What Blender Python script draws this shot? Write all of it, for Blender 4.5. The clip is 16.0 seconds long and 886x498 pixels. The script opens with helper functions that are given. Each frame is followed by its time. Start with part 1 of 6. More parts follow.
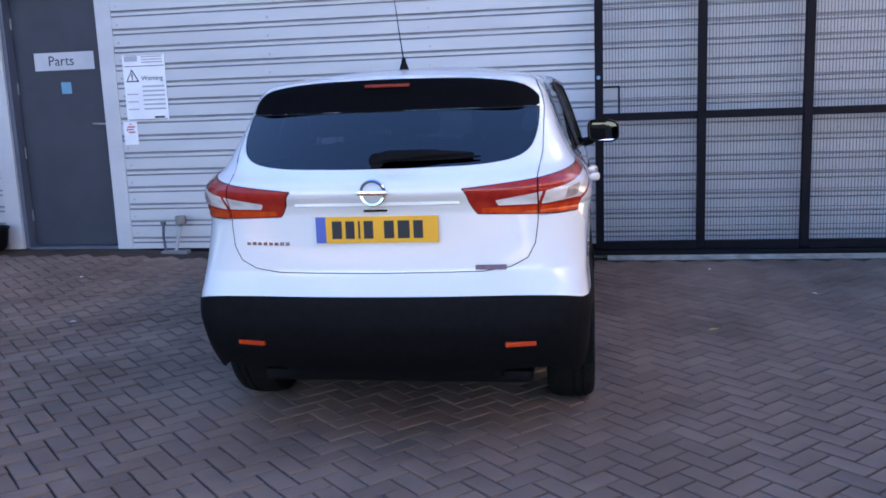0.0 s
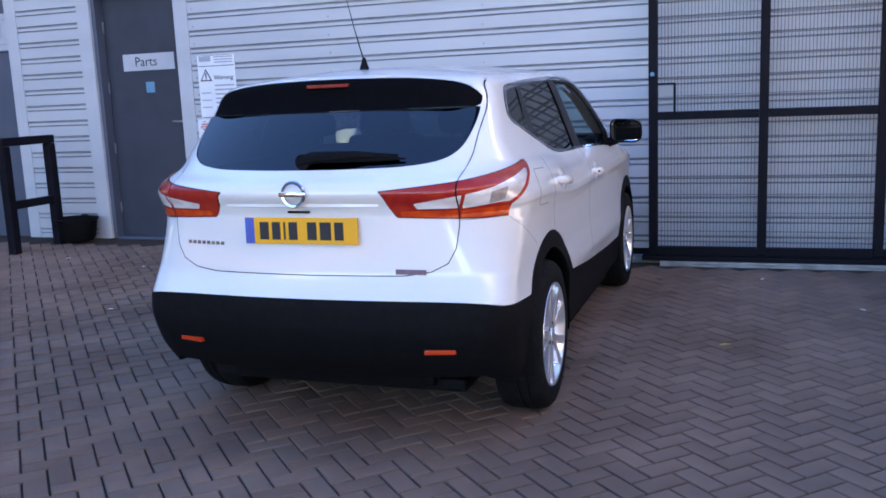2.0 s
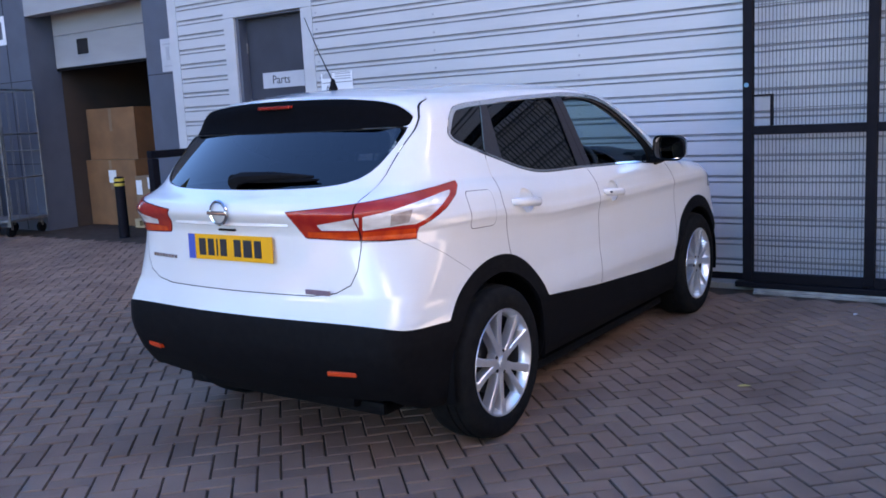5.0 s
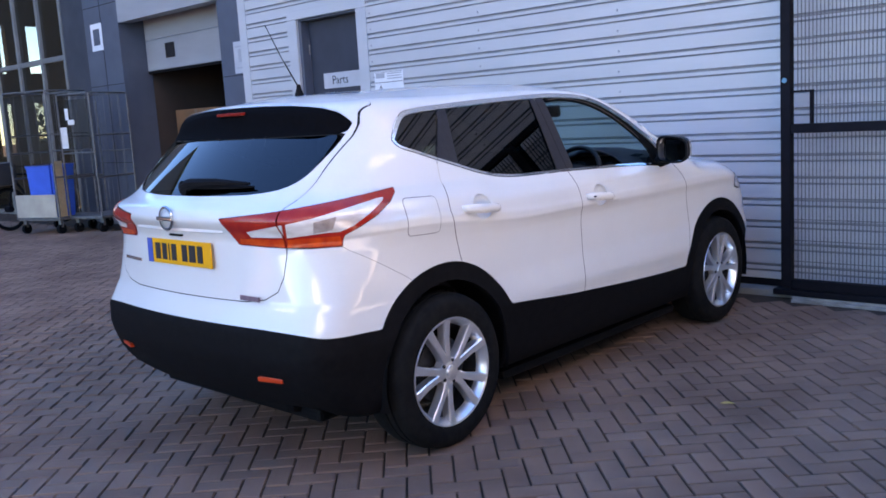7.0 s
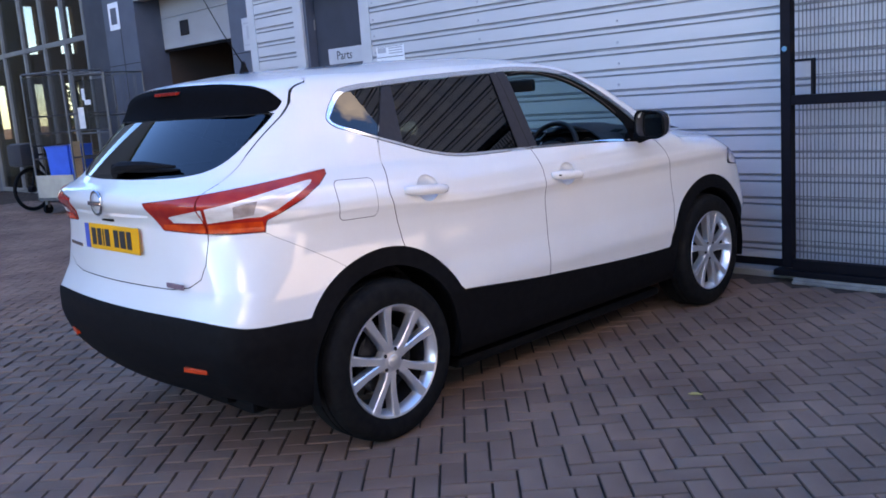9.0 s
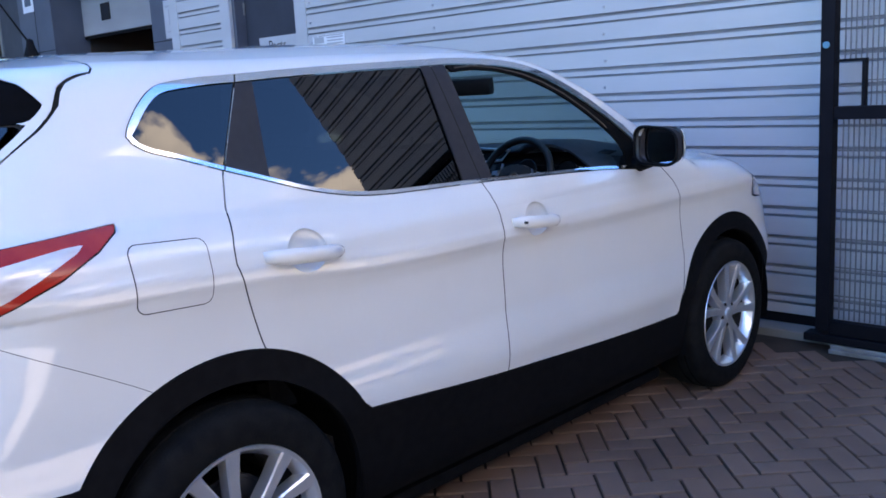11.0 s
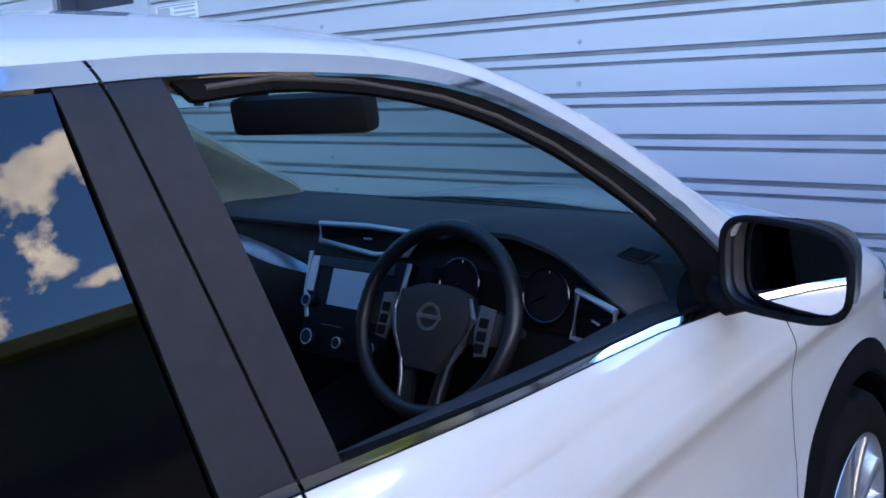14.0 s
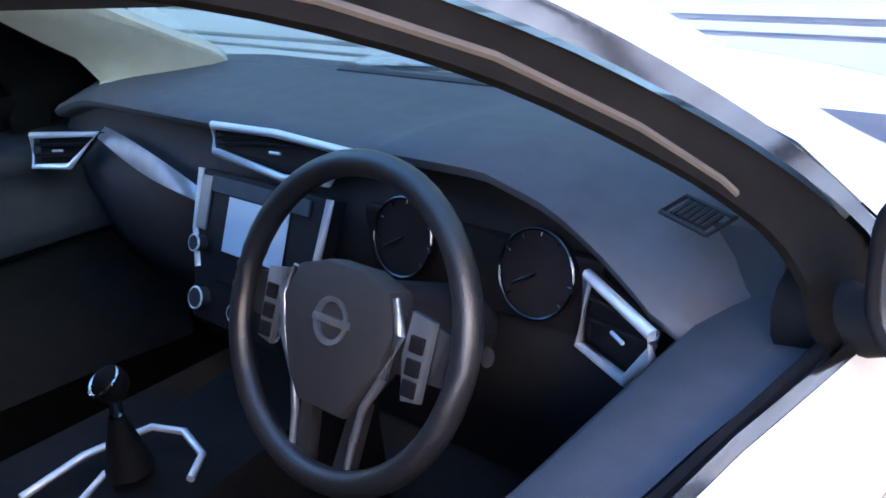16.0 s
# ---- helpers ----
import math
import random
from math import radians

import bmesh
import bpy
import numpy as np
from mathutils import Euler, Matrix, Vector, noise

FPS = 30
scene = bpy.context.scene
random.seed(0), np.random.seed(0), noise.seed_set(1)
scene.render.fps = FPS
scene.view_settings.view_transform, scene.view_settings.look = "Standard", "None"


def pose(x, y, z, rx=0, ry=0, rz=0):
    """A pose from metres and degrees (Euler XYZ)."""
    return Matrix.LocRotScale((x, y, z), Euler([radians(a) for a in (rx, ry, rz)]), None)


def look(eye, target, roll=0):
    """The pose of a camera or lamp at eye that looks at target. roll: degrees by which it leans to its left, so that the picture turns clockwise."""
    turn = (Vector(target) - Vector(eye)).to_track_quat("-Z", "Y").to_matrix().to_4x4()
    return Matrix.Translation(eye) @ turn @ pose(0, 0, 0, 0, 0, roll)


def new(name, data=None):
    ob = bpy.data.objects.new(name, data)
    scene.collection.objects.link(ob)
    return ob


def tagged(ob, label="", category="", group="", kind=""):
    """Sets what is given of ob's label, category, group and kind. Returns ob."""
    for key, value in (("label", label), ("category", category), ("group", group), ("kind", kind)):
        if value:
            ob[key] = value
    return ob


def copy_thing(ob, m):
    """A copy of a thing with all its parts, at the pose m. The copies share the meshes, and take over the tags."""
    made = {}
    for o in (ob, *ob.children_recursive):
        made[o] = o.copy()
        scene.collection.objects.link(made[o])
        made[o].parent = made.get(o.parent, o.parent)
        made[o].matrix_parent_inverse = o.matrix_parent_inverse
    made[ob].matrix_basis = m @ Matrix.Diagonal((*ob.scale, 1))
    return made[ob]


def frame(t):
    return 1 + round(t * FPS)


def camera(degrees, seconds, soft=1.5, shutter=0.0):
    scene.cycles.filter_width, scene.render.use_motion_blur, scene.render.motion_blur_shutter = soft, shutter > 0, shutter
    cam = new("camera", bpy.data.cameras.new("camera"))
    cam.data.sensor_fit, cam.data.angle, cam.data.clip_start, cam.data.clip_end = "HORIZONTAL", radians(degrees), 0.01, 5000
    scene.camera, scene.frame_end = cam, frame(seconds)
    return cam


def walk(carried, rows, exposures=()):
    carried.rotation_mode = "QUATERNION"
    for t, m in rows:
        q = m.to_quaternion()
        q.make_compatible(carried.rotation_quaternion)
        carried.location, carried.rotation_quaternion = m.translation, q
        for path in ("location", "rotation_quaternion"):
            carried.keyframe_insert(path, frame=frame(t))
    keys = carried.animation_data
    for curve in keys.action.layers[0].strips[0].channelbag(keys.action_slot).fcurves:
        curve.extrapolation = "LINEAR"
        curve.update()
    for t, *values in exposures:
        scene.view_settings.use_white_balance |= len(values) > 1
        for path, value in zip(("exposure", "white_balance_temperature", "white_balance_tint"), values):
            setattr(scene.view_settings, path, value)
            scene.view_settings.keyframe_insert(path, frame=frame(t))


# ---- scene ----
import collections

cam = camera(52.9, 16.0, soft=1.7)
PATH = [
    (0, (0.85, -4.341, 1.483), (0.537, -2.396, 1.138), -2.2),
    (0.5, (1.031, -4.295, 1.485), (0.637, -2.363, 1.15), -2.7),
    (1, (1.338, -4.235, 1.496), (0.844, -2.327, 1.154), -2.4),
    (1.5, (1.538, -4.17, 1.495), (0.96, -2.286, 1.156), -3.0),
    (2, (1.764, -4.023, 1.466), (1.11, -2.163, 1.125), -2.4),
    (2.5, (1.927, -3.898, 1.484), (1.195, -2.071, 1.131), -1.9),
    (3, (2.171, -3.855, 1.478), (1.363, -2.058, 1.136), -2.5),
    (3.5, (2.433, -3.753, 1.5), (1.523, -2.005, 1.158), -2.5),
    (4, (2.596, -3.638, 1.482), (1.613, -1.926, 1.163), -2.8),
    (6.5, (3.422, -2.932, 1.45), (2.099, -1.462, 1.147), -3.0),
    (7, (3.522, -2.813, 1.462), (2.166, -1.372, 1.166), -3.5),
    (7.5, (3.614, -2.69, 1.446), (2.231, -1.277, 1.147), -3.8),
    (8, (3.782, -2.567, 1.457), (2.364, -1.192, 1.141), -3.5),
    (8.5, (3.813, -2.498, 1.462), (2.381, -1.141, 1.136), -3.9),
    (9, (3.714, -2.348, 1.44), (2.284, -0.993, 1.096), -4.3),
    (9.5, (3.499, -2.07, 1.447), (2.122, -0.662, 1.097), -3.9),
    (9.6, (3.45, -2.018, 1.443), (2.078, -0.608, 1.086), -4.3),
    (11.8, (2.334, -0.614, 1.44), (0.957, 0.793, 1.087), -2.0),
    (12, (2.214, -0.498, 1.448), (0.865, 0.935, 1.092), -2.5),
    (12.5, (1.994, -0.199, 1.459), (0.639, 1.235, 1.128), -2.3),
    (13, (1.801, 0.071, 1.478), (0.422, 1.482, 1.15), -1.8),
    (13.5, (1.583, 0.304, 1.518), (0.295, 1.798, 1.19), -2.7),
    (14, (1.441, 0.543, 1.523), (0.166, 2.028, 1.112), -3.5),
    (14.5, (1.302, 0.714, 1.557), (0.063, 2.192, 1.026), -3.8),
    (15, (1.147, 0.86, 1.573), (0.038, 2.404, 0.952), -4.3),
    (15.5, (1.111, 1.05, 1.546), (-0.09, 2.501, 0.873), -5.0),
    (16, (1.08, 1.207, 1.499), (-0.22, 2.513, 0.721), -5.8),
]
LIGHTNESS = [(0, 2.74, 9800, 24), (6, 2.79, 9600, 23), (9.5, 2.77, 9500, 22), (12, 2.56, 7800, 13), (14, 2.98, 8100, 14), (15, 3.42, 9400, 15), (15.5, 3.74, 9900, 16), (16, 4.85, 11300, 20)]
walk(cam, [(t, look(eye, target, roll)) for t, eye, target, roll in PATH], LIGHTNESS)


# ---------------------------------------------------------------- world and light
world = bpy.data.worlds.new("sky")
scene.world = world
world.use_nodes = True
wn, wl = world.node_tree.nodes, world.node_tree.links
wn.clear()
SUN_UP, SUN_TURN = radians(38), radians(-4)
sky = wn.new("ShaderNodeTexSky")
sky.sky_type, sky.sun_disc, sky.sun_elevation, sky.sun_rotation = "NISHITA", False, SUN_UP, SUN_TURN
sky.ozone_density, sky.dust_density, sky.air_density = 1.5, 0.4, 1.0
sky.altitude = 1500
place = wn.new("ShaderNodeTexCoord")
glow = wn.new("ShaderNodeBackground")
glow.inputs["Strength"].default_value = 0.15
sky_out = wn.new("ShaderNodeOutputWorld")


def sky_math(kind, a, b):
    n = wn.new("ShaderNodeMath")
    n.operation = kind
    for i, v in enumerate((a, b)):
        if isinstance(v, (int, float)):
            n.inputs[i].default_value = v
        else:
            wl.new(v, n.inputs[i])
    return n.outputs["Value"]


puff = wn.new("ShaderNodeTexNoise")
puff.inputs["Scale"].default_value, puff.inputs["Detail"].default_value, puff.inputs["Roughness"].default_value = 13.0, 7, 0.55
wl.new(place.outputs["Generated"], puff.inputs["Vector"])
ragged = sky_math("MULTIPLY", sky_math("SUBTRACT", puff.outputs["Fac"], 0.5), 3.6)
# cumulus heaps: bearing from +x and height in degrees, half width and half height
HEAPS = ((29.0, 32.8, 5.8, 2.5), (33.0, 33.4, 2.8, 2.2), (36.5, 27.2, 6.0, 2.8), (53.0, 31.0, 7.0, 3.5), (38.5, 27.6, 3.0, 1.8), (43.5, 25.0, 3.6, 1.5), (26.5, 24.6, 2.0, 0.7),
         # unseen heaps, enlarged to throw more light on the car's +x side
         (14.0, 27.0, 9.0, 4.0), (2.0, 36.0, 12.0, 5.0), (-15.0, 24.0, 12.0, 5.0), (-38.0, 31.0, 14.0, 6.0), (-58.0, 20.0, 10.0, 4.0),
         (-120.0, 22.0, 9.0, 3.0), (60.0, 40.0, 8.0, 3.0), (105.0, 25.0, 10.0, 3.0), (150.0, 28.0, 9.0, 4.0))
heaped = None
for bearing, up, wide, high in HEAPS:
    turn = wn.new("ShaderNodeMapping")
    turn.inputs["Rotation"].default_value = (0, 0, radians(-bearing))
    tip = wn.new("ShaderNodeMapping")
    tip.inputs["Rotation"].default_value = (0, radians(up), 0)
    ahead = wn.new("ShaderNodeVectorMath")
    ahead.operation = "MULTIPLY_ADD"
    ahead.inputs[1].default_value, ahead.inputs[2].default_value = (1, 1 / radians(wide), 1 / radians(high)), (-1, 0, 0)
    far = wn.new("ShaderNodeVectorMath")
    far.operation = "LENGTH"
    wl.new(place.outputs["Generated"], turn.inputs["Vector"])
    wl.new(turn.outputs["Vector"], tip.inputs["Vector"])
    wl.new(tip.outputs["Vector"], ahead.inputs[0])
    wl.new(ahead.outputs["Vector"], far.inputs[0])
    one = sky_math("SUBTRACT", 1.0, far.outputs["Value"])
    heaped = one if heaped is None else sky_math("MAXIMUM", heaped, one)
edge = wn.new("ShaderNodeMapRange")
edge.inputs["From Min"].default_value, edge.inputs["From Max"].default_value = 0.12, 0.42
wl.new(sky_math("ADD", sky_math("MAXIMUM", heaped, -0.9), ragged), edge.inputs["Value"])
body_tone = wn.new("ShaderNodeTexNoise")
body_tone.inputs["Scale"].default_value, body_tone.inputs["Detail"].default_value = 16.0, 4
wl.new(place.outputs["Generated"], body_tone.inputs["Vector"])
tone = wn.new("ShaderNodeValToRGB")
tone.color_ramp.elements[0].position, tone.color_ramp.elements[1].position = 0.36, 0.62
tone.color_ramp.elements[0].color, tone.color_ramp.elements[1].color = (5.6, 5.9, 6.6, 1), (9.6, 9.5, 9.6, 1)
wl.new(body_tone.outputs["Fac"], tone.inputs["Fac"])
deep = wn.new("ShaderNodeHueSaturation")
deep.inputs["Saturation"].default_value = 1.25
bluer = wn.new("ShaderNodeMixRGB")
bluer.blend_type = "MULTIPLY"
bluer.inputs["Fac"].default_value, bluer.inputs["Color2"].default_value = 1.0, (0.56, 0.77, 1.02, 1)
wl.new(sky.outputs["Color"], deep.inputs["Color"])
cloud = wn.new("ShaderNodeMixRGB")
wl.new(edge.outputs["Result"], cloud.inputs["Fac"])
wl.new(deep.outputs["Color"], bluer.inputs["Color1"])
wl.new(bluer.outputs["Color"], cloud.inputs["Color1"])
wl.new(tone.outputs["Color"], cloud.inputs["Color2"])
wl.new(cloud.outputs["Color"], glow.inputs["Color"])
wl.new(glow.outputs["Background"], sky_out.inputs["Surface"])

sun = new("sun", bpy.data.lights.new("sun", "SUN"))
sun.data.energy, sun.data.angle, sun.data.color = 5.0, radians(0.53), (1, 0.95, 0.88)
sun.matrix_world = look((0, 0, 0), (-math.sin(SUN_TURN) * math.cos(SUN_UP), -math.cos(SUN_TURN) * math.cos(SUN_UP), -math.sin(SUN_UP)))


# ---------------------------------------------------------------- materials
def material(name, colour, rough=0.5, metal=0.0, second=None, scale=8.0, stretch=(1, 1, 1), bump=0.0, bump_scale=None, detail=5,
             coat=0.0, spread=(0.35, 0.65), random=None, random_by=0.25, sheen=0.0, specular=0.5, rough_by=0.0):
    """A surface with two scales of variation: colour patches (second) and fine relief (bump). random: 'island' or 'object'."""
    m = bpy.data.materials.new(name)
    m.use_nodes = True
    n, l = m.node_tree.nodes, m.node_tree.links
    b = n["Principled BSDF"]
    b.inputs["Roughness"].default_value, b.inputs["Metallic"].default_value = rough, metal
    b.inputs["Coat Weight"].default_value, b.inputs["Coat Roughness"].default_value = coat, 0.03
    b.inputs["Specular IOR Level"].default_value = specular
    b.inputs["Sheen Weight"].default_value = sheen
    where = n.new("ShaderNodeTexCoord")
    fit = n.new("ShaderNodeMapping")
    fit.inputs["Scale"].default_value = stretch
    l.new(where.outputs["Object"], fit.inputs["Vector"])
    colour_out = None
    if second is not None:
        patch = n.new("ShaderNodeTexNoise")
        patch.inputs["Scale"].default_value, patch.inputs["Detail"].default_value = scale, detail
        l.new(fit.outputs["Vector"], patch.inputs["Vector"])
        ramp = n.new("ShaderNodeValToRGB")
        ramp.color_ramp.elements[0].position, ramp.color_ramp.elements[1].position = spread
        ramp.color_ramp.elements[0].color, ramp.color_ramp.elements[1].color = (*colour, 1), (*second, 1)
        l.new(patch.outputs["Fac"], ramp.inputs["Fac"])
        colour_out = ramp.outputs["Color"]
        if rough_by:
            span = n.new("ShaderNodeMapRange")
            span.inputs["To Min"].default_value, span.inputs["To Max"].default_value = rough - rough_by, rough + rough_by
            l.new(patch.outputs["Fac"], span.inputs["Value"])
            l.new(span.outputs["Result"], b.inputs["Roughness"])
    b.inputs["Base Color"].default_value = (*colour, 1)
    if random:
        pick = n.new("ShaderNodeObjectInfo" if random == "object" else "ShaderNodeNewGeometry")
        tone = n.new("ShaderNodeHueSaturation")
        span = n.new("ShaderNodeMapRange")
        span.inputs["To Min"].default_value, span.inputs["To Max"].default_value = 1 - random_by, 1 + random_by
        l.new(pick.outputs["Random" if random == "object" else "Random Per Island"], span.inputs["Value"])
        l.new(span.outputs["Result"], tone.inputs["Value"])
        tone.inputs["Color"].default_value = (*colour, 1)
        if colour_out:
            l.new(colour_out, tone.inputs["Color"])
        colour_out = tone.outputs["Color"]
    if colour_out:
        l.new(colour_out, b.inputs["Base Color"])
    if bump:
        grain = n.new("ShaderNodeTexNoise")
        grain.inputs["Scale"].default_value, grain.inputs["Detail"].default_value = bump_scale or scale * 12, 6
        l.new(fit.outputs["Vector"], grain.inputs["Vector"])
        relief = n.new("ShaderNodeBump")
        relief.inputs["Strength"].default_value, relief.inputs["Distance"].default_value = bump, 0.01
        l.new(grain.outputs["Fac"], relief.inputs["Height"])
        l.new(relief.outputs["Normal"], b.inputs["Normal"])
    return m


def glass(name, tint, facing=0.05, rough=0.0):
    """A pane: what is behind it, tinted, under a clear reflection."""
    m = bpy.data.materials.new(name)
    m.use_nodes = True
    n, l = m.node_tree.nodes, m.node_tree.links
    n.remove(n["Principled BSDF"])
    gloss, clear, mix = n.new("ShaderNodeBsdfGlossy"), n.new("ShaderNodeBsdfTransparent"), n.new("ShaderNodeMixShader")
    slant, steep, by = n.new("ShaderNodeLayerWeight"), n.new("ShaderNodeMath"), n.new("ShaderNodeMapRange")
    gloss.inputs["Roughness"].default_value, slant.inputs["Blend"].default_value = rough, 0.5
    steep.operation = "POWER"
    steep.inputs[1].default_value = 5
    by.inputs["To Min"].default_value = facing
    l.new(slant.outputs["Facing"], steep.inputs[0])
    l.new(steep.outputs["Value"], by.inputs["Value"])
    clear.inputs["Color"].default_value = (*tint, 1)
    l.new(by.outputs["Result"], mix.inputs["Fac"])
    l.new(clear.outputs["BSDF"], mix.inputs[1])
    l.new(gloss.outputs["BSDF"], mix.inputs[2])
    l.new(mix.outputs["Shader"], n["Material Output"].inputs["Surface"])
    return m


PAINT = material("pearl white car paint", (0.73, 0.74, 0.73), 0.30, second=(0.70, 0.71, 0.70), scale=3, coat=1.0, bump=0.012, bump_scale=900)
BLACK_PLASTIC = material("black textured plastic", (0.004, 0.004, 0.005), 0.62, second=(0.0065, 0.0065, 0.0075), scale=30, specular=0.08, bump=0.12, bump_scale=700)
GLOSS_BLACK = material("gloss black trim", (0.008, 0.008, 0.01), 0.12, coat=0.6)
PILLAR_BLACK = material("satin black pillar film", (0.015, 0.0165, 0.0225), 0.5, specular=0.3, second=(0.019, 0.0205, 0.027), scale=40, bump=0.05, bump_scale=500)
GAP = material("dark shut line", (0.004, 0.004, 0.004), 0.9)
CHROME = material("polished chrome", (0.62, 0.63, 0.65), 0.10, 1.0)
ALLOY = material("machined alloy", (0.84, 0.85, 0.87), 0.28, 0.8, second=(0.80, 0.81, 0.83), scale=20)
ALLOY_DARK = material("painted alloy", (0.022, 0.022, 0.026), 0.45, 0.4, second=(0.014, 0.014, 0.017), scale=40)
RUBBER = material("tyre rubber", (0.005, 0.005, 0.006), 0.8, second=(0.010, 0.010, 0.010), scale=25, specular=0.12, bump=0.3, bump_scale=160)
TINTED = glass("privacy glass", (0.006, 0.0075, 0.009), 0.055)
WINDSCREEN_GLASS = glass("green tinted windscreen glass", (0.30, 0.47, 0.46), 0.05)
OFFICE_GLASS = glass("dusty office glass", (0.62, 0.60, 0.55), 0.045)
REAR_TINT = glass("tinted rear screen", (0.05, 0.056, 0.065), 0.09)
CLEAR = glass("clear glass", (0.86, 0.92, 0.91), 0.05)
RED_LENS = material("red lamp lens", (0.36, 0.014, 0.012), 0.2, second=(0.46, 0.030, 0.014), scale=14, specular=.3, coat=0.25)
ORANGE_LENS = material("orange red lamp lens", (0.74, 0.075, 0.010), 0.2, second=(0.54, 0.036, 0.009), scale=16, specular=.3, coat=0.25)
CLEAR_LENS = material("clear lamp lens over silver", (0.82, 0.79, 0.77), 0.16, 0.1, second=(0.60, 0.53, 0.49), scale=9, coat=0.5, stretch=(1, 1, 3))
MIRROR = material("mirror glass", (0.9, 0.9, 0.92), 0.01, 1.0)
PLATE_YELLOW = material("yellow plate", (0.92, 0.40, 0.006), 0.4, second=(0.88, 0.37, 0.006), scale=6)
PLATE_BLUE = material("blue plate band", (0.015, 0.09, 0.42), 0.35, second=(0.015, 0.08, 0.38), scale=20)
CLADDING = material("pale grey coated steel", (0.46, 0.47, 0.49), 0.42, second=(0.42, 0.43, 0.45), scale=2.5, stretch=(0.4, 1, 2), bump=0.02, bump_scale=60, rough_by=0.08)
# darker cladding colour that paints shade into the grooves
GROOVE_SHADE = material("grimy steel groove", (0.21, 0.215, 0.235), 0.7, second=(0.28, 0.285, 0.305), scale=5, stretch=(1, 1, 1))
SLATE = material("slate grey coated steel", (0.075, 0.092, 0.125), 0.45, second=(0.064, 0.079, 0.108), scale=3, bump=0.02, bump_scale=80, rough_by=0.08)
DOOR_PAINT = material("slate painted steel door", (0.034, 0.041, 0.058), 0.5, specular=0.35, second=(0.028, 0.034, 0.048), scale=3, bump=0.03, bump_scale=50, rough_by=0.1)
GATE_PAINT = material("black painted steel", (0.006, 0.006, 0.009), 0.6, specular=0.08, second=(0.008, 0.008, 0.012), scale=12, bump=0.06, bump_scale=90)
WIRE = material("dull galvanised wire", (0.13, 0.13, 0.145), 0.6, 0.3, second=(0.18, 0.18, 0.19), scale=20)
WHITE_BOARD = material("white sign board", (0.74, 0.75, 0.78), 0.4, second=(0.68, 0.69, 0.72), scale=6)
GREY_BOARD = material("pale grey sign board", (0.46, 0.47, 0.50), 0.45, second=(0.41, 0.42, 0.45), scale=6)
PRINT = material("printed ink", (0.012, 0.012, 0.016), 0.6)
PALE_PRINT = material("grey printed ink", (0.36, 0.37, 0.40), 0.6)
RED_PRINT = material("red printed ink", (0.55, 0.12, 0.12), 0.6)
SKY_BLUE = material("pale blue sticker", (0.07, 0.29, 0.42), 0.45, second=(0.06, 0.26, 0.38), scale=20)
JOINT = material("paving sand and dirt", (0.055, 0.038, 0.030), 0.95, specular=0.1, second=(0.075, 0.052, 0.041), scale=6, bump=0.4, bump_scale=220)
PAVER = dict(rough=0.9, specular=0.12, second=(0.182, 0.110, 0.083), scale=1.3, bump=0.55, bump_scale=170, random_by=0.11, rough_by=0.06)
PAVER_STUFF = material("grey concrete paver", (0.262, 0.163, 0.124), random="island", **PAVER)
PAVER_PIECE = material("grey concrete paver piece", (0.262, 0.163, 0.124), random="object", **PAVER)
CONCRETE = material("stained concrete", (0.22, 0.21, 0.20), 0.85, second=(0.15, 0.145, 0.14), scale=2, bump=0.3, bump_scale=80)
STEEL = material("worn steel", (0.34, 0.33, 0.33), 0.5, 0.6, second=(0.22, 0.21, 0.21), scale=9)


# ---------------------------------------------------------------- mesh helpers
def box(bm, x0, x1, y0, y1, z0, z1, bevel=0.0, m=None):
    made = bmesh.ops.create_cube(bm, size=1)["verts"]
    t = Matrix.Translation(((x0 + x1) / 2, (y0 + y1) / 2, (z0 + z1) / 2)) @ Matrix.Diagonal((abs(x1 - x0), abs(y1 - y0), abs(z1 - z0), 1))
    bmesh.ops.transform(bm, matrix=(m or Matrix()) @ t, verts=made)
    if bevel:
        edges = list({e for v in made for e in v.link_edges})
        bmesh.ops.bevel(bm, geom=edges, offset=bevel, segments=2, affect="EDGES", profile=0.6)
    return bm


def rod(bm, a, b, r, sides=10, r2=None):
    a, b = Vector(a), Vector(b)
    turn = (b - a).to_track_quat("Z", "Y").to_matrix().to_4x4()
    bmesh.ops.create_cone(bm, cap_ends=True, segments=sides, radius1=r, radius2=r if r2 is None else r2, depth=(b - a).length,
                          matrix=Matrix.Translation((a + b) / 2) @ turn)
    return bm


def tube(bm, points, r, sides=8, closed=False):
    """A round bar along points, one mesh with mitred bends."""
    pts = [Vector(p) for p in points]
    rings, n = [], len(pts)
    up = Vector((0.123, 0.31, 0.95)).normalized()
    for i, p in enumerate(pts):
        before = pts[i - 1] if i or closed else p
        after = pts[(i + 1) % n] if i < n - 1 or closed else p
        way = (after - before).normalized()
        side = way.cross(up).normalized()
        above = side.cross(way)
        radius = r[i] if isinstance(r, (list, tuple)) else r
        rings.append([bm.verts.new(p + radius * (math.cos(a) * side + math.sin(a) * above)) for a in (2 * math.pi * k / sides for k in range(sides))])
    for i in range(n if closed else n - 1):
        a, b = rings[i], rings[(i + 1) % n]
        for k in range(sides):
            bm.faces.new((a[k], a[(k + 1) % sides], b[(k + 1) % sides], b[k]))
    if not closed:
        bm.faces.new(rings[0][::-1])
        bm.faces.new(rings[-1])
    return bm


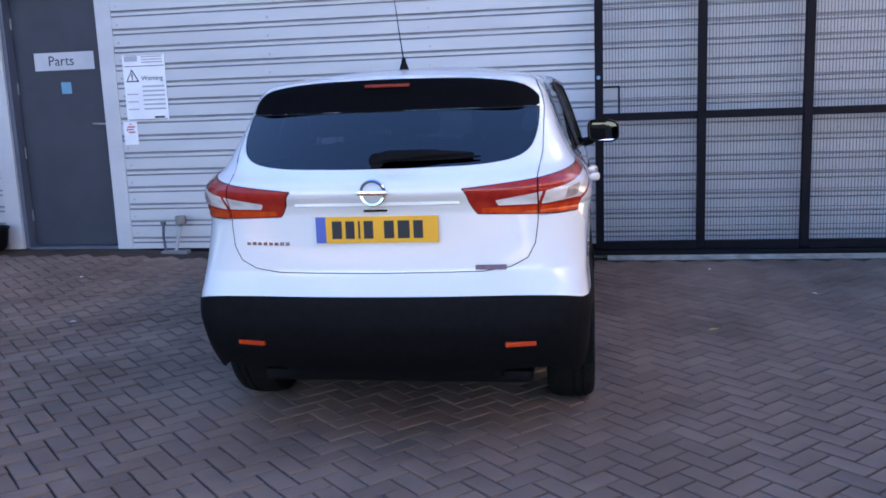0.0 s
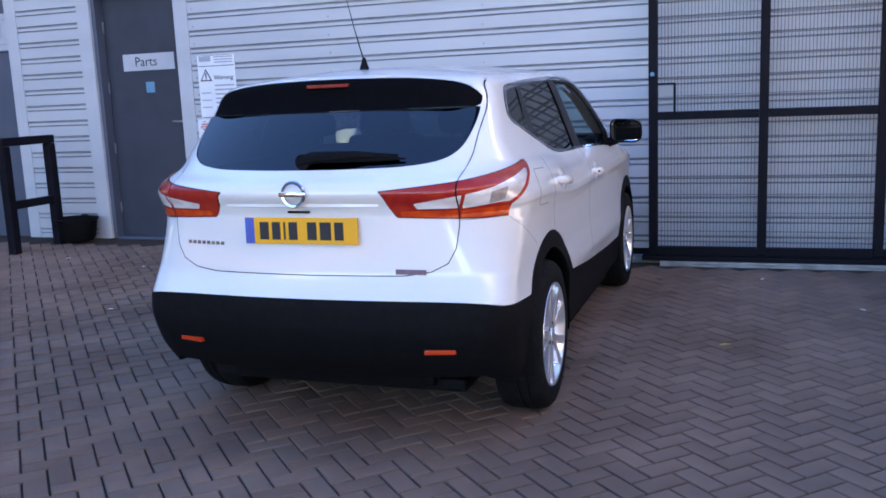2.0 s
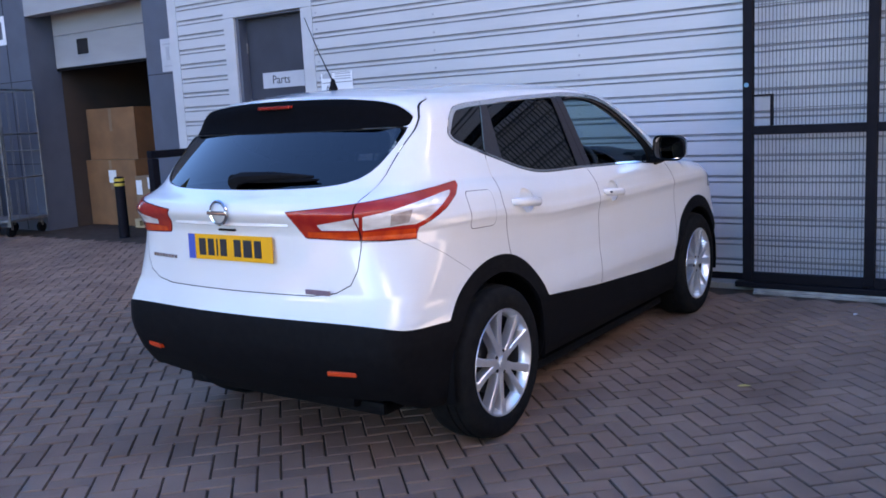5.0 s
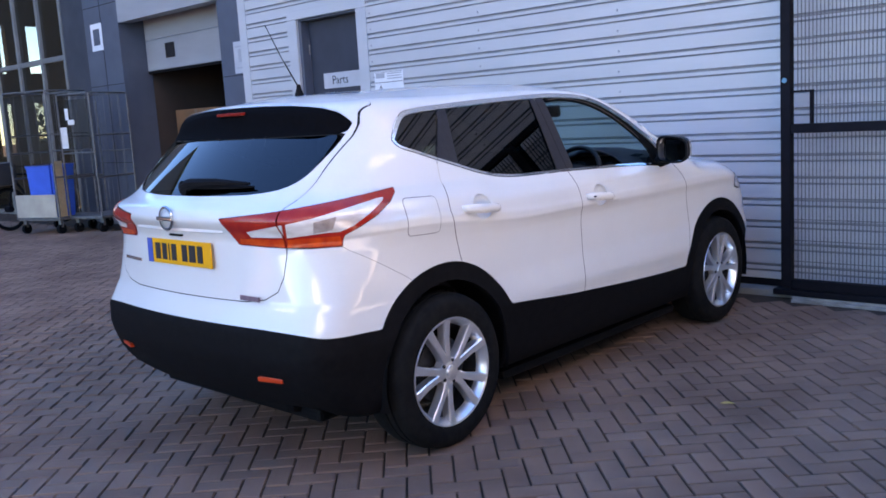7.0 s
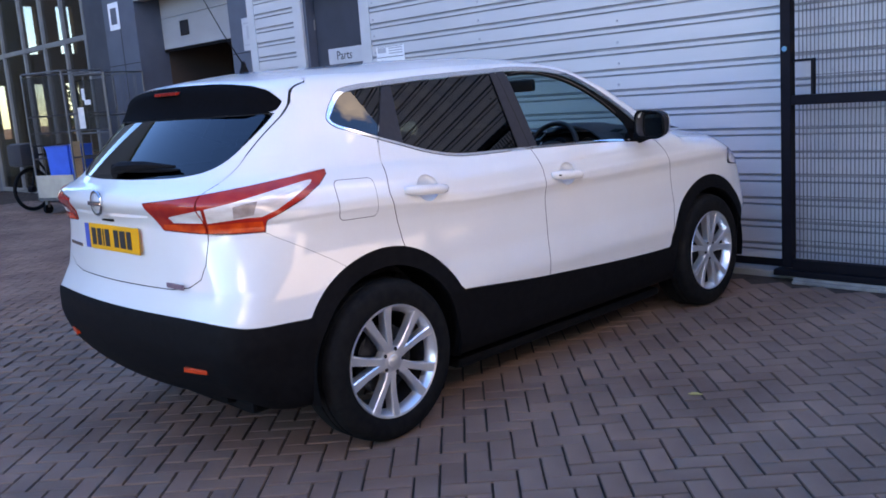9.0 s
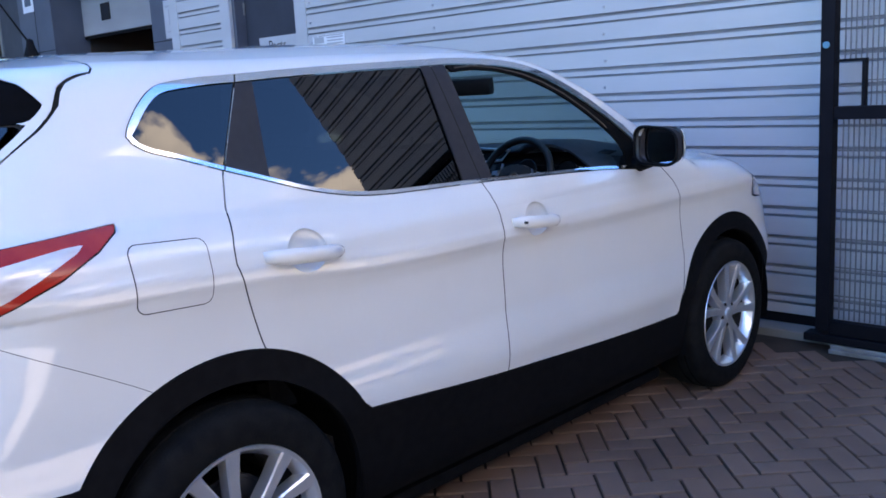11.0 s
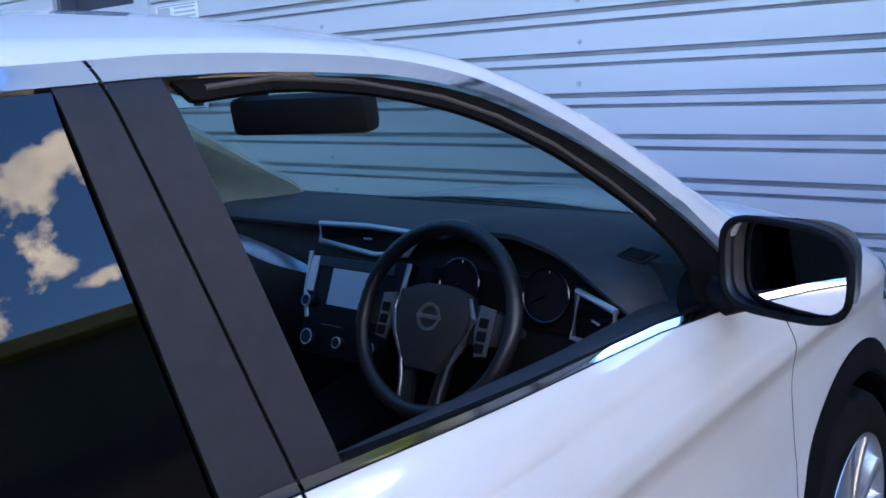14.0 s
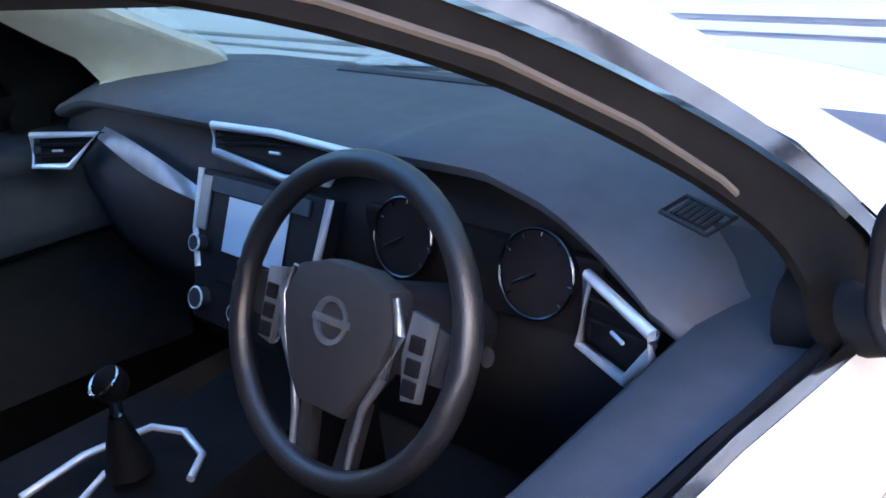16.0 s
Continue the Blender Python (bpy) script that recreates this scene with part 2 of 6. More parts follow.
def lathe(bm, profile, sides=48, m=None, closed=False):
    """Profile (radius, along) turned round the x axis."""
    rings = [[bm.verts.new((m or Matrix()) @ Vector((h, r * math.cos(a), r * math.sin(a)))) for a in (2 * math.pi * k / sides for k in range(sides))] for r, h in profile]
    for i in range(len(rings) if closed else len(rings) - 1):
        a, b = rings[i], rings[(i + 1) % len(rings)]
        for k in range(sides):
            bm.faces.new((a[k], a[(k + 1) % sides], b[(k + 1) % sides], b[k]))
    return bm


def prism(bm, outline, depth, m=None, bevel=0.0):
    """An outline in the xy plane, drawn out along +z."""
    low = [bm.verts.new((m or Matrix()) @ Vector((x, y, 0))) for x, y in outline]
    high = [bm.verts.new((m or Matrix()) @ Vector((x, y, depth))) for x, y in outline]
    n = len(outline)
    faces = [bm.faces.new(low[::-1]), bm.faces.new(high)]
    faces += [bm.faces.new((low[i], low[(i + 1) % n], high[(i + 1) % n], high[i])) for i in range(n)]
    if bevel:
        bmesh.ops.bevel(bm, geom=list(faces[1].edges), offset=bevel, segments=2, affect="EDGES", profile=0.6)
    return bm


def part(name, bm, mat, parent=None, label="", smooth=False, kind=""):
    """One mesh object from a bmesh, under a thing or a part."""
    bmesh.ops.recalc_face_normals(bm, faces=bm.faces)
    me = bpy.data.meshes.new(name)
    bm.to_mesh(me)
    bm.free()
    me.materials.append(mat)
    if smooth:
        me.shade_smooth()
        if smooth != "all":
            me.set_sharp_from_angle(angle=radians(smooth if smooth > 1 else 40))
    ob = new(name, me)
    if parent:
        ob.parent = parent
    return tagged(ob, label, kind=kind)


def thing(name, label, category, at=None, group="", kind=""):
    ob = new(name)
    ob.empty_display_size = 0.1
    if at is not None:
        ob.matrix_basis = at
    return tagged(ob, label, category, group, kind)


def fresh():
    return bmesh.new()


def writing(name, text, size, mat, parent, m, label=""):
    """Letters of the built-in font, as a thin mesh."""
    c = bpy.data.curves.new(name, "FONT")
    c.body, c.size, c.extrude, c.align_x, c.align_y, c.resolution_u = text, size, 0.0008, "CENTER", "CENTER", 3
    ob = bpy.data.objects.new(name, c)
    scene.collection.objects.link(ob)
    me = bpy.data.meshes.new_from_object(ob.evaluated_get(bpy.context.evaluated_depsgraph_get()))
    bpy.data.objects.remove(ob)
    bpy.data.curves.remove(c)
    me.name = name
    me.materials.clear()
    me.materials.append(mat)
    made = new(name, me)
    made.matrix_basis = m
    made.parent = parent
    return tagged(made, label)


def lie(x, y=3.2):
    """The ground's height: it climbs a little towards the loading bay and falls a little away from the wall."""
    u = min(max((-1.0 - x) / 3.0, 0), 1)
    return 0.1 * u * u * (3 - 2 * u) - 0.0075 * min(max(3.2 - y, 0), 9.0)


# ---------------------------------------------------------------- the ground
FACE = 3.72          # front plane of the cladding
PITCH, TROUGH = 0.1655, 2.327   # spacing of the ribs, height of one trough


def ground_sheet():
    xs = sorted({-400, -120, -40, -20, *np.arange(-14, 9.01, 0.5).round(2), 20, 40, 120, 400})
    ys = sorted({-400, -120, -40, -20, *np.arange(-8, 10.01, 1.0).round(2), 20, 60, 400})
    bm = fresh()
    grid = [[bm.verts.new((x, y, lie(x, y) - 0.012)) for y in ys] for x in xs]
    for i in range(len(xs) - 1):
        for j in range(len(ys) - 1):
            bm.faces.new((grid[i][j], grid[i + 1][j], grid[i + 1][j + 1], grid[i][j + 1]))
    return tagged(part("ground", bm, JOINT, smooth="all"), "dark sandy ground under block paving", "ground", kind="structure")


ground = ground_sheet()


# ---------------------------------------------------------------- the long wall
def sheet_mesh(x0, x1, z0, z1, dents=0.0):
    """A profiled steel sheet: broad crests between pairs of narrow grooves, their shade deepened by a darker colour."""
    marks = [(z0, 0.0)]
    k = math.ceil((z0 - TROUGH) / PITCH)
    while TROUGH + k * PITCH < z1 - 0.03:
        c = TROUGH + k * PITCH
        if c - 0.036 > z0:
            for m, half in ((c - 0.024, 0.0075), (c + 0.021, 0.0105)):
                marks += [(m - half, 0.0 if m < c else 0.004), (m - half + 0.004, 0.020), (m + half - 0.004, 0.020), (m + half, 0.004 if m < c else 0.0)]
        k += 1
    marks.append((z1, 0.0))
    bm = fresh()
    xs = np.linspace(x0, x1, max(2, int((x1 - x0) / 0.8) + 1))
    rows = [[bm.verts.new((x, FACE + d + dents * 0.004 * noise.noise((x * 1.7, z * 2.3, 3.1)), z)) for x in xs] for z, d in marks]
    for r in range(len(rows) - 1):
        in_groove = max(marks[r][1], marks[r + 1][1]) > 0.01
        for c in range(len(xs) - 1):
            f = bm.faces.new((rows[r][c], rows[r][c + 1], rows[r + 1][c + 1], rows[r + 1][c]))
            f.material_index = 1 if in_groove else 0
    return bm


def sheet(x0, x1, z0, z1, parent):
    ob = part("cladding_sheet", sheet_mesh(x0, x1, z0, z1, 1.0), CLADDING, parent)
    ob.data.materials.append(GROOVE_SHADE)
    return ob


# top is out of view; height chosen for how far its shadow reaches
WALL_TOP = 8.2
bm = fresh()
for x0, x1, z0, z1 in ((-3.62, 4.1, 0.0, WALL_TOP), (-5.80, -4.76, 0.0, WALL_TOP), (-4.76, -3.62, 2.64, WALL_TOP)):
    box(bm, x0, x1, FACE + 0.032, FACE + 0.28, z0, z1)
wall = tagged(part("wall_north", bm, CONCRETE), "long industrial wall clad in pale grey ribbed steel", "wall", kind="structure")
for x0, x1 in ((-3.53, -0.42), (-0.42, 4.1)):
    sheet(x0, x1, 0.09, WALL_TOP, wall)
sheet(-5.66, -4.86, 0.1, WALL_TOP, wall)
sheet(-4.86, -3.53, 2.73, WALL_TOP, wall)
for x0, x1, z0, z1 in ((-3.685, -3.528, 0.09, 2.635), (-4.862, -4.70, 0.1, 2.635), (-4.862, -3.528, 2.637, 2.732), (-5.80, -5.655, 0.1, WALL_TOP)):
    part("flashing", box(fresh(), x0, x1, FACE - 0.006, FACE + 0.031, z0, z1, 0.003), CLADDING, wall)
part("coping", box(fresh(), -5.8, 4.13, FACE - 0.03, FACE + 0.5, WALL_TOP + 0.002, WALL_TOP + 0.16, 0.01), SLATE, wall)
part("plinth", box(fresh(), -3.52, 4.1, FACE + 0.004, FACE + 0.031, -0.1, 0.088), GATE_PAINT, wall)
screw_mesh = None
for x in (-3.475, -2.0, -0.5, 1.2, 3.0):
    for k in range(-13, 6):
        z = TROUGH + (k + 0.41) * PITCH
        if screw_mesh is None:
            bm = fresh()
            rod(bm, (0, 0.002, 0), (0, -0.004, 0), 0.011, 8)
            rod(bm, (0, -0.004, 0), (0, -0.011, 0), 0.006, 6)
            ob = part("screw", bm, PALE_PRINT, wall)
            screw_mesh = ob.data
        else:
            ob = new("screw", screw_mesh)
            ob.parent = wall
        ob.location = (x + 0.006 * math.sin(k * 3.3), FACE, z)
tagged(part("roof", box(fresh(), -9.2, 4.1, FACE + 0.52, 24, WALL_TOP - 0.5, WALL_TOP + 0.1), SLATE), "flat roof of the long building", "roof", kind="structure")
tagged(part("wall_end", box(fresh(), 3.9, 4.1, FACE + 0.29, 23.8, 0, WALL_TOP - 0.52), CLADDING), "pale steel end wall of the long building", "wall", kind="structure")
tagged(part("wall_rear", box(box(fresh(), -9.2, 4.1, 23.8, 24.1, 0, WALL_TOP - 0.52), -9.2, -9.0, 12.25, 23.75, 0, WALL_TOP - 0.52), CONCRETE), "plain rear wall of the long building", "wall", kind="structure")


# ---------------------------------------------------------------- the parts door
door = thing("door_1", "closed slate grey steel door with a white sign, set back in a white frame", "door", kind="structure")
part("door_leaf", box(fresh(), -4.655, -3.695, 3.862, 3.91, 0.115, 2.61, 0.004), DOOR_PAINT, door)
bm = fresh()
box(bm, -4.758, -4.66, FACE + 0.033, 3.93, 0.1, 2.638)
box(bm, -3.69, -3.622, FACE + 0.033, 3.93, 0.1, 2.638)
box(bm, -4.658, -3.692, FACE + 0.033, 3.93, 2.613, 2.638)
box(bm, -4.658, -3.692, FACE + 0.033, 3.93, 0.02, 0.112)
part("door_frame", bm, SLATE, door)
for z in (0.42, 1.05, 1.68, 2.3):
    bm = fresh()
    rod(bm, (-4.652, 3.852, z - 0.055), (-4.652, 3.852, z + 0.055), 0.009, 8)
    part("hinge", bm, STEEL, door)
bm = fresh()
box(bm, -3.755, -3.715, 3.852, 3.861, 1.17, 1.36, 0.004)
rod(bm, (-3.735, 3.86, 1.31), (-3.735, 3.80, 1.31), 0.011)
rod(bm, (-3.735, 3.806, 1.31), (-3.87, 3.806, 1.315), 0.010)
part("door_handle", bm, STEEL, door, "satin steel lever handle", smooth=1)
FRONT = Matrix.Rotation(radians(90), 4, "X")


def board(name, x0, x1, y, z0, z1, label, category, thick=0.004, mat=WHITE_BOARD):
    ob = thing(name, label, category, pose((x0 + x1) / 2, y, (z0 + z1) / 2))
    w, h = (x1 - x0) / 2, (z1 - z0) / 2
    part("panel", box(fresh(), -w, w, -thick, 0, -h, h, 0.001), mat, ob)
    return ob


def bars(parent, rows, mat=PALE_PRINT, off=-0.0065):
    """Plain bars in place of print: rows of x0, x1, z, height."""
    for x0, x1, z, h in rows:
        part("print", box(fresh(), x0, x1, off, off + 0.002, z - h / 2, z + h / 2), mat, parent)


parts_sign = board("door_sign", -4.449, -3.822, 3.860, 1.842, 2.012, "pale grey rectangular door sign with dark lettering reading Parts", "sign", mat=GREY_BOARD)
writing("lettering", "Parts", 0.135, PRINT, parts_sign, Matrix.Translation((-0.03, -0.0055, 0.0)) @ FRONT)
sticker = thing("door_sticker", "small square pale blue sticker on the dark door", "sticker", pose(-4.14, 3.860, 1.67))
part("film", box(fresh(), -0.052, 0.052, -0.002, 0, -0.055, 0.055), SKY_BLUE, sticker)

warning = board("warning_sign", -3.455, -3.03, FACE - 0.002, 1.331, 1.95, "large white warning notice screwed to the ribbed wall", "sign")
bars(warning, [(-.19, -.06, .27, .05), (-.02, .19, .285, .012), (-.02, .19, .26, .012), (-.02, .19, .235, .012)])
bars(warning, [(-.20, .20, .20, .006), (-.20, .20, .302, .004), (-.2, .2, -.3, .006)], PRINT)
bars(warning, [(-.03, .19, .01 - .042 * k, .016) for k in range(6)] + [(-.19, -.08, -.06 - .07 * k, .012) for k in range(3)])
bm = fresh()
ring = [(-.19, .055), (-.055, .055), (-.1225, .175)]
prism(bm, ring, 0.0015, Matrix.Translation((0, -0.0055, 0)) @ FRONT)
part("triangle", bm, PRINT, warning)
bm = fresh()
prism(bm, [(-.172, .066), (-.073, .066), (-.1225, .153)], 0.0015, Matrix.Translation((0, -0.0075, 0)) @ FRONT)
part("triangle_field", bm, WHITE_BOARD, warning)
part("exclamation_mark", box(box(fresh(), -.129, -.116, -.0105, -.0092, .09, .135), -.129, -.116, -.0105, -.0092, .072, .083), PRINT, warning)
writing("lettering", "Warning", 0.062, PRINT, warning, Matrix.Translation((0.075, -0.0065, 0.085)) @ FRONT)
bars(warning, [(.07, .17, -.28, .018)], PRINT)
notice = board("small_notice", -3.505, -3.363, FACE - 0.002, 1.105, 1.325, "small white paper notice with faded red print", "sign")
bars(notice, [(-.03, .045, .06, .014), (-.04, .03, .035, .014), (-.02, .045, .01, .016), (-.01, .02, .085, .01)], RED_PRINT)

# ---------------------------------------------------------------- the sliding gate
gate = thing("sliding_gate", "tall black steel sliding gate with wire mesh along the wall", "gate")
G = 3.50
GATE_TOP = 2.75
POSTS = [0.955 + 0.852 * k for k in range(5)]
for k, x in enumerate(POSTS):
    part("post", box(fresh(), x, x + 0.07, G - 0.035, G + 0.035, 0.09, GATE_TOP, 0.004), GATE_PAINT, gate)
    if k < len(POSTS) - 1:
        a, b = x + 0.071, POSTS[k + 1] - 0.001
        for name, z0, z1 in (("bottom_rail", 0.075, 0.145), ("middle_rail", 1.19, 1.255), ("top_rail", GATE_TOP - 0.07, GATE_TOP)):
            part(name, box(fresh(), a, b, G - 0.03, G + 0.03, z0, z1, 0.004), GATE_PAINT, gate)
        for z0, z1 in ((0.147, 1.188), (1.257, GATE_TOP - 0.072)):
            bm = fresh()
            lock = k == 0 and z0 > 1
            n = round((b - a) / 0.0262)
            for i in range(1, n):
                x1 = a + (b - a) * i / n
                low = z0 if not (lock and x1 < 1.16) else 1.475
                box(bm, x1 - 0.003, x1 + 0.003, G + 0.030, G + 0.0355, low, z1)
            for j in range(1, int((z1 - z0) / 0.152) + 1):
                z = z0 + 0.152 * j - 0.03
                if z < z1:
                    box(bm, a if not (lock and z < 1.47) else 1.16, b, G + 0.036, G + 0.041, z - 0.003, z + 0.003)
            part("mesh_panel", bm, WIRE, gate, "fine grey wire mesh")
bm = fresh()
box(bm, 1.150, 1.166, G - 0.012, G + 0.029, 1.256, 1.487)
box(bm, 1.027, 1.150, G - 0.012, G + 0.029, 1.472, 1.487)
part("lock_frame", bm, GATE_PAINT, gate)
part("lower_beam", box(fresh(), 0.90, POSTS[-1] + 0.07, G - 0.05, G + 0.05, 0.03, 0.072, 0.006), GATE_PAINT, gate)
bm = fresh()
rod(bm, (0.985, G - 0.034, 1.56), (0.985, G - 0.043, 1.56), 0.017, 12)
part("reflector", bm, SKY_BLUE, gate, "small pale blue round reflector")
track = tagged(part("gate_track", box(box(fresh(), 1.05, 8.6, 3.405, 3.47, -0.01, 0.012, 0.003), 1.05, 8.6, 3.43, 3.445, 0.012, 0.03, 0.003), STEEL), "worn steel gate track set in the paving", "gate track", kind="structure")
kerb = tagged(part("kerb", box(fresh(), -3.45, 4.1, 3.56, FACE + 0.003, -0.05, 0.035, 0.01), CONCRETE), "low stained concrete kerb along the wall", "kerb", kind="structure")

# ---------------------------------------------------------------- the loading bay
bm = fresh()
box(bm, -6.44, -5.802, 3.85, 4.6, 0.0, WALL_TOP)
pillar = tagged(part("pillar_1", bm, SLATE), "slate grey steel clad pillar beside the loading bay", "pillar", kind="structure")
for z in (2.12, 3.6):
    part("joint", box(fresh(), -6.44, -5.802, 3.8465, 3.8495, z - 0.004, z + 0.004), GAP, pillar)
pillar_b = tagged(part("pillar_2", box(fresh(), -10.05, -9.0, 3.85, 4.32, 0.0, WALL_TOP), SLATE), "slate grey steel clad pillar with a small white sign", "pillar", kind="structure")
for z in (1.05, 2.22, 3.4):
    part("joint", box(fresh(), -10.05, -9.0, 3.8465, 3.8495, z - 0.004, z + 0.004), GAP, pillar_b)
part("joint", box(fresh(), -9.52, -9.51, 3.8465, 3.8495, 0.1, WALL_TOP), GAP, pillar_b)
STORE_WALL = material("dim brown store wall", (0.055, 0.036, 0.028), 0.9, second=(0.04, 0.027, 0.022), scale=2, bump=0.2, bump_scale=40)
FASCIA = material("grey coated steel fascia", (0.30, 0.305, 0.32), 0.45, second=(0.265, 0.27, 0.285), scale=2.5, stretch=(0.4, 1, 2), bump=0.02, bump_scale=60, rough_by=0.08)
fascia = tagged(part("fascia", box(fresh(), -8.998, -6.442, 3.85, 4.05, 3.09, WALL_TOP), FASCIA), "pale steel fascia over the loading bay", "fascia", kind="structure")
shutter = thing("roller_shutter", "pale grey sectional loading bay door raised above head height", "shutter door")
for k in range(4):
    part("panel", box(fresh(), -8.99, -6.45, 4.25, 4.29, 2.385 + 0.45 * k, 2.385 + 0.45 * k + 0.445, 0.006), FASCIA, shutter)
part("seal", box(fresh(), -8.99, -6.45, 4.255, 4.285, 2.345, 2.383), BLACK_PLASTIC, shutter)
part("vision_panel", box(fresh(), -8.43, -8.18, 4.235, 4.249, 2.54, 2.75, 0.01), GLOSS_BLACK, shutter, "small dark window")
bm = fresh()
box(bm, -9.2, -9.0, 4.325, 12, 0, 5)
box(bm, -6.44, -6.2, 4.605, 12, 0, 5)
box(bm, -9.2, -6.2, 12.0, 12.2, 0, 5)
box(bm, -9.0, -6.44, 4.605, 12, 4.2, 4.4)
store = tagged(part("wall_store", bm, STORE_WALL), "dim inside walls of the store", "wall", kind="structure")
psign = board("pillar_sign", -6.14, -5.89, 3.844, 2.14, 2.53, "pale grey notice on the slate pillar", "sign", mat=GREY_BOARD)
bars(psign, [(-.03, .03, .02, .16), (-.09, .09, .13, .02), (-.09, .09, -.13, .015)])
lsign = board("pillar_sign", -9.85, -9.5, 3.844, 2.75, 3.15, "small white framed notice on the slate pillar", "sign")
bars(lsign, [(-.1, .1, 0.0, .24)], SLATE)

# front of the glazed office beyond
bm = fresh()
box(bm, -11.0, -10.052, 3.95, 4.6, 0, WALL_TOP)
column = tagged(part("pillar_3", bm, DOOR_PAINT), "dark recessed column between pillar and glazing", "pillar", kind="structure")


# ---------------------------------------------------------------- the car: one skin, cut into its panels
def curve(*pts):
    """A smooth line through (t, value) pairs, with no overshoot."""
    t, v = np.array(pts, float).T
    h, d = np.diff(t), np.diff(v) / np.diff(t)
    m = np.r_[d[0], np.where(d[1:] * d[:-1] > 0, 2 * d[1:] * d[:-1] / (d[1:] + d[:-1] + 1e-12), 0), d[-1]]

    def at(s):
        s = np.clip(s, t[0], t[-1])
        i = np.clip(np.searchsorted(t, s, "right") - 1, 0, len(h) - 1)
        u = (s - t[i]) / h[i]
        return ((1 + 2 * u) * (1 - u) ** 2 * v[i] + u * (1 - u) ** 2 * h[i] * m[i]
                + u * u * (3 - 2 * u) * v[i + 1] + u * u * (u - 1) * h[i] * m[i + 1])
    return at


HALF_WIDTH = curve((.18, .80), (.3, .868), (.42, .884), (.5, .892), (.56, .899), (.62, .894), (.72, .882), (.85, .880), (.90, .883), (.935, .891), (.955, .897),
                   (.975, .8965), (1.0, .891), (1.05, .879), (1.1, .85), (1.134, .824), (1.17, .8085), (1.35, .744), (1.53, .675), (1.64, .625))
TAPER = curve((-.9, -.05), (-.5, -.02), (0, 0), (2.3, 0), (2.75, -.004), (3.1, -.03), (3.6, -.14))
FRONT_GLASS = curve((-.9, -.012), (.1, -.012), (.9, .0), (1.4, .042), (2.0, .03), (2.5, .01), (3.6, .0))
HAUNCH = curve((-.8, .05), (-.3, .06), (.1, .045), (.6, .005), (.9, 0), (4, 0))
TOP = curve((-.9, 1.50), (-.47, 1.555), (-.04, 1.603), (.4, 1.617), (.8, 1.63), (1.15, 1.633), (1.4, 1.616), (1.7, 1.54), (2.0, 1.405), (2.25, 1.255),
            (2.42, 1.155), (2.6, 1.145), (2.9, 1.125), (3.2, 1.045), (3.4, .94), (3.6, .78))
CROWN = curve((-.9, .05), (-.3, .05), (.3, .07), (1.0, .075), (1.4, .07), (2.0, .09), (2.4, .05), (3.4, .08))
REAR = curve((.18, -.60), (.3, -.70), (.42, -.785), (.55, -.822), (.63, -.822), (.68, -.80), (.76, -.768), (.88, -.764), (.99, -.766), (1.03, -.778),
             (1.09, -.812), (1.125, -.80), (1.165, -.745), (1.3, -.61), (1.45, -.46), (1.5, -.44), (1.62, -.42))
BOW = curve((.2, .12), (.6, .13), (1.0, .17), (1.1, .2), (1.2, .3), (1.4, .25), (1.6, .16))
NOSE = curve((.18, 3.3), (.4, 3.48), (.6, 3.53), (.8, 3.48), (.9, 3.4), (1.0, 3.25), (1.2, 3.0))


def soft_max(a, b, k):
    h = np.clip(1 - np.abs(a - b) / k, 0, 1)
    return np.maximum(a, b) + h * h * k / 4


def body_field(x, y, z):
    """Under zero within the car's skin, over zero outside."""
    ax = np.abs(x)
    fade = np.clip((1.33 - z) / .2, 0, 1)
    lift = HAUNCH(y) * fade * fade * (3 - 2 * fade) * np.clip((z - .85) / .15, 0, 1)
    side = ax - HALF_WIDTH(z - lift) - TAPER(y) - FRONT_GLASS(y) * np.clip((z - 1.05) / .12, 0, 1)
    top = (z - TOP(y) + CROWN(y) * (ax / .65) ** 2) * np.where(y > 1.3, .85, 1)
    rear = REAR(z) + BOW(z) * ax ** 2 - y
    nose = y - NOSE(z) + .25 * ax ** 2
    k = np.interp(z, [.72, .95, 1.0, 1.25], [.14, .28, .30, .17])
    f = soft_max(side, rear * .9, k)
    f = soft_max(f, nose, .36)
    f = soft_max(f, top, np.interp(y, [-.6, -.3, 1.0, 1.4, 2.2, 2.5], [.03, .07, .06, .035, .03, .07]))
    return soft_max(f, .18 - z, .05)


def lattice(step):
    """A fine box round the car, drawn in onto the skin."""
    lo, hi = np.array((-1.0, -1.05, 0.12)), np.array((1.0, 3.75, 1.66))
    n = np.round((hi - lo) / step).astype(int)
    index, verts, faces = {}, [], []

    def vert(i, j, k):
        if (i, j, k) not in index:
            index[i, j, k] = len(verts)
            verts.append(lo + (hi - lo) * (np.array((i, j, k)) / n))
        return index[i, j, k]

    for j in range(n[1]):
        for k in range(n[2]):
            for i, flip in ((0, True), (n[0], False)):
                q = [vert(i, j, k), vert(i, j + 1, k), vert(i, j + 1, k + 1), vert(i, j, k + 1)]
                faces.append(q[::-1] if flip else q)
    for i in range(n[0]):
        for k in range(n[2]):
            for j, flip in ((0, False), (n[1], True)):
                q = [vert(i, j, k), vert(i + 1, j, k), vert(i + 1, j, k + 1), vert(i, j, k + 1)]
                faces.append(q[::-1] if flip else q)
    for i in range(n[0]):
        for j in range(n[1]):
            faces.append([vert(i, j, n[2]), vert(i + 1, j, n[2]), vert(i + 1, j + 1, n[2]), vert(i, j + 1, n[2])])
    return np.array(verts), faces


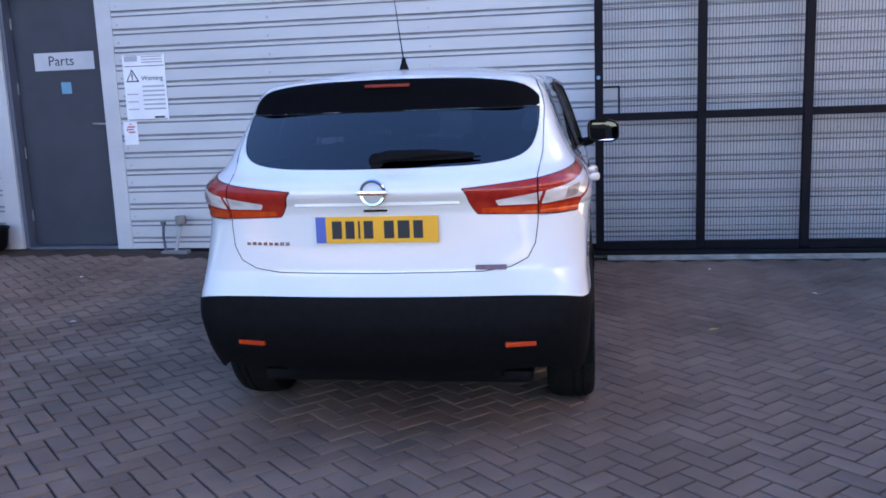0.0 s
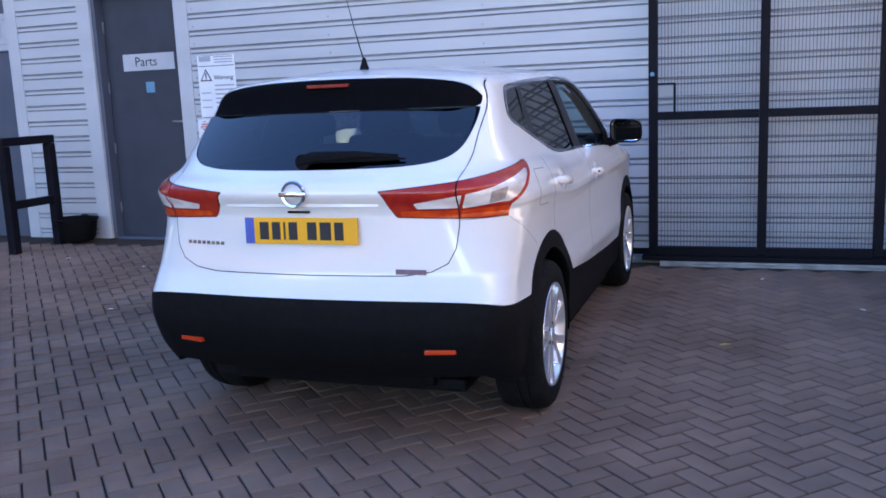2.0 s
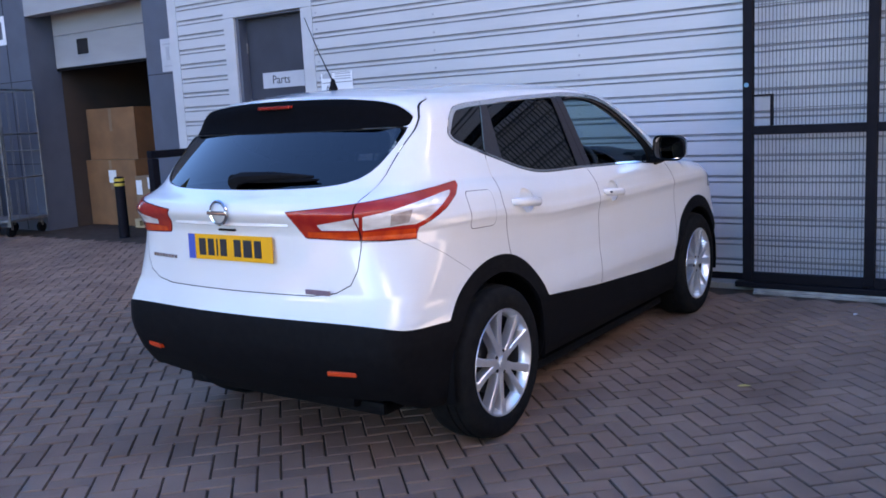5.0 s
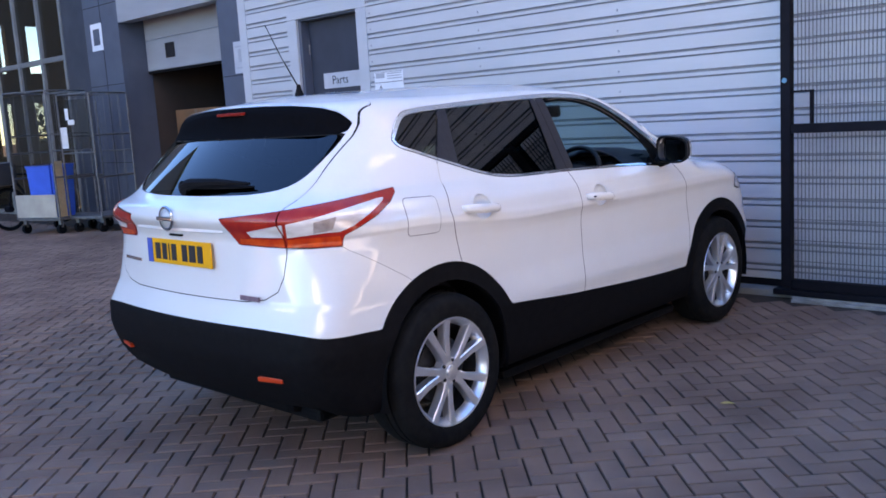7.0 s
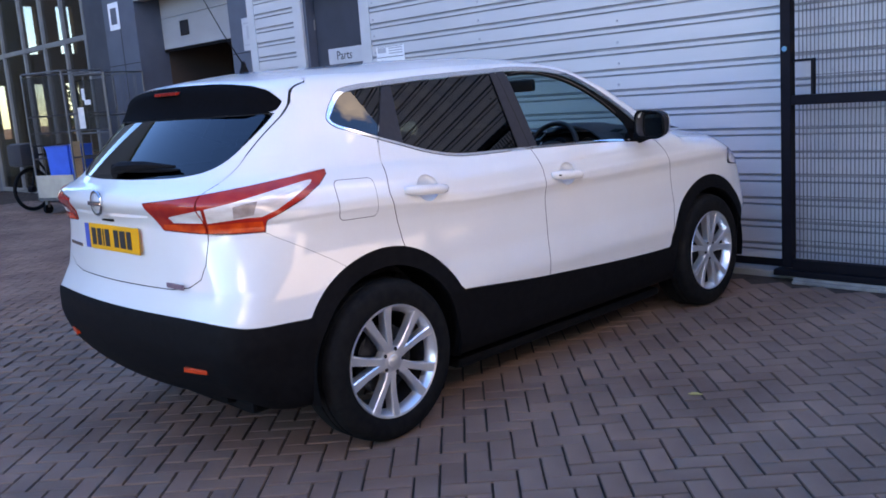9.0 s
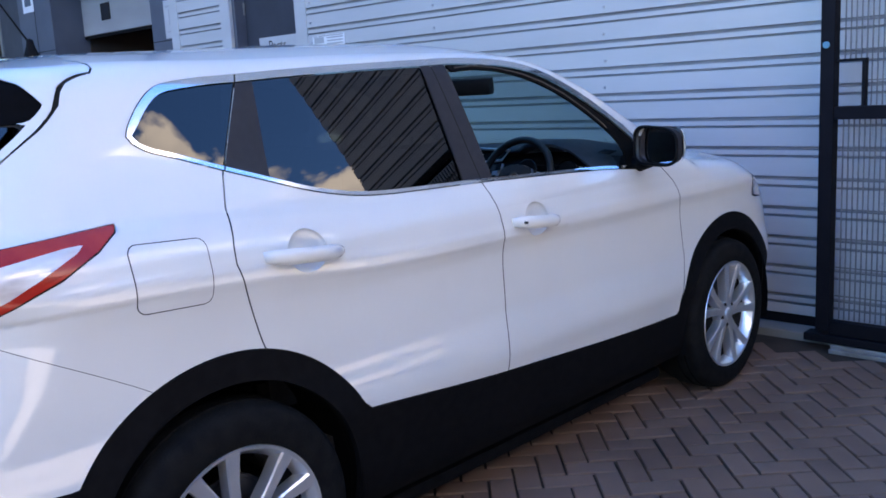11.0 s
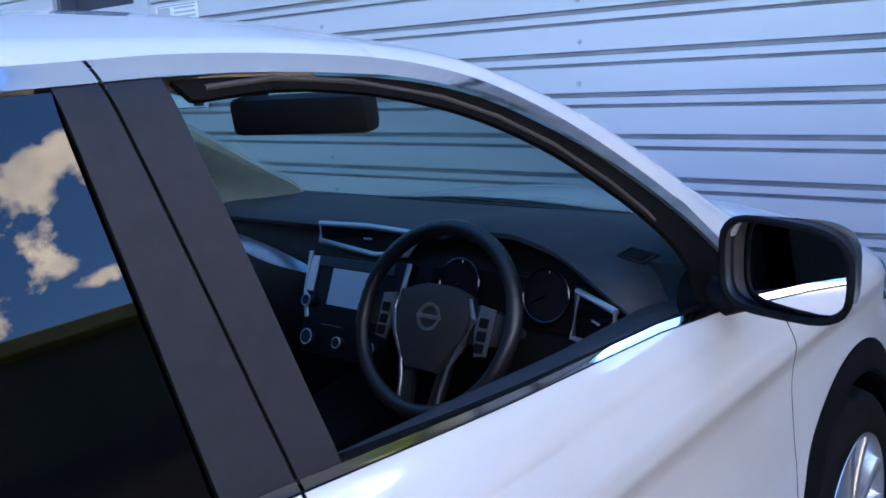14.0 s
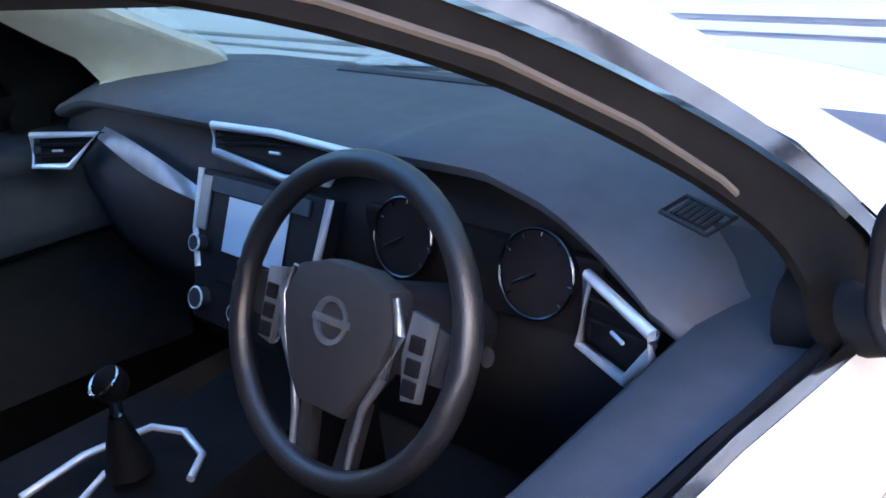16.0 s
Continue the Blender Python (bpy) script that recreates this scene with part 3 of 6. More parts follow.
def shrink(points, level=0.0):
    """Each point drawn towards the car's core until it meets the skin (or a skin so much further in)."""
    core = np.clip(points, (-0.45, -0.2, 0.55), (0.45, 2.95, 0.8))
    t0, t1 = np.zeros(len(points)), np.ones(len(points))
    found = np.zeros(len(points), bool)
    for s in np.linspace(0, 1, 61):
        p = points + s * (core - points)
        inside = body_field(*p.T) < -level
        t1 = np.where(inside & ~found, s, t1)
        t0 = np.where(inside | found, t0, s)
        found |= inside
    for _ in range(22):
        mid = (t0 + t1) / 2
        inside = body_field(*(points + mid[:, None] * (core - points)).T) < -level
        t0, t1 = np.where(inside, t0, mid), np.where(inside, mid, t1)
    return points + t1[:, None] * (core - points)


def outward(points):
    """The skin's normals."""
    e = 2e-3
    g = np.stack([body_field(*(points + e * a).T) - body_field(*(points - e * a).T) for a in np.eye(3)], 1)
    return g / (np.linalg.norm(g, axis=1, keepdims=True) + 1e-9)


class Skin:
    def __init__(self, verts):
        self.v, self.n = np.array(verts), len(verts)
        self.more = []

    def all(self):
        if self.more:
            self.v = np.vstack([self.v, self.more])
            self.more = []
        return self.v

    def split(self, faces, test):
        """Faces where test is under zero, and the rest, cut along its zero line."""
        f = test(self.all())
        size, made = len(self.v), {}
        low, high = [], []

        def cross(a, b):
            key = (a, b) if a < b else (b, a)
            if key not in made:
                a, b = key
                u = f[a] / (f[a] - f[b])
                made[key] = size + len(self.more)
                self.more.append(self.v[a] + u * (self.v[b] - self.v[a]))
            return made[key]

        negative = f < 0
        for face in faces:
            s = [negative[i] for i in face]
            if all(s):
                low.append(face)
            elif not any(s):
                high.append(face)
            else:
                a, b = [], []
                for i, j in zip(face, [*face[1:], face[0]]):
                    (a if negative[i] else b).append(i)
                    if negative[i] != negative[j]:
                        c = cross(i, j)
                        a.append(c)
                        b.append(c)
                low.append(a)
                high.append(b)
        return low, high

    def refine(self, faces, region, n=3):
        """Four-cornered faces within a region, divided n by n."""
        v = self.all()
        inside = region(v)
        base, out, spots = len(v), [], {}

        def spot(corners, weights):
            key = tuple(sorted((c, round(w, 6)) for c, w in zip(corners, weights) if w > 1e-9))
            if len(key) == 1:
                return key[0][0]
            if key not in spots:
                spots[key] = base + len(self.more)
                self.more.append(sum(w * v[c] for c, w in key))
            return spots[key]

        uses = collections.Counter()
        for f in faces:
            if len(f) != 4 or not all(inside[i] for i in f):
                out.append(f)
                continue
            uses.update(tuple(sorted(e)) for e in zip(f, [*f[1:], f[0]]))
            at = [[spot(f, ((1 - a) * (1 - b), a * (1 - b), a * b, (1 - a) * b)) for a in (i / n for i in range(n + 1))] for b in (j / n for j in range(n + 1))]
            out += [[at[j][i], at[j][i + 1], at[j + 1][i + 1], at[j + 1][i]] for j in range(n) for i in range(n)]
        loose = [i for key, i in spots.items() if len(key) > 2 or uses[tuple(sorted(c for c, _ in key))] > 1]
        p = self.all()[loose]
        for _ in range(3):
            p = p - np.clip(body_field(*p.T), -.004, .004)[:, None] * outward(p)
        self.v[loose] = p
        return out

    def seam(self, faces, test, gap=0.0020):
        """Inside, the narrow groove, outside."""
        inner, rest = self.split(faces, lambda v: test(v) + gap)
        groove, outer = self.split(rest, lambda v: test(v) - gap)
        return inner, groove, outer


def polygon(points, flat, round_by=0.0):
    """Signed distance to an outline, seen along an axis: flat turns places into the outline's two coordinates."""
    p = np.array(points, float)
    q = np.roll(p, -1, 0)

    def test(v):
        uv = flat(v)
        out, inside = np.full(len(uv), 1e9), np.zeros(len(uv), bool)
        for a, b in zip(p, q):
            d, w = b - a, uv - a
            t = np.clip((w @ d) / (d @ d), 0, 1)
            out = np.minimum(out, np.hypot(*(w - t[:, None] * d).T))
            crosses = (a[1] > uv[:, 1]) != (b[1] > uv[:, 1])
            inside ^= crosses & (uv[:, 0] < (b[0] - a[0]) * (uv[:, 1] - a[1]) / (b[1] - a[1] + 1e-12) + a[0])
        return np.where(inside, -out, out) - round_by
    return test


def flow(points, steps=3, sharp=38):
    """An outline through the same points with smooth bends between them; corners sharper than that many degrees stay."""
    p = np.array(points, float)
    n = len(p)
    before, after = p - np.roll(p, 1, 0), np.roll(p, -1, 0) - p
    la, lb = np.linalg.norm(before, axis=1), np.linalg.norm(after, axis=1)
    bend = np.degrees(np.arccos(np.clip((before * after).sum(1) / (la * lb), -1, 1)))
    way = before / la[:, None] + after / lb[:, None]
    way /= np.linalg.norm(way, axis=1)[:, None] + 1e-9
    out = []
    for i in range(n):
        j = (i + 1) % n
        a = way[i] if bend[i] < sharp else after[i] / lb[i]
        b = way[j] if bend[j] < sharp else after[i] / lb[i]
        for k in range(steps):
            u = k / steps
            out.append((1 + 2 * u) * (1 - u) ** 2 * p[i] + u * (1 - u) ** 2 * lb[i] * a + u * u * (3 - 2 * u) * p[j] + u * u * (u - 1) * lb[i] * b)
    return out


from_side = lambda v: v[:, 1:3]
from_rear = lambda v: np.stack([np.abs(v[:, 0]), v[:, 2]], 1)
round_corner = lambda v: np.stack([v[:, 1] + np.abs(v[:, 0]) - 0.85, v[:, 2]], 1)


def skin_part(name, faces, mat, parent, label="", push=0.0, thick=0.0, sheet=None):
    """A mesh of some of the skin's faces, with the skin's own normals; pushed out or in, and given an inner face if thick."""
    v = SKIN.all()
    used = sorted({i for f in faces for i in f})
    at = {i: k for k, i in enumerate(used)}
    p = v[used]
    normal = outward(p)
    p = p + push * normal
    if sheet is not None:
        # a pane of evenly bent glass: one quadratic sheet, standing out along one axis
        a, b = [k for k in range(3) if k != sheet]
        form = lambda q: np.stack([q[:, 0] * 0 + 1, q[:, a], q[:, b], q[:, a] ** 2, q[:, b] ** 2, q[:, a] * q[:, b]], 1)
        c = np.linalg.lstsq(form(p), p[:, sheet], rcond=None)[0]
        p[:, sheet] = form(p) @ c
        flat = np.zeros_like(p)
        flat[:, sheet], flat[:, a], flat[:, b] = 1, -(c[1] + 2 * c[3] * p[:, a] + c[5] * p[:, b]), -(c[2] + 2 * c[4] * p[:, b] + c[5] * p[:, a])
        flat *= np.sign((flat * normal).sum(1))[:, None] / np.linalg.norm(flat, axis=1)[:, None]
        normal = flat
    fs = [[at[i] for i in f] for f in faces if len(f) > 2]
    normals = [*map(tuple, normal)]
    if thick:
        count, rim = len(p), {}
        for f in fs:
            for a, b in zip(f, [*f[1:], f[0]]):
                rim[a, b] = (b, a) not in rim
                if not rim[a, b]:
                    rim[b, a] = False
        p = np.vstack([p, p - thick * normal])
        fs = fs + [[i + count for i in reversed(f)] for f in fs] + [[b, a, a + count, b + count] for (a, b), keep in rim.items() if keep]
    me = bpy.data.meshes.new(name)
    me.from_pydata([*map(tuple, p)], [], fs)
    me.materials.append(mat)
    me.shade_smooth()
    if thick:
        me.set_sharp_from_angle(angle=radians(50))
    else:
        me.normals_split_custom_set_from_vertices(normals)
    ob = new(name, me)
    ob.parent = parent
    return tagged(ob, label)


def on_skin(x, y, z):
    """The point of the skin straight out from a place within the car, along x."""
    s = 1 if x > 0 else -1
    lo, hi = 0.3, 1.1
    for _ in range(40):
        mid = (lo + hi) / 2
        if body_field(np.array(mid * s), np.array(y), np.array(z)) < 0:
            lo = mid
        else:
            hi = mid
    return lo * s


car = thing("suv_car", "white compact SUV with black cladding, parked nose to the wall", "car")
grid_verts, grid_faces = lattice(0.023)
SKIN = Skin(shrink(grid_verts))
WHEELS = ((0.0, 0.345), (2.646, 0.345))
skin = SKIN.refine(grid_faces, lambda v: ((v[:, 1] < 0.06) & (v[:, 2] > .95) & (v[:, 2] < 1.21)) | ((v[:, 1] < -.4) & (v[:, 2] > .72) & (v[:, 2] < 1.0) & (np.abs(v[:, 0]) > .35))
                   | ((v[:, 0] > .5) & (v[:, 1] > -.1) & (v[:, 1] < 2.5) & (v[:, 2] > 1.06))
                   | ((np.abs(v[:, 0]) > .6) & (v[:, 1] > .05) & (v[:, 1] < 1.42) & (v[:, 2] > .92) & (v[:, 2] < 1.13)))


# wheel openings
def near_wheel(v, r):
    out = np.full(len(v), 9.0)
    for y, z in WHEELS:
        out = np.minimum(out, np.hypot(v[:, 1] - y, v[:, 2] - z) - r)
    return np.maximum(out, 0.5 - np.abs(v[:, 0]))


CLAD_LINE = curve((-.85, .656), (-.78, .653), (-.66, .624), (-.43, .611), (.41, .558), (1.06, .5), (2.18, .449), (3.1, .46), (3.6, .48))
_, skin = SKIN.split(skin, lambda v: near_wheel(v, 0.398))
clad, line, skin = SKIN.seam(skin, lambda v: np.minimum(v[:, 2] - CLAD_LINE(v[:, 1]), near_wheel(v, 0.478)), 0.0015)
grooves = list(line)

# rear lamps, wrapped round the corner
LAMP = polygon([(-1.275, 1.098), (-1.0, 1.118), (-.62, 1.148), (-.255, 1.178), (-.245, 1.16), (-.272, 1.126), (-.35, 1.080), (-.46, 1.040), (-.535, 1.018), (-.548, 1.0), (-.552, .972), (-.8, .976), (-1.165, .988)], round_corner)
lamp, line, skin = SKIN.seam(skin, lambda v: np.maximum(LAMP(v), v[:, 1] + .1))
grooves += line

# tailgate and its glass
GATE_EDGE = polygon([(-.2, .748), (.44, .75), (.55, .765), (.62, .80), (.652, .86), (.664, .95), (.664, 1.14), (.682, 1.23), (.682, 1.40), (.672, 1.46), (.60, 1.62), (-.2, 1.62)], from_rear)
tailgate, line, skin = SKIN.seam(skin, lambda v: np.maximum(GATE_EDGE(v), v[:, 1] + .14))
grooves += line
lamp_in, line, lamp_out = SKIN.seam(lamp, lambda v: np.abs(v[:, 0]) - .664, 0.003)
grooves += line
REAR_GLASS = polygon(flow([(-.2, 1.184), (.3, 1.185), (.48, 1.193), (.585, 1.215), (.632, 1.25), (.655, 1.31), (.662, 1.38), (.660, 1.415), (-.2, 1.415)]), from_rear)
rear_glass, line, tailgate = SKIN.seam(tailgate, lambda v: np.maximum(REAR_GLASS(v), v[:, 1] + .2), 0.002)
grooves += line
# top of the rear glass: dark reflection of the overhang, painted matt black
DARK_GLASS = polygon(flow([(-.2, 1.417), (.661, 1.417), (.664, 1.452), (.650, 1.470), (.60, 1.508), (.45, 1.538), (.2, 1.551), (-.2, 1.553)]), from_rear)
spoiler, tailgate = SKIN.split(tailgate, lambda v: np.maximum(DARK_GLASS(v), v[:, 1] + .2))

FRAME_BLACK = material("black door frame rubber", (0.0045, 0.004, 0.004), 0.65, second=(0.0065, 0.006, 0.006), scale=30, specular=0.06)
MATT_BLACK = material("matt black spoiler plastic", (0.003, 0.003, 0.0035), 0.8, second=(0.004, 0.004, 0.005), scale=40, specular=0.03)
# side windows
DAYLIGHT = [(2.03, 1.098), (1.7, 1.113), (1.4, 1.126), (1.03, 1.137), (.75, 1.142), (.6, 1.147), (.5, 1.157), (.42, 1.172), (.34, 1.192), (.23, 1.228), (.11, 1.267), (-.002, 1.306),
            (-.10, 1.342), (-.122, 1.366), (-.112, 1.39), (-.05, 1.462), (-.01, 1.488), (.05, 1.5), (.263, 1.514), (.534, 1.528), (.956, 1.542), (1.06, 1.545), (1.2, 1.54), (1.34, 1.526), (1.47, 1.495), (1.62, 1.433), (1.745, 1.365),
            (1.88, 1.279), (1.975, 1.203), (2.03, 1.14), (2.05, 1.105)]
beside = lambda v: .58 - np.abs(v[:, 0])
WINDOW_LINE = polygon(flow(DAYLIGHT), from_side)
daylight, line, skin = SKIN.seam(skin, lambda v: np.maximum(WINDOW_LINE(v), beside(v)), 0.0012)
grooves += line
BELT = curve((-.1, 1.342), (.11, 1.267), (.34, 1.192), (.5, 1.157), (.75, 1.142), (1.4, 1.116), (2.05, 1.09))
panes, chrome_line = SKIN.split(daylight, lambda v: WINDOW_LINE(v) + np.interp(v[:, 2] - BELT(v[:, 1]), [.02, .06], [.0115, .021]))


def ahead_of(a, b):
    """Over zero ahead of a line from its low to its high point."""
    (y0, z0), (y1, z1) = a, b
    length = math.hypot(y1 - y0, z1 - z0)
    return lambda v: ((v[:, 1] - y0) * (z1 - z0) - (v[:, 2] - z0) * (y1 - y0)) / length


C_LINE, B_LINE = ahead_of((.116, 1.268), (.232, 1.504)), ahead_of((1.033, 1.134), (.97, 1.532))
chrome_quarter, line, rest = SKIN.seam(chrome_line, C_LINE)
grooves += line
chrome_rear, line, chrome_front = SKIN.seam(rest, B_LINE)
grooves += line
quarter_glass, line, rest = SKIN.seam(panes, C_LINE)
grooves += line
rear_side, b_seam, front_side = SKIN.seam(rest, B_LINE)
c_trim, rest = SKIN.split(rear_side, ahead_of((.24, 1.2), (.283, 1.504)))
rear_pane, b_trim_rear = SKIN.split(rest, ahead_of((.955, 1.134), (.925, 1.53)))
b_trim_front, rest = SKIN.split(front_side, ahead_of((1.085, 1.134), (1.03, 1.53)))
OPENING = polygon(flow([(1.0, 1.03), (1.0, 1.60), (1.056, 1.502), (1.153, 1.507), (1.25, 1.498), (1.383, 1.470), (1.478, 1.438), (1.583, 1.390), (1.695, 1.322), (1.78, 1.262), (1.84, 1.205), (1.865, 1.14), (1.87, 1.03)]), from_side)
hole, front_frame = SKIN.split(rest, OPENING)

# doors
REAR_DOOR = polygon([(.25, 1.6), (.232, 1.504), (.111, 1.267), (.086, 1.193), (.052, 1.09), (.047, 1.045), (.078, .94), (.108, .83), (.16, .70), (.3, .5), (.4, .35), (1.054, .35), (1.054, .503), (1.064, .747), (1.058, .95), (1.053, 1.033), (1.033, 1.134), (.97, 1.532), (.96, 1.6)], from_side)
FRONT_DOOR = polygon([(.96, 1.6), (.968, 1.545), (1.033, 1.134), (1.053, 1.033), (1.058, .95), (1.064, .747), (1.054, .503), (1.054, .35), (2.15, .35), (2.18, .45), (2.237, .695), (2.2, .92), (2.15, 1.02), (2.075, 1.09), (2.06, 1.11), (2.04, 1.15), (1.9, 1.27), (1.6, 1.44), (1.4, 1.515), (1.2, 1.56)], from_side)
rear_door, line, skin = SKIN.seam(skin, lambda v: np.maximum(REAR_DOOR(v), np.maximum(beside(v), WINDOW_LINE(v) * 0 + v[:, 2] - 1.45)))
grooves += line
front_door, line, skin = SKIN.seam(skin, lambda v: np.maximum(FRONT_DOOR(v), np.maximum(beside(v), v[:, 2] - 1.45)))
grooves += line

# hollows behind the handles
HANDLES = ((.128, .385, 1.047, 1.026, False), (1.105, 1.345, .997, .977, True))


def hollow(v):
    out = np.full(len(v), 9.0)
    for y0, y1, z0, z1, _ in HANDLES:
        out = np.minimum(out, np.hypot((v[:, 1] - y0 * .45 - y1 * .55) / 1.12, v[:, 2] - z0 * .45 - z1 * .55 - .006) - .058)
    return np.maximum(out, beside(v))


cup_rear, rear_door = SKIN.split(rear_door, hollow)
cup_front, front_door = SKIN.split(front_door, hollow)

# fuel flap, windscreen, bonnet, headlamps, bumper
FLAP = polygon([(-.195, .993), (-.05, .988), (-.045, 1.098), (-.195, 1.105)], from_side, 0.024)
flap, line, skin = SKIN.seam(skin, lambda v: np.maximum(FLAP(v), .5 - v[:, 0]), 0.0013)
grooves += line
from_above = lambda v: np.stack([np.abs(v[:, 0]), v[:, 1]], 1)
SCREEN = polygon([(-.2, 1.36), (.4, 1.375), (.585, 1.41), (.605, 1.46), (.655, 1.8), (.70, 2.1), (.728, 2.30), (.70, 2.40), (.4, 2.45), (-.2, 2.47)], from_above)
windscreen, line, skin = SKIN.seam(skin, lambda v: np.maximum(SCREEN(v), 1.08 - v[:, 2]), 0.003)
grooves += line
BONNET = polygon([(-.2, 2.49), (.4, 2.47), (.72, 2.42), (.775, 2.5), (.79, 2.75), (.775, 2.95), (.68, 3.1), (.4, 3.32), (-.2, 3.42)], from_above)
bonnet, line, skin = SKIN.seam(skin, lambda v: np.maximum(BONNET(v), .82 - v[:, 2]), 0.003)
grooves += line
HEADLAMP = polygon([(.42, .80), (.7, .80), (.86, .86), (.93, .955), (.7, .965), (.42, .87)], from_rear)
headlamp, line, skin = SKIN.seam(skin, lambda v: np.maximum(HEADLAMP(v), 2.9 - v[:, 1]), 0.003)
grooves += line
BUMP_LINE = curve((-.95, .972), (-.54, .972), (-.50, .95), (-.236, .803), (-.2, .78))
bumper, line, skin = SKIN.seam(skin, lambda v: np.maximum(v[:, 2] - BUMP_LINE(v[:, 1]), v[:, 1] + .2), 0.0008)
grooves += line
front_bumper, skin = SKIN.split(skin, lambda v: np.maximum(v[:, 2] - .8, 3.0 - v[:, 1]))


def of_side(faces, sign):
    v = SKIN.all()
    return [f for f in faces if sign * sum(v[i][0] for i in f) > 0]


body = skin_part("body_shell", skin, PAINT, car, "glossy white painted steel")
skin_part("shut_line", grooves, GAP, body, push=-0.006)
skin_part("rear_bumper", bumper, PAINT, car)
skin_part("front_bumper", front_bumper, PAINT, car)
skin_part("lower_cladding", clad, BLACK_PLASTIC, car, "black textured plastic cladding", push=0.004, thick=0.02)
skin_part("bonnet", bonnet, PAINT, car)
skin_part("windscreen", windscreen, WINDSCREEN_GLASS, car, "clear windscreen", push=-0.004)
skin_part("fuel_flap", flap, PAINT, car, push=0.0008)
tail = skin_part("tailgate", tailgate, PAINT, car, "white tailgate")
skin_part("rear_window", rear_glass, REAR_TINT, tail, "dark tinted rear window", push=-0.006, sheet=1)
skin_part("spoiler", spoiler, MATT_BLACK, tail, "upper rear glass, its dark reflection painted matt black", push=-0.003)
AMBER_BOWL = material("smoky grey bulb bowl", (0.40, 0.34, 0.32), 0.25, second=(0.28, 0.22, 0.20), scale=30, coat=.4)
for sign in (1, -1):
    skin_part("headlamp", of_side(headlamp, sign), CLEAR_LENS, car, push=0.002)
    for faces, owner in ((of_side(lamp_out, sign), car), (of_side(lamp_in, sign), tail)):
        ob = skin_part("rear_lamp", faces, RED_LENS, owner, "red rear lamp", push=0.004, thick=0.012)
        for name, outline, mat in (
                ("clear_lens", [(-1.10, 1.048), (-.99, 1.064), (-.875, 1.077), (-.875, 1.024), (-1.075, 1.024)], CLEAR_LENS),
                ("clear_lens", [(-.855, 1.078), (-.70, 1.094), (-.50, 1.122), (-.36, 1.141), (-.315, 1.143), (-.325, 1.128), (-.40, 1.088), (-.48, 1.054), (-.56, 1.034), (-.64, 1.035), (-.75, 1.029), (-.855, 1.022)], CLEAR_LENS),
                ("bulb_bowl", [(-.705, 1.036), (-.60, 1.044), (-.575, 1.092), (-.70, 1.080)], AMBER_BOWL),
                ("orange_lens", [(-1.15, 1.016), (-.875, 1.016), (-.875, .983), (-1.15, .994)], ORANGE_LENS),
                ("orange_lens", [(-.855, 1.015), (-.70, 1.019), (-.56, 1.017), (-.558, .979), (-.855, .981)], ORANGE_LENS)):
            shape = polygon(outline, round_corner)
            inner, _ = SKIN.split(faces, shape)
            if inner:
                skin_part(name, inner, mat, ob, push=0.0065 if name != "bulb_bowl" else 0.0075)
    door_f = skin_part("front_door", of_side(front_door, sign), PAINT, car, "white front door, its window wound down" if sign > 0 else "white front door")
    door_r = skin_part("rear_door", of_side(rear_door, sign), PAINT, car, "white rear door with privacy glass")
    for (y0, y1, z0, z1, front), owner in zip(HANDLES, (door_r, door_f)):
        bm = fresh()
        cy, cz, rings = y0 * .45 + y1 * .55, z0 * .45 + z1 * .55 + .006, []
        for r, deep in ((1.07, .004), (1.0, .0015), (.97, .006), (.9, .011), (.75, .017), (.5, .022), (.2, .024)):
            rings.append([])
            for k in range(40):
                a = 2 * math.pi * k / 40
                y, z = cy + r * .065 * math.cos(a), cz + r * .058 * math.sin(a)
                rings[-1].append(bm.verts.new((on_skin(sign, y, z) - sign * deep, y, z)))
        for p, q in zip(rings, rings[1:]):
            for k in range(40):
                bm.faces.new((p[k], p[(k + 1) % 40], q[(k + 1) % 40], q[k]))
        bm.faces.new(rings[-1])
        part("handle_cup", bm, PAINT, owner, smooth="all")
    skin_part("quarter_window", of_side(quarter_glass, sign), TINTED, car, "dark tinted quarter window", push=-0.005, sheet=0)
    skin_part("window_trim", of_side(chrome_quarter, sign), CHROME, car, "chrome window strip", push=0.003)
    skin_part("window_trim", of_side(chrome_rear, sign), CHROME, door_r, "chrome window strip", push=0.003)
    skin_part("window_trim", of_side(chrome_front, sign), CHROME, door_f, "chrome window strip", push=0.003)
    skin_part("pillar_post", of_side([*b_trim_rear, *b_seam, *b_trim_front], sign), GAP, car, push=-0.009)
    skin_part("pillar_trim", of_side(c_trim, sign), PILLAR_BLACK, door_r, push=-0.001)
    skin_part("pillar_trim", of_side(b_trim_rear, sign), PILLAR_BLACK, door_r, push=0.001)
    skin_part("pillar_trim", of_side(b_trim_front, sign), PILLAR_BLACK, door_f, push=0.001)
    skin_part("window_frame", of_side(front_frame, sign), FRAME_BLACK, door_f, push=-0.004, thick=0.008)
    skin_part("window", of_side(rear_pane, sign), TINTED, door_r, "dark tinted window", push=-0.005, sheet=0)
    if sign < 0:
        skin_part("window", of_side(hole, sign), CLEAR, door_f, push=-0.006)

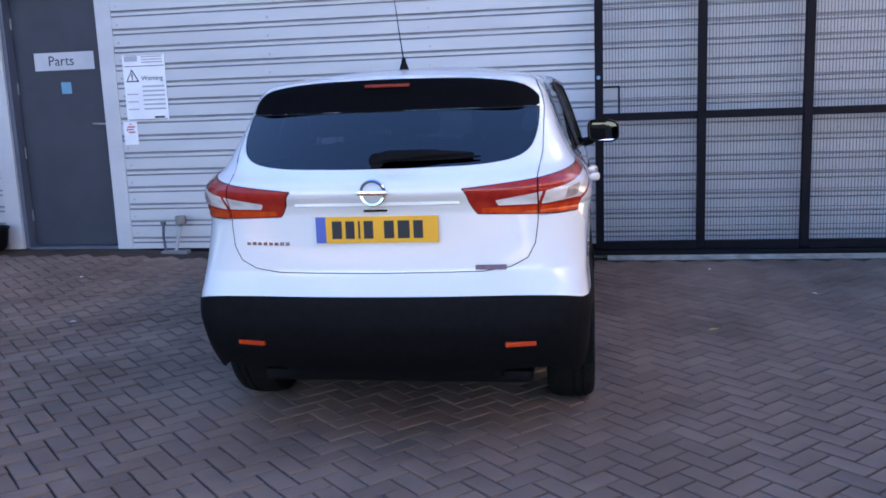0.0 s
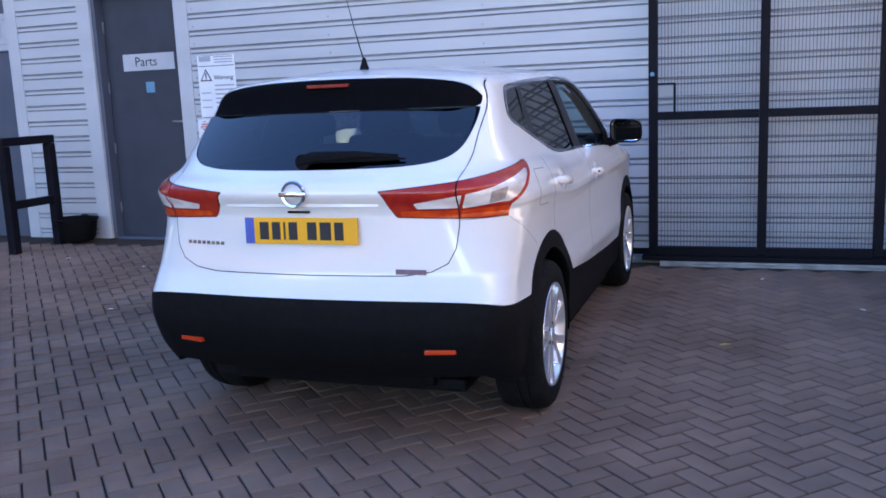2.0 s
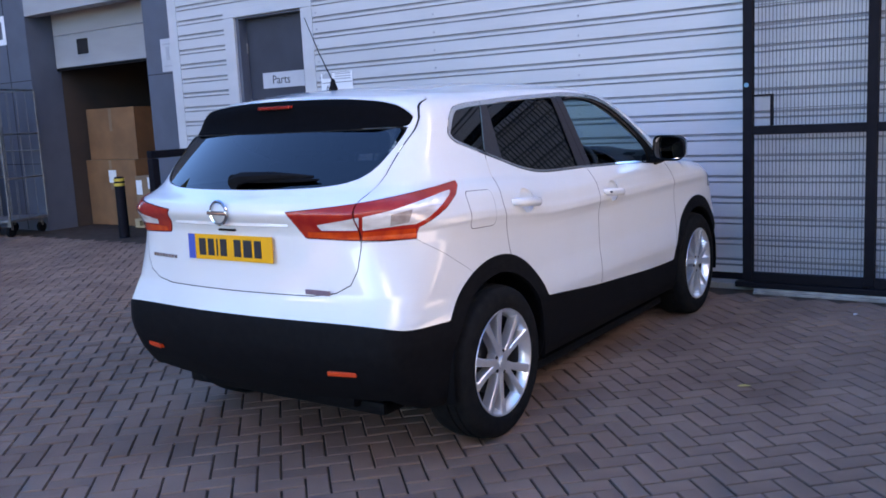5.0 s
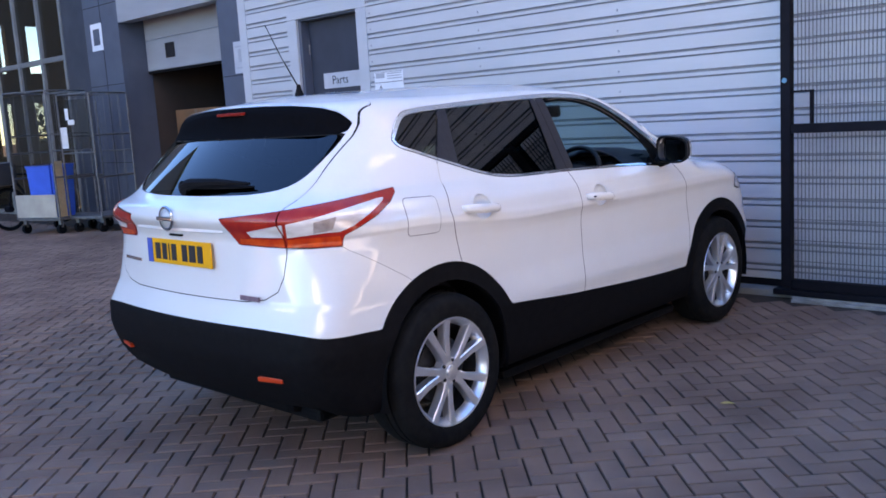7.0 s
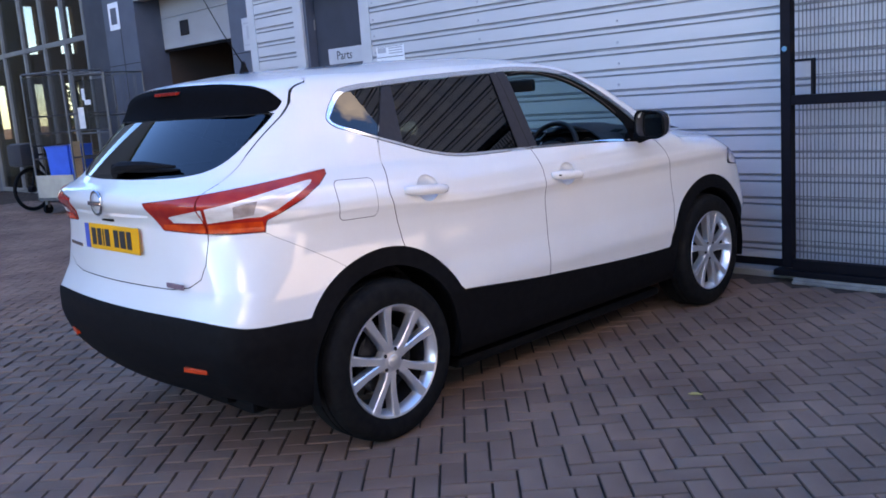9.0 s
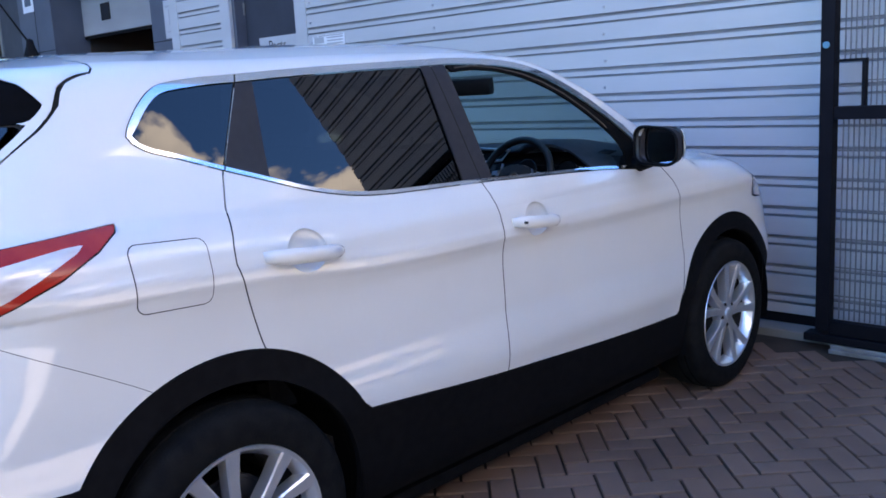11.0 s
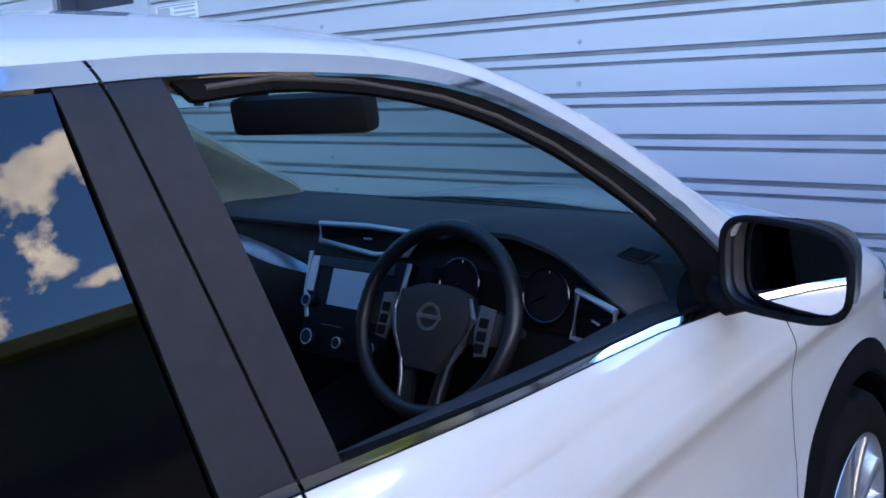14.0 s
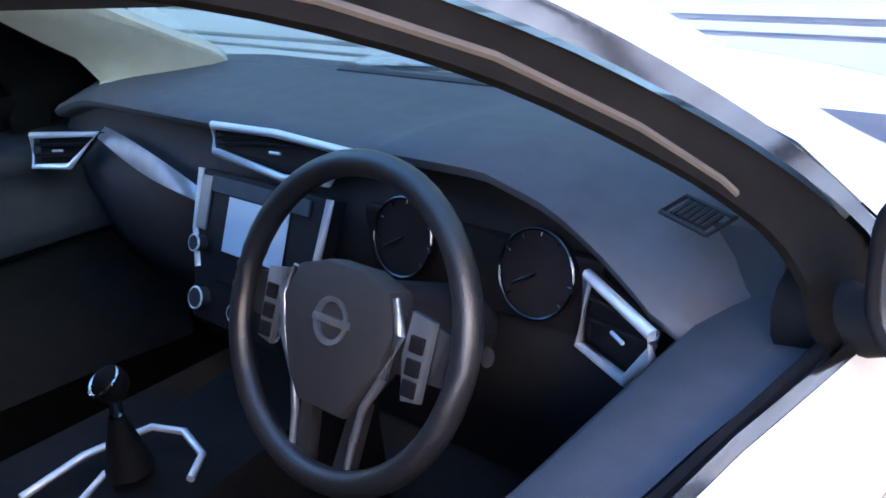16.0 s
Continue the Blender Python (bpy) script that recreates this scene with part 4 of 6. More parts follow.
# inner lining: dark below the windows, pale above
inner_verts, inner_faces = lattice(0.05)
OUTER, SKIN = SKIN, Skin(shrink(inner_verts, 0.035))
_, lining = SKIN.split(inner_faces, lambda v: v[:, 2] - .42)
_, lining = SKIN.split(lining, lambda v: np.maximum(WINDOW_LINE(v) + np.where(v[:, 0] > 0, -.008, np.interp(v[:, 1], [1.2, 1.6], [.03, .065])), beside(v)))
_, lining = SKIN.split(lining, lambda v: np.maximum(REAR_GLASS(v) - .01, v[:, 1] + .15))
_, lining = SKIN.split(lining, lambda v: np.maximum(SCREEN(v) - .005, 1.12 - v[:, 2]))
_, lining = SKIN.split(lining, lambda v: near_wheel(v, 0.42))
lining, _ = SKIN.split(lining, lambda v: v[:, 1] - 2.42)
dark, pale = SKIN.split(lining, lambda v: v[:, 2] - 1.16)
far_door, pale = SKIN.split(pale, lambda v: np.maximum(np.maximum(v[:, 0] + .5, v[:, 2] - 1.47), 1.1 - v[:, 1]))
dark += far_door
HEADLINER = material("pale woven headliner", (0.58, 0.55, 0.48), 0.9, second=(0.53, 0.50, 0.44), scale=30, bump=0.1, bump_scale=400)
skin_part("lower_lining", dark, BLACK_PLASTIC, car, "dark inner lining")
skin_part("headliner", pale, HEADLINER, car, "pale grey headliner and pillar trims")
SKIN = OUTER
bm = fresh()
box(bm, -.62, .62, -.55, 3.3, .20, .26, .02)
box(bm, -.5, .5, -.6, .1, .22, .40, .05)
# extra low slab, added to deepen the shade under the sills
box(bm, -.80, .80, .46, 2.18, .15, .199, .02)
part("underbody", bm, BLACK_PLASTIC, car)
part("boot_floor", box(fresh(), -.70, .70, -.65, .2, .62, .66), BLACK_PLASTIC, car)
part("seat_riser", box(fresh(), -.72, .72, .18, .22, .44, .66), BLACK_PLASTIC, car)
part("bulkhead", box(fresh(), -.74, .74, 2.34, 2.38, .44, 1.1), BLACK_PLASTIC, car)


# ---------------------------------------------------------------- wheels
def make_wheel():
    """A wheel about the x axis, its face to +x, at the origin."""
    w = thing("wheel", "", "")
    bm = fresh()
    lathe(bm, [(.238 + (r - .226) * .99, h) for r, h in ((.226, .10), (.242, .109), (.265, .112), (.295, .110), (.318, .104), (.332, .09), (.339, .068), (.341, .058), (.335, .056), (.335, .050), (.343, .048), (.344, .02), (.337, .018), (.337, .008), (.344, .006), (.344, -.06), (.332, -.1), (.29, -.115), (.235, -.11), (.22, -.10))], 64)
    part("tyre", bm, RUBBER, w, "black road tyre", smooth=35)
    bm = fresh()
    lathe(bm, [(.240, .098), (.247, .104), (.245, .109), (.236, .106), (.226, .09), (.2125, .06), (.2115, -.02), (.215, -.1), (.234, -.105)], 64)
    part("rim", bm, ALLOY, w, "silver alloy rim", smooth=35)
    bm = fresh()
    lathe(bm, [(.221, .075), (.208, .05), (.206, -.02), (.210, -.1)], 64)
    part("rim_barrel", bm, ALLOY_DARK, w, "dark inner barrel", smooth=35)
    bm = fresh()
    rod(bm, (.01, 0, 0), (.03, 0, 0), .15, 40)
    lathe(bm, [(.02, .03), (.14, .032), (.145, .028)], 40)
    part("brake_disc", bm, ALLOY_DARK, w)
    for k in range(5):
        for lean in (-1, 1):
            a0, a1 = 2 * math.pi * k / 5 + lean * .15, 2 * math.pi * k / 5 + lean * .245
            bm = fresh()
            rows = []
            for r, a, half, face in ((.045, a0 * 1, .020, .094), (.09, a0 + (a1 - a0) * .3, .0160, .098), (.15, a0 + (a1 - a0) * .7, .0165, .099), (.20, a1, .0195, .102), (.238, a1 + lean * .01, .0225, .106)):
                a = 2 * math.pi * k / 5 + (a - 2 * math.pi * k / 5)
                c, s = math.cos(a), math.sin(a)
                side = Vector((0, -s, c))
                mid = Vector((0, r * c, r * s))
                rows.append([bm.verts.new(mid + side * u * half + Vector((x, 0, 0))) for u, x in ((-1, face - .045), (-1, face - .004), (-.72, face), (.72, face), (1, face - .004), (1, face - .045))])
            for p, q in zip(rows, rows[1:]):
                for i in range(6):
                    bm.faces.new((p[i], p[(i + 1) % 6], q[(i + 1) % 6], q[i]))
            bm.faces.new(rows[0])
            bm.faces.new(rows[-1][::-1])
            part("spoke", bm, ALLOY, w, smooth=30)
    bm = fresh()
    lathe(bm, [(.0, .103), (.022, .103), (.028, .1), (.03, .09)], 24)
    lathe(bm, [(.03, .095), (.05, .094), (.064, .088), (.068, .05)], 32)
    part("hub_cap", bm, ALLOY, w, smooth=40)
    for k in range(5):
        a = 2 * math.pi * (k + .5) / 5
        bm = fresh()
        rod(bm, (.07, .052 * math.cos(a), .052 * math.sin(a)), (.0955, .052 * math.cos(a), .052 * math.sin(a)), .009, 6)
        part("wheel_nut", bm, ALLOY_DARK, w)
    return w


wheel = make_wheel()
for o in wheel.children:
    o["kind"] = "part"
    del o["kind"]
wheel_tags = [k for k in ("label", "category", "group", "kind") if k in wheel]
for k in wheel_tags:
    del wheel[k]


def fit_wheel(y, sign, spin):
    ob = copy_thing(wheel, pose(.784 * sign, y, .330 if y < 1 else .348, spin, 0, 0 if sign > 0 else 180))
    ob.parent = car
    arch = fresh()
    rows = []
    for k in range(25):
        a = radians(-14 + 208 * k / 24)
        rows.append([arch.verts.new((sign * h, y + r * math.cos(a), .345 + r * math.sin(a))) for r, h in ((.405, .885), (.425, .80), (.42, .55), (.1, .54))])
    for a, b in zip(rows, rows[1:]):
        for i in range(3):
            arch.faces.new((a[i], a[i + 1], b[i + 1], b[i]))
    part("arch_liner", arch, BLACK_PLASTIC, car)
    return ob


for y, spin in ((0.0, 90 + 18), (2.646, 90 - 8)):
    for sign in (1, -1):
        fit_wheel(y, sign, spin)
for o in [*wheel.children, wheel]:
    bpy.data.objects.remove(o)


# ---------------------------------------------------------------- the car's fittings
def on_tail(x, z):
    """The tail's y at x, z."""
    lo, hi = 0.5, -1.2
    for _ in range(40):
        mid = (lo + hi) / 2
        if body_field(np.array(x), np.array(mid), np.array(z)) < 0:
            lo = mid
        else:
            hi = mid
    return lo


# number plate, badge, lip, wiper, reflectors
py = on_tail(0, .93)
plate = part("number_plate", box(fresh(), -.26, .26, -.006, 0, -.0555, .0555, .002), PLATE_YELLOW, tail, "yellow rear number plate")
plate.matrix_basis = pose(0, py - .004, .935, -1.5, 0, 0)
x = -.19
for k, w in enumerate((.052, .048, .018, .050, 0, .052, .060, .050)):
    if w:
        ob = part("print", box(fresh(), x, x + w - .010, -.0085, -.0066, -.037, .037), PRINT, tail, "dark bar on the plate")
        ob.matrix_basis = plate.matrix_basis
    x += w + .006 if w else .03
band = part("plate_band", box(fresh(), -.2595, -.217, -.0085, -.0062, -.055, .055), PLATE_BLUE, tail, "blue band at the plate's end")
band.matrix_basis = plate.matrix_basis
lip = fresh()
rows = []
for x in np.linspace(-.35, .35, 25):
    fade = 1 - (abs(x) / .35) ** 4
    y0 = on_tail(x, 1.045)
    rows.append([lip.verts.new((x, y0 + .01, 1.062)), lip.verts.new((x, y0 - .003 * fade, 1.052)), lip.verts.new((x, y0 - .0035 * fade, 1.036)), lip.verts.new((x, y0 + .015, 1.030))])
for a, b in zip(rows, rows[1:]):
    for i in range(4):
        lip.faces.new((a[i], b[i], b[(i + 1) % 4], a[(i + 1) % 4]))
part("handle_strip", lip, PAINT, tail, smooth=50)
lamp_y = on_tail(0, 1.02)
part("plate_lamp", box(fresh(), -.05, .05, lamp_y - .009, lamp_y + .01, 1.010, 1.019, .003), BLACK_PLASTIC, tail)
by = on_tail(0, 1.092)
bm = fresh()
lathe(bm, [(.043, .0), (.052, .002), (.056, -.004), (.052, -.012), (.043, -.01)], 40, Matrix.Translation((0, by - .008, 1.092)) @ Matrix.Rotation(radians(-90), 4, "Z"), closed=True)
box(bm, -.060, .060, by - .018, by - .004, 1.083, 1.101, .003)
part("badge", bm, CHROME, tail, "chrome ring badge with a bar", smooth=40)
bm = fresh()
for k in range(8):
    x = -.59 + .026 * k
    box(bm, x, x + .018, on_tail(x, .873) - .005, on_tail(x, .873) - .001, .866, .882, .001)
part("model_badge", bm, CHROME, tail, "small chrome model lettering as plain bars")
sy = on_tail(.47, .765)
bm = fresh()
box(bm, .405, .535, sy - .012, sy - .004, .757, .777, .001)
part("dealer_sticker", bm, material("pinkish sticker", (0.22, 0.13, 0.16), .5, second=(.17, .1, .13), scale=40), tail, "small pale red sticker")
bm = fresh()
tube(bm, [(-.02, on_tail(.02, 1.215) - .012, 1.215), (.05, on_tail(.05, 1.225) - .03, 1.232), (.22, on_tail(.22, 1.23) - .026, 1.238), (.40, on_tail(.4, 1.228) - .014, 1.230)], [.024, .026, .018, .006], 8)
rod(bm, (.0, on_tail(.0, 1.215) - .03, 1.215), (.0, on_tail(.0, 1.215) + .02, 1.215), .032, 16)
tube(bm, [(x, on_tail(x, 1.218) - .012, 1.218) for x in np.linspace(-.02, .43, 8)], [.004, .009, .010, .010, .010, .010, .008, .004], 6)
part("rear_wiper", bm, BLACK_PLASTIC, tail, "black rear wiper", smooth=40)
REFLECTOR = material("orange red reflector", (0.62, 0.05, 0.012), 0.3, second=(0.50, 0.034, 0.010), scale=40, specular=.2)
BRAKE_RED = material("dull red brake lens", (0.30, 0.016, 0.010), 0.3, second=(0.22, 0.012, 0.008), scale=30, specular=.2)
ty = on_tail(0, 1.53)
part("brake_light", box(fresh(), -.10, .10, ty - .0155, ty + .02, 1.517, 1.531, .003), BRAKE_RED, tail, "slim red brake light")
for sign in (1, -1):
    ry = on_tail(.585, .445)
    m = Matrix.Translation((.585 * sign, ry - .002, .443)) @ Matrix.Rotation(radians(14 * sign), 4, "Z")
    part("reflector", box(fresh(), -.065, .065, -.012, .01, -.010, .010, .004, m), REFLECTOR, car, "orange red bumper reflector")
az = float(TOP(np.array(-.04)))
bm = fresh()
lathe(bm, [(.001, .055), (.009, .05), (.013, .03), (.022, .006), (.024, -.01)], 16, Matrix.Translation((0, -.03, az)) @ Matrix.Rotation(radians(-90), 4, "Y"))
tube(bm, [(0, -.035, az + .045), (0, -.12, az + .18), (0, -.20, az + .33)], [.0032, .0022, .0015], 6)
part("aerial", bm, BLACK_PLASTIC, car, "thin black roof aerial", smooth=40)

# door handles
for sign in (1, -1):
    for y0, y1, z0, z1, key in HANDLES:
        owner = next(o for o in car.children if o.name.startswith("front_door" if key else "rear_door") and sum(v.co.x for v in o.data.vertices) * sign > 0)
        bm = fresh()
        pts, radii = [], []
        for u in np.linspace(0, 1, 13):
            y, z = y0 + u * (y1 - y0), z0 + u * (z1 - z0)
            stand = .034 * (1 - (2 * u - 1) ** 4) + .004
            pts.append((on_skin(sign, y, z) + sign * stand, y, z))
        rows = []
        for u, p in zip(np.linspace(0, 1, 13), pts):
            h = (.021 if u < .75 else .021 - .022 * (u - .75)) * (1 - .35 * abs(2 * u - 1) ** 6)
            rows.append([bm.verts.new((p[0] + sign * a, p[1], p[2] + b * h)) for a, b in ((-.012, -.9), (-.003, -1), (.004, -.6), (.006, 0), (.004, .6), (-.003, 1), (-.012, .9))])
        for a, b in zip(rows, rows[1:]):
            for i in range(7):
                bm.faces.new((a[i], a[(i + 1) % 7], b[(i + 1) % 7], b[i]))
        bm.faces.new(rows[0])
        bm.faces.new(rows[-1][::-1])
        handle = part("handle", bm, PAINT, owner, "white pull handle", smooth=60)
        if key and sign > 0:
            bm = fresh()
            yk, zk = y0 + .028, z0 - .002
            rod(bm, (on_skin(sign, yk, zk) + .030, yk, zk), (on_skin(sign, yk, zk) + .041, yk, zk), .0045, 16)
            part("key_hole", bm, ALLOY_DARK, owner)

# door mirrors
def door_mirror(sign):
    m = thing("door_mirror", "", "")
    for k in ("label", "category"):
        if k in m:
            del m[k]
    bm = fresh()
    cx, cy, cz = .986, 1.90, 1.189
    rings = []
    for u in np.linspace(0, 1, 9):
        s = math.sqrt(max(1 - (u * .98) ** 2.6, 0.02))
        ring = []
        for k in range(32):
            a = 2 * math.pi * k / 32
            ca, sa = math.cos(a), math.sin(a)
            px = math.copysign(abs(ca) ** .55, ca) * .099
            pz = math.copysign(abs(sa) ** .55, sa) * (.074 - .006 * ca)
            ring.append(bm.verts.new((sign * (cx + px * s), cy - .055 + .105 * u - .02 * ca * (1 - u), cz + pz * s - .006 * ca)))
        rings.append(ring)
    for a, b in zip(rings, rings[1:]):
        for k in range(32):
            bm.faces.new((a[k], a[(k + 1) % 32], b[(k + 1) % 32], b[k]))
    bm.faces.new(rings[-1])
    part("mirror_housing", bm, PILLAR_BLACK, m, "black mirror housing", smooth=70)
    bm = fresh()
    outline = []
    for k in range(32):
        a = 2 * math.pi * k / 32
        ca, sa = math.cos(a), math.sin(a)
        outline.append((math.copysign(abs(ca) ** .55, ca) * .094, math.copysign(abs(sa) ** .55, sa) * (.066 - .006 * ca)))
    face = [bm.verts.new((sign * (cx + px), cy - .036 - .27 * px + .03 * pz, cz + pz - .006 * px / .118)) for px, pz in outline]
    bm.faces.new(face)
    part("mirror_glass", bm, MIRROR, m, "mirror glass")
    bm = fresh()
    rim = [(sign * (cx + px * 1.07), cy - .057 - .02 * px / .118, cz + pz * 1.08 - .006 * px / .118) for px, pz in outline]
    tube(bm, rim, .006, 6, closed=True)
    part("mirror_rim", bm, BLACK_PLASTIC, m, smooth="all")
    bm = fresh()
    rows = []
    for u in np.linspace(.3, 1, 7):
        s = math.sqrt(max(1 - (u * .98) ** 2.6, 0.02)) * 1.015
        rows.append([bm.verts.new((sign * (cx + math.copysign(abs(math.cos(a)) ** .55, math.cos(a)) * .101 * s), cy - .05 + .107 * u, cz + math.copysign(abs(math.sin(a)) ** .55, math.sin(a)) * .074 * s)) for a in np.linspace(-.25 * math.pi, 1.1 * math.pi, 24)])
    for a, b in zip(rows, rows[1:]):
        for k in range(23):
            bm.faces.new((a[k], a[k + 1], b[k + 1], b[k]))
    part("mirror_cap", bm, PAINT, m, "white mirror cap", smooth="all")
    bm = fresh()
    tube(bm, [(sign * .80, 1.93, 1.108), (sign * .86, 1.925, 1.112), (sign * .92, 1.93, 1.13)], [.045, .032, .028], 12)
    part("mirror_foot", bm, BLACK_PLASTIC, m, smooth=50)
    m.parent = car
    return m


for sign in (1, -1):
    door_mirror(sign)

# ---------------------------------------------------------------- the cabin
DASH = material("soft blue grey dash", (0.072, 0.081, 0.096), 0.65, second=(0.062, 0.070, 0.083), scale=25, bump=0.15, bump_scale=500, specular=.35)
DASH_LOW = material("black cabin plastic", (0.013, 0.0145, 0.020), 0.6, second=(0.018, 0.020, 0.026), scale=25, bump=0.1, bump_scale=500, specular=.3)
CABIN_SILVER = material("satin silver trim", (0.68, 0.72, 0.77), 0.32, 0.45, second=(0.62, 0.66, 0.71), scale=30)
CLOTH = material("black woven seat cloth", (0.018, 0.019, 0.024), 0.95, second=(0.028, 0.029, 0.034), scale=60, bump=0.3, bump_scale=600, sheen=.1)
LEATHER = material("black leather", (0.013, 0.013, 0.016), 0.38, second=(0.017, 0.017, 0.020), scale=50, bump=0.12, bump_scale=400, specular=.8)
HUB_BLACK = material("soft black wheel hub", (0.024, 0.025, 0.029), 0.5, second=(0.029, 0.030, 0.034), scale=50, bump=0.12, bump_scale=400)
PIANO = material("piano black", (0.010, 0.010, 0.013), 0.4, specular=.12, second=(0.014, 0.014, 0.017), scale=20)
# pale blue base stands in for daylight mirrored in the screen
SCREEN_GLASS = material("pale touch screen", (0.56, 0.68, 0.78), 0.12, second=(0.52, 0.64, 0.74), scale=5, coat=1.0)


WHEEL_SILVER = material("dull silver wheel trim", (0.36, 0.40, 0.44), 0.3, 0.8, second=(0.31, 0.34, 0.38), scale=40)
DIAL_RING = material("dark chrome ring", (0.085, 0.095, 0.11), 0.25, 1.0)


def hump(x):
    """How far the instrument hood stands out at x."""
    return math.exp(-(((x - .40) / .17) ** 4))


bm = fresh()
rows = []
for x in np.linspace(-.76, .76, 61):
    h, end = hump(x), max(0, (abs(x) - .62) / .14) ** 2
    lip_y = np.interp(x, [.45, .53, .60, .66, .70, .73, .76], [1.985 - .075 * h, 1.910, 1.912, 1.888, 1.866, 1.90, 1.98]) if x > .45 else 1.985 - .075 * h - .02 * end
    lip_z = np.interp(x, [.45, .53, .565, .60, .66, .70, .73, .76], [1.150 + .040 * h, 1.168, 1.150, 1.126, 1.102, 1.088, 1.062, 1.03]) if x > .45 else 1.150 + .040 * h - .03 * end
    drop = float(np.clip((x - .45) / .12, 0, 1))
    right = float(np.clip((x - .67) / .07, 0, 1))
    sec = [(2.52, 1.125), (2.40, 1.150), (2.25, 1.164 + .006 * h), (2.10, 1.168 + .030 * h - .05 * right), (2.03 - .05 * h, (1.166 + .04 * h - .02 * end) * (1 - drop) + drop * ((lip_z + 1.178) / 2) - .03 * right), (lip_y + .012, lip_z + .010), (lip_y, lip_z), (lip_y + .004, lip_z - .012), (lip_y + .03 + .06 * h, lip_z - .022)]
    rows.append([bm.verts.new((x, y, z)) for y, z in sec])
for a, b in zip(rows, rows[1:]):
    for i in range(len(a) - 1):
        bm.faces.new((a[i], b[i], b[i + 1], a[i + 1]))
dash = part("dashboard", bm, DASH, car, "soft blue grey dashboard top", smooth=60)
bm = fresh()
rows = []
for x in np.linspace(-.76, .76, 61):
    h, end = hump(x), max(0, (abs(x) - .62) / .14) ** 2
    bulge = .03 * math.exp(-((x + .42) / .2) ** 4)
    sec = [(2.02 + .03 * h, 1.135 + .01 * h), (1.985 + .0 * h - bulge * .3, 1.085), (1.965 - bulge, 1.03), (1.965 - bulge, .96), (1.98 - bulge, .88), (2.03, .78), (2.12, .66), (2.2, .5)]
    rows.append([bm.verts.new((x, y, z)) for y, z in sec])
for a, b in zip(rows, rows[1:]):
    for i in range(len(a) - 1):
        bm.faces.new((a[i], b[i], b[i + 1], a[i + 1]))
part("lower_dash", bm, DASH_LOW, dash, "black lower dashboard", smooth=60)


def vent(corners, bend=0.0, slats=2):
    """A silver-framed air vent through its corner points."""
    pts = [Vector(p) for p in corners]
    bm = fresh()
    tube(bm, pts, .0068, 8, closed=True)
    frame_ob = part("vent_frame", bm, CABIN_SILVER, dash, "satin silver vent frame", smooth=50)
    bm = fresh()
    back = [p + Vector((0, .016, 0)) for p in pts]
    bm.faces.new([bm.verts.new(p) for p in back])
    for k in range(slats):
        u = (k + 1) / (slats + 1)
        left = pts[0].lerp(pts[-1], u) + Vector((0, .008, 0))
        right = pts[1].lerp(pts[2], u) + Vector((0, .008, 0))
        rod(bm, left, right, .0035, 6)
    part("vent_slats", bm, PIANO, frame_ob)
    mid = sum(pts, Vector()) / len(pts)
    way = (pts[1] - pts[0]).normalized()
    part("vent_tab", rod(fresh(), mid - way * .012, mid + way * .012, .0025, 6), CABIN_SILVER, frame_ob)


vent([(.582, 1.922, 1.090), (.700, 1.854, 1.083), (.692, 1.860, 1.056), (.648, 1.887, .999), (.558, 1.935, .992)])
vent([(-.660, 1.868, 1.106), (-.515, 1.930, 1.110), (-.610, 1.904, 1.040), (-.660, 1.857, 1.047)])
vent([(-.160, 1.960, 1.160), (.0, 1.966, 1.163), (.17, 1.962, 1.158), (.13, 1.948, 1.112), (.03, 1.946, 1.103), (-.152, 1.950, 1.120)], slats=3)

# centre stack with screen and knobs
bm = fresh()
prism(bm, [(-.158, .045), (.158, .045), (.15, -.05), (.125, -.19), (-.125, -.19), (-.15, -.05)], .03, Matrix.Translation((0, 1.925, 1.05)) @ Matrix.Rotation(radians(67), 4, "X") @ Matrix.Translation((0, 0, -.012)), .004)
stack = part("radio_panel", bm, PIANO, dash, "gloss black radio panel", smooth=40)
STACK = Matrix.Translation((0, 1.925, 1.05)) @ Matrix.Rotation(radians(67), 4, "X") @ Matrix.Translation((0, 0, .019))
part("screen", box(fresh(), -.070, .078, -.074, .012, 0, .003, .001, STACK), SCREEN_GLASS, stack, "touch screen, sky reflection put in as pale colour")
bm = fresh()
tube(bm, [STACK @ Vector(p) for p in ((-.158, .045, 0), (-.15, -.05, 0), (-.128, -.11, 0))], .006, 8)
part("panel_edge", bm, CABIN_SILVER, stack, smooth=50)
bm = fresh()
tube(bm, [STACK @ Vector(p) for p in ((.158, .045, 0), (.15, -.05, 0), (.128, -.11, 0))], .006, 8)
part("panel_edge", bm, CABIN_SILVER, stack, smooth=50)
for x, y, r in ((-.126, -.072, .013), (.122, -.072, .013), (-.10, -.155, .017), (.10, -.155, .017), (0, -.155, .012)):
    bm = fresh()
    rod(bm, STACK @ Vector((x, y, -.002)), STACK @ Vector((x, y, .018)), r, 20, r * .9)
    knob = part("knob", bm, DASH_LOW, stack, smooth=40)
    part("knob_ring", tube(fresh(), [STACK @ Vector((x + r * math.cos(a), y + r * math.sin(a), .016)) for a in np.linspace(0, 2 * math.pi, 21)[:-1]], .0018, 6, closed=True), CABIN_SILVER, knob)
part("side_keys", box(fresh(), -.148, -.120, -.050, .036, 0, .004, .002, STACK), WHEEL_SILVER, stack, "dull silver strip of side keys")
part("slot_line", box(fresh(), -.075, .0, -.121, -.119, 0, .003, 0, STACK), DIAL_RING, stack)
part("upper_panel", box(fresh(), -.12, .12, .014, .038, 0, .004, .001, STACK), DASH, stack)
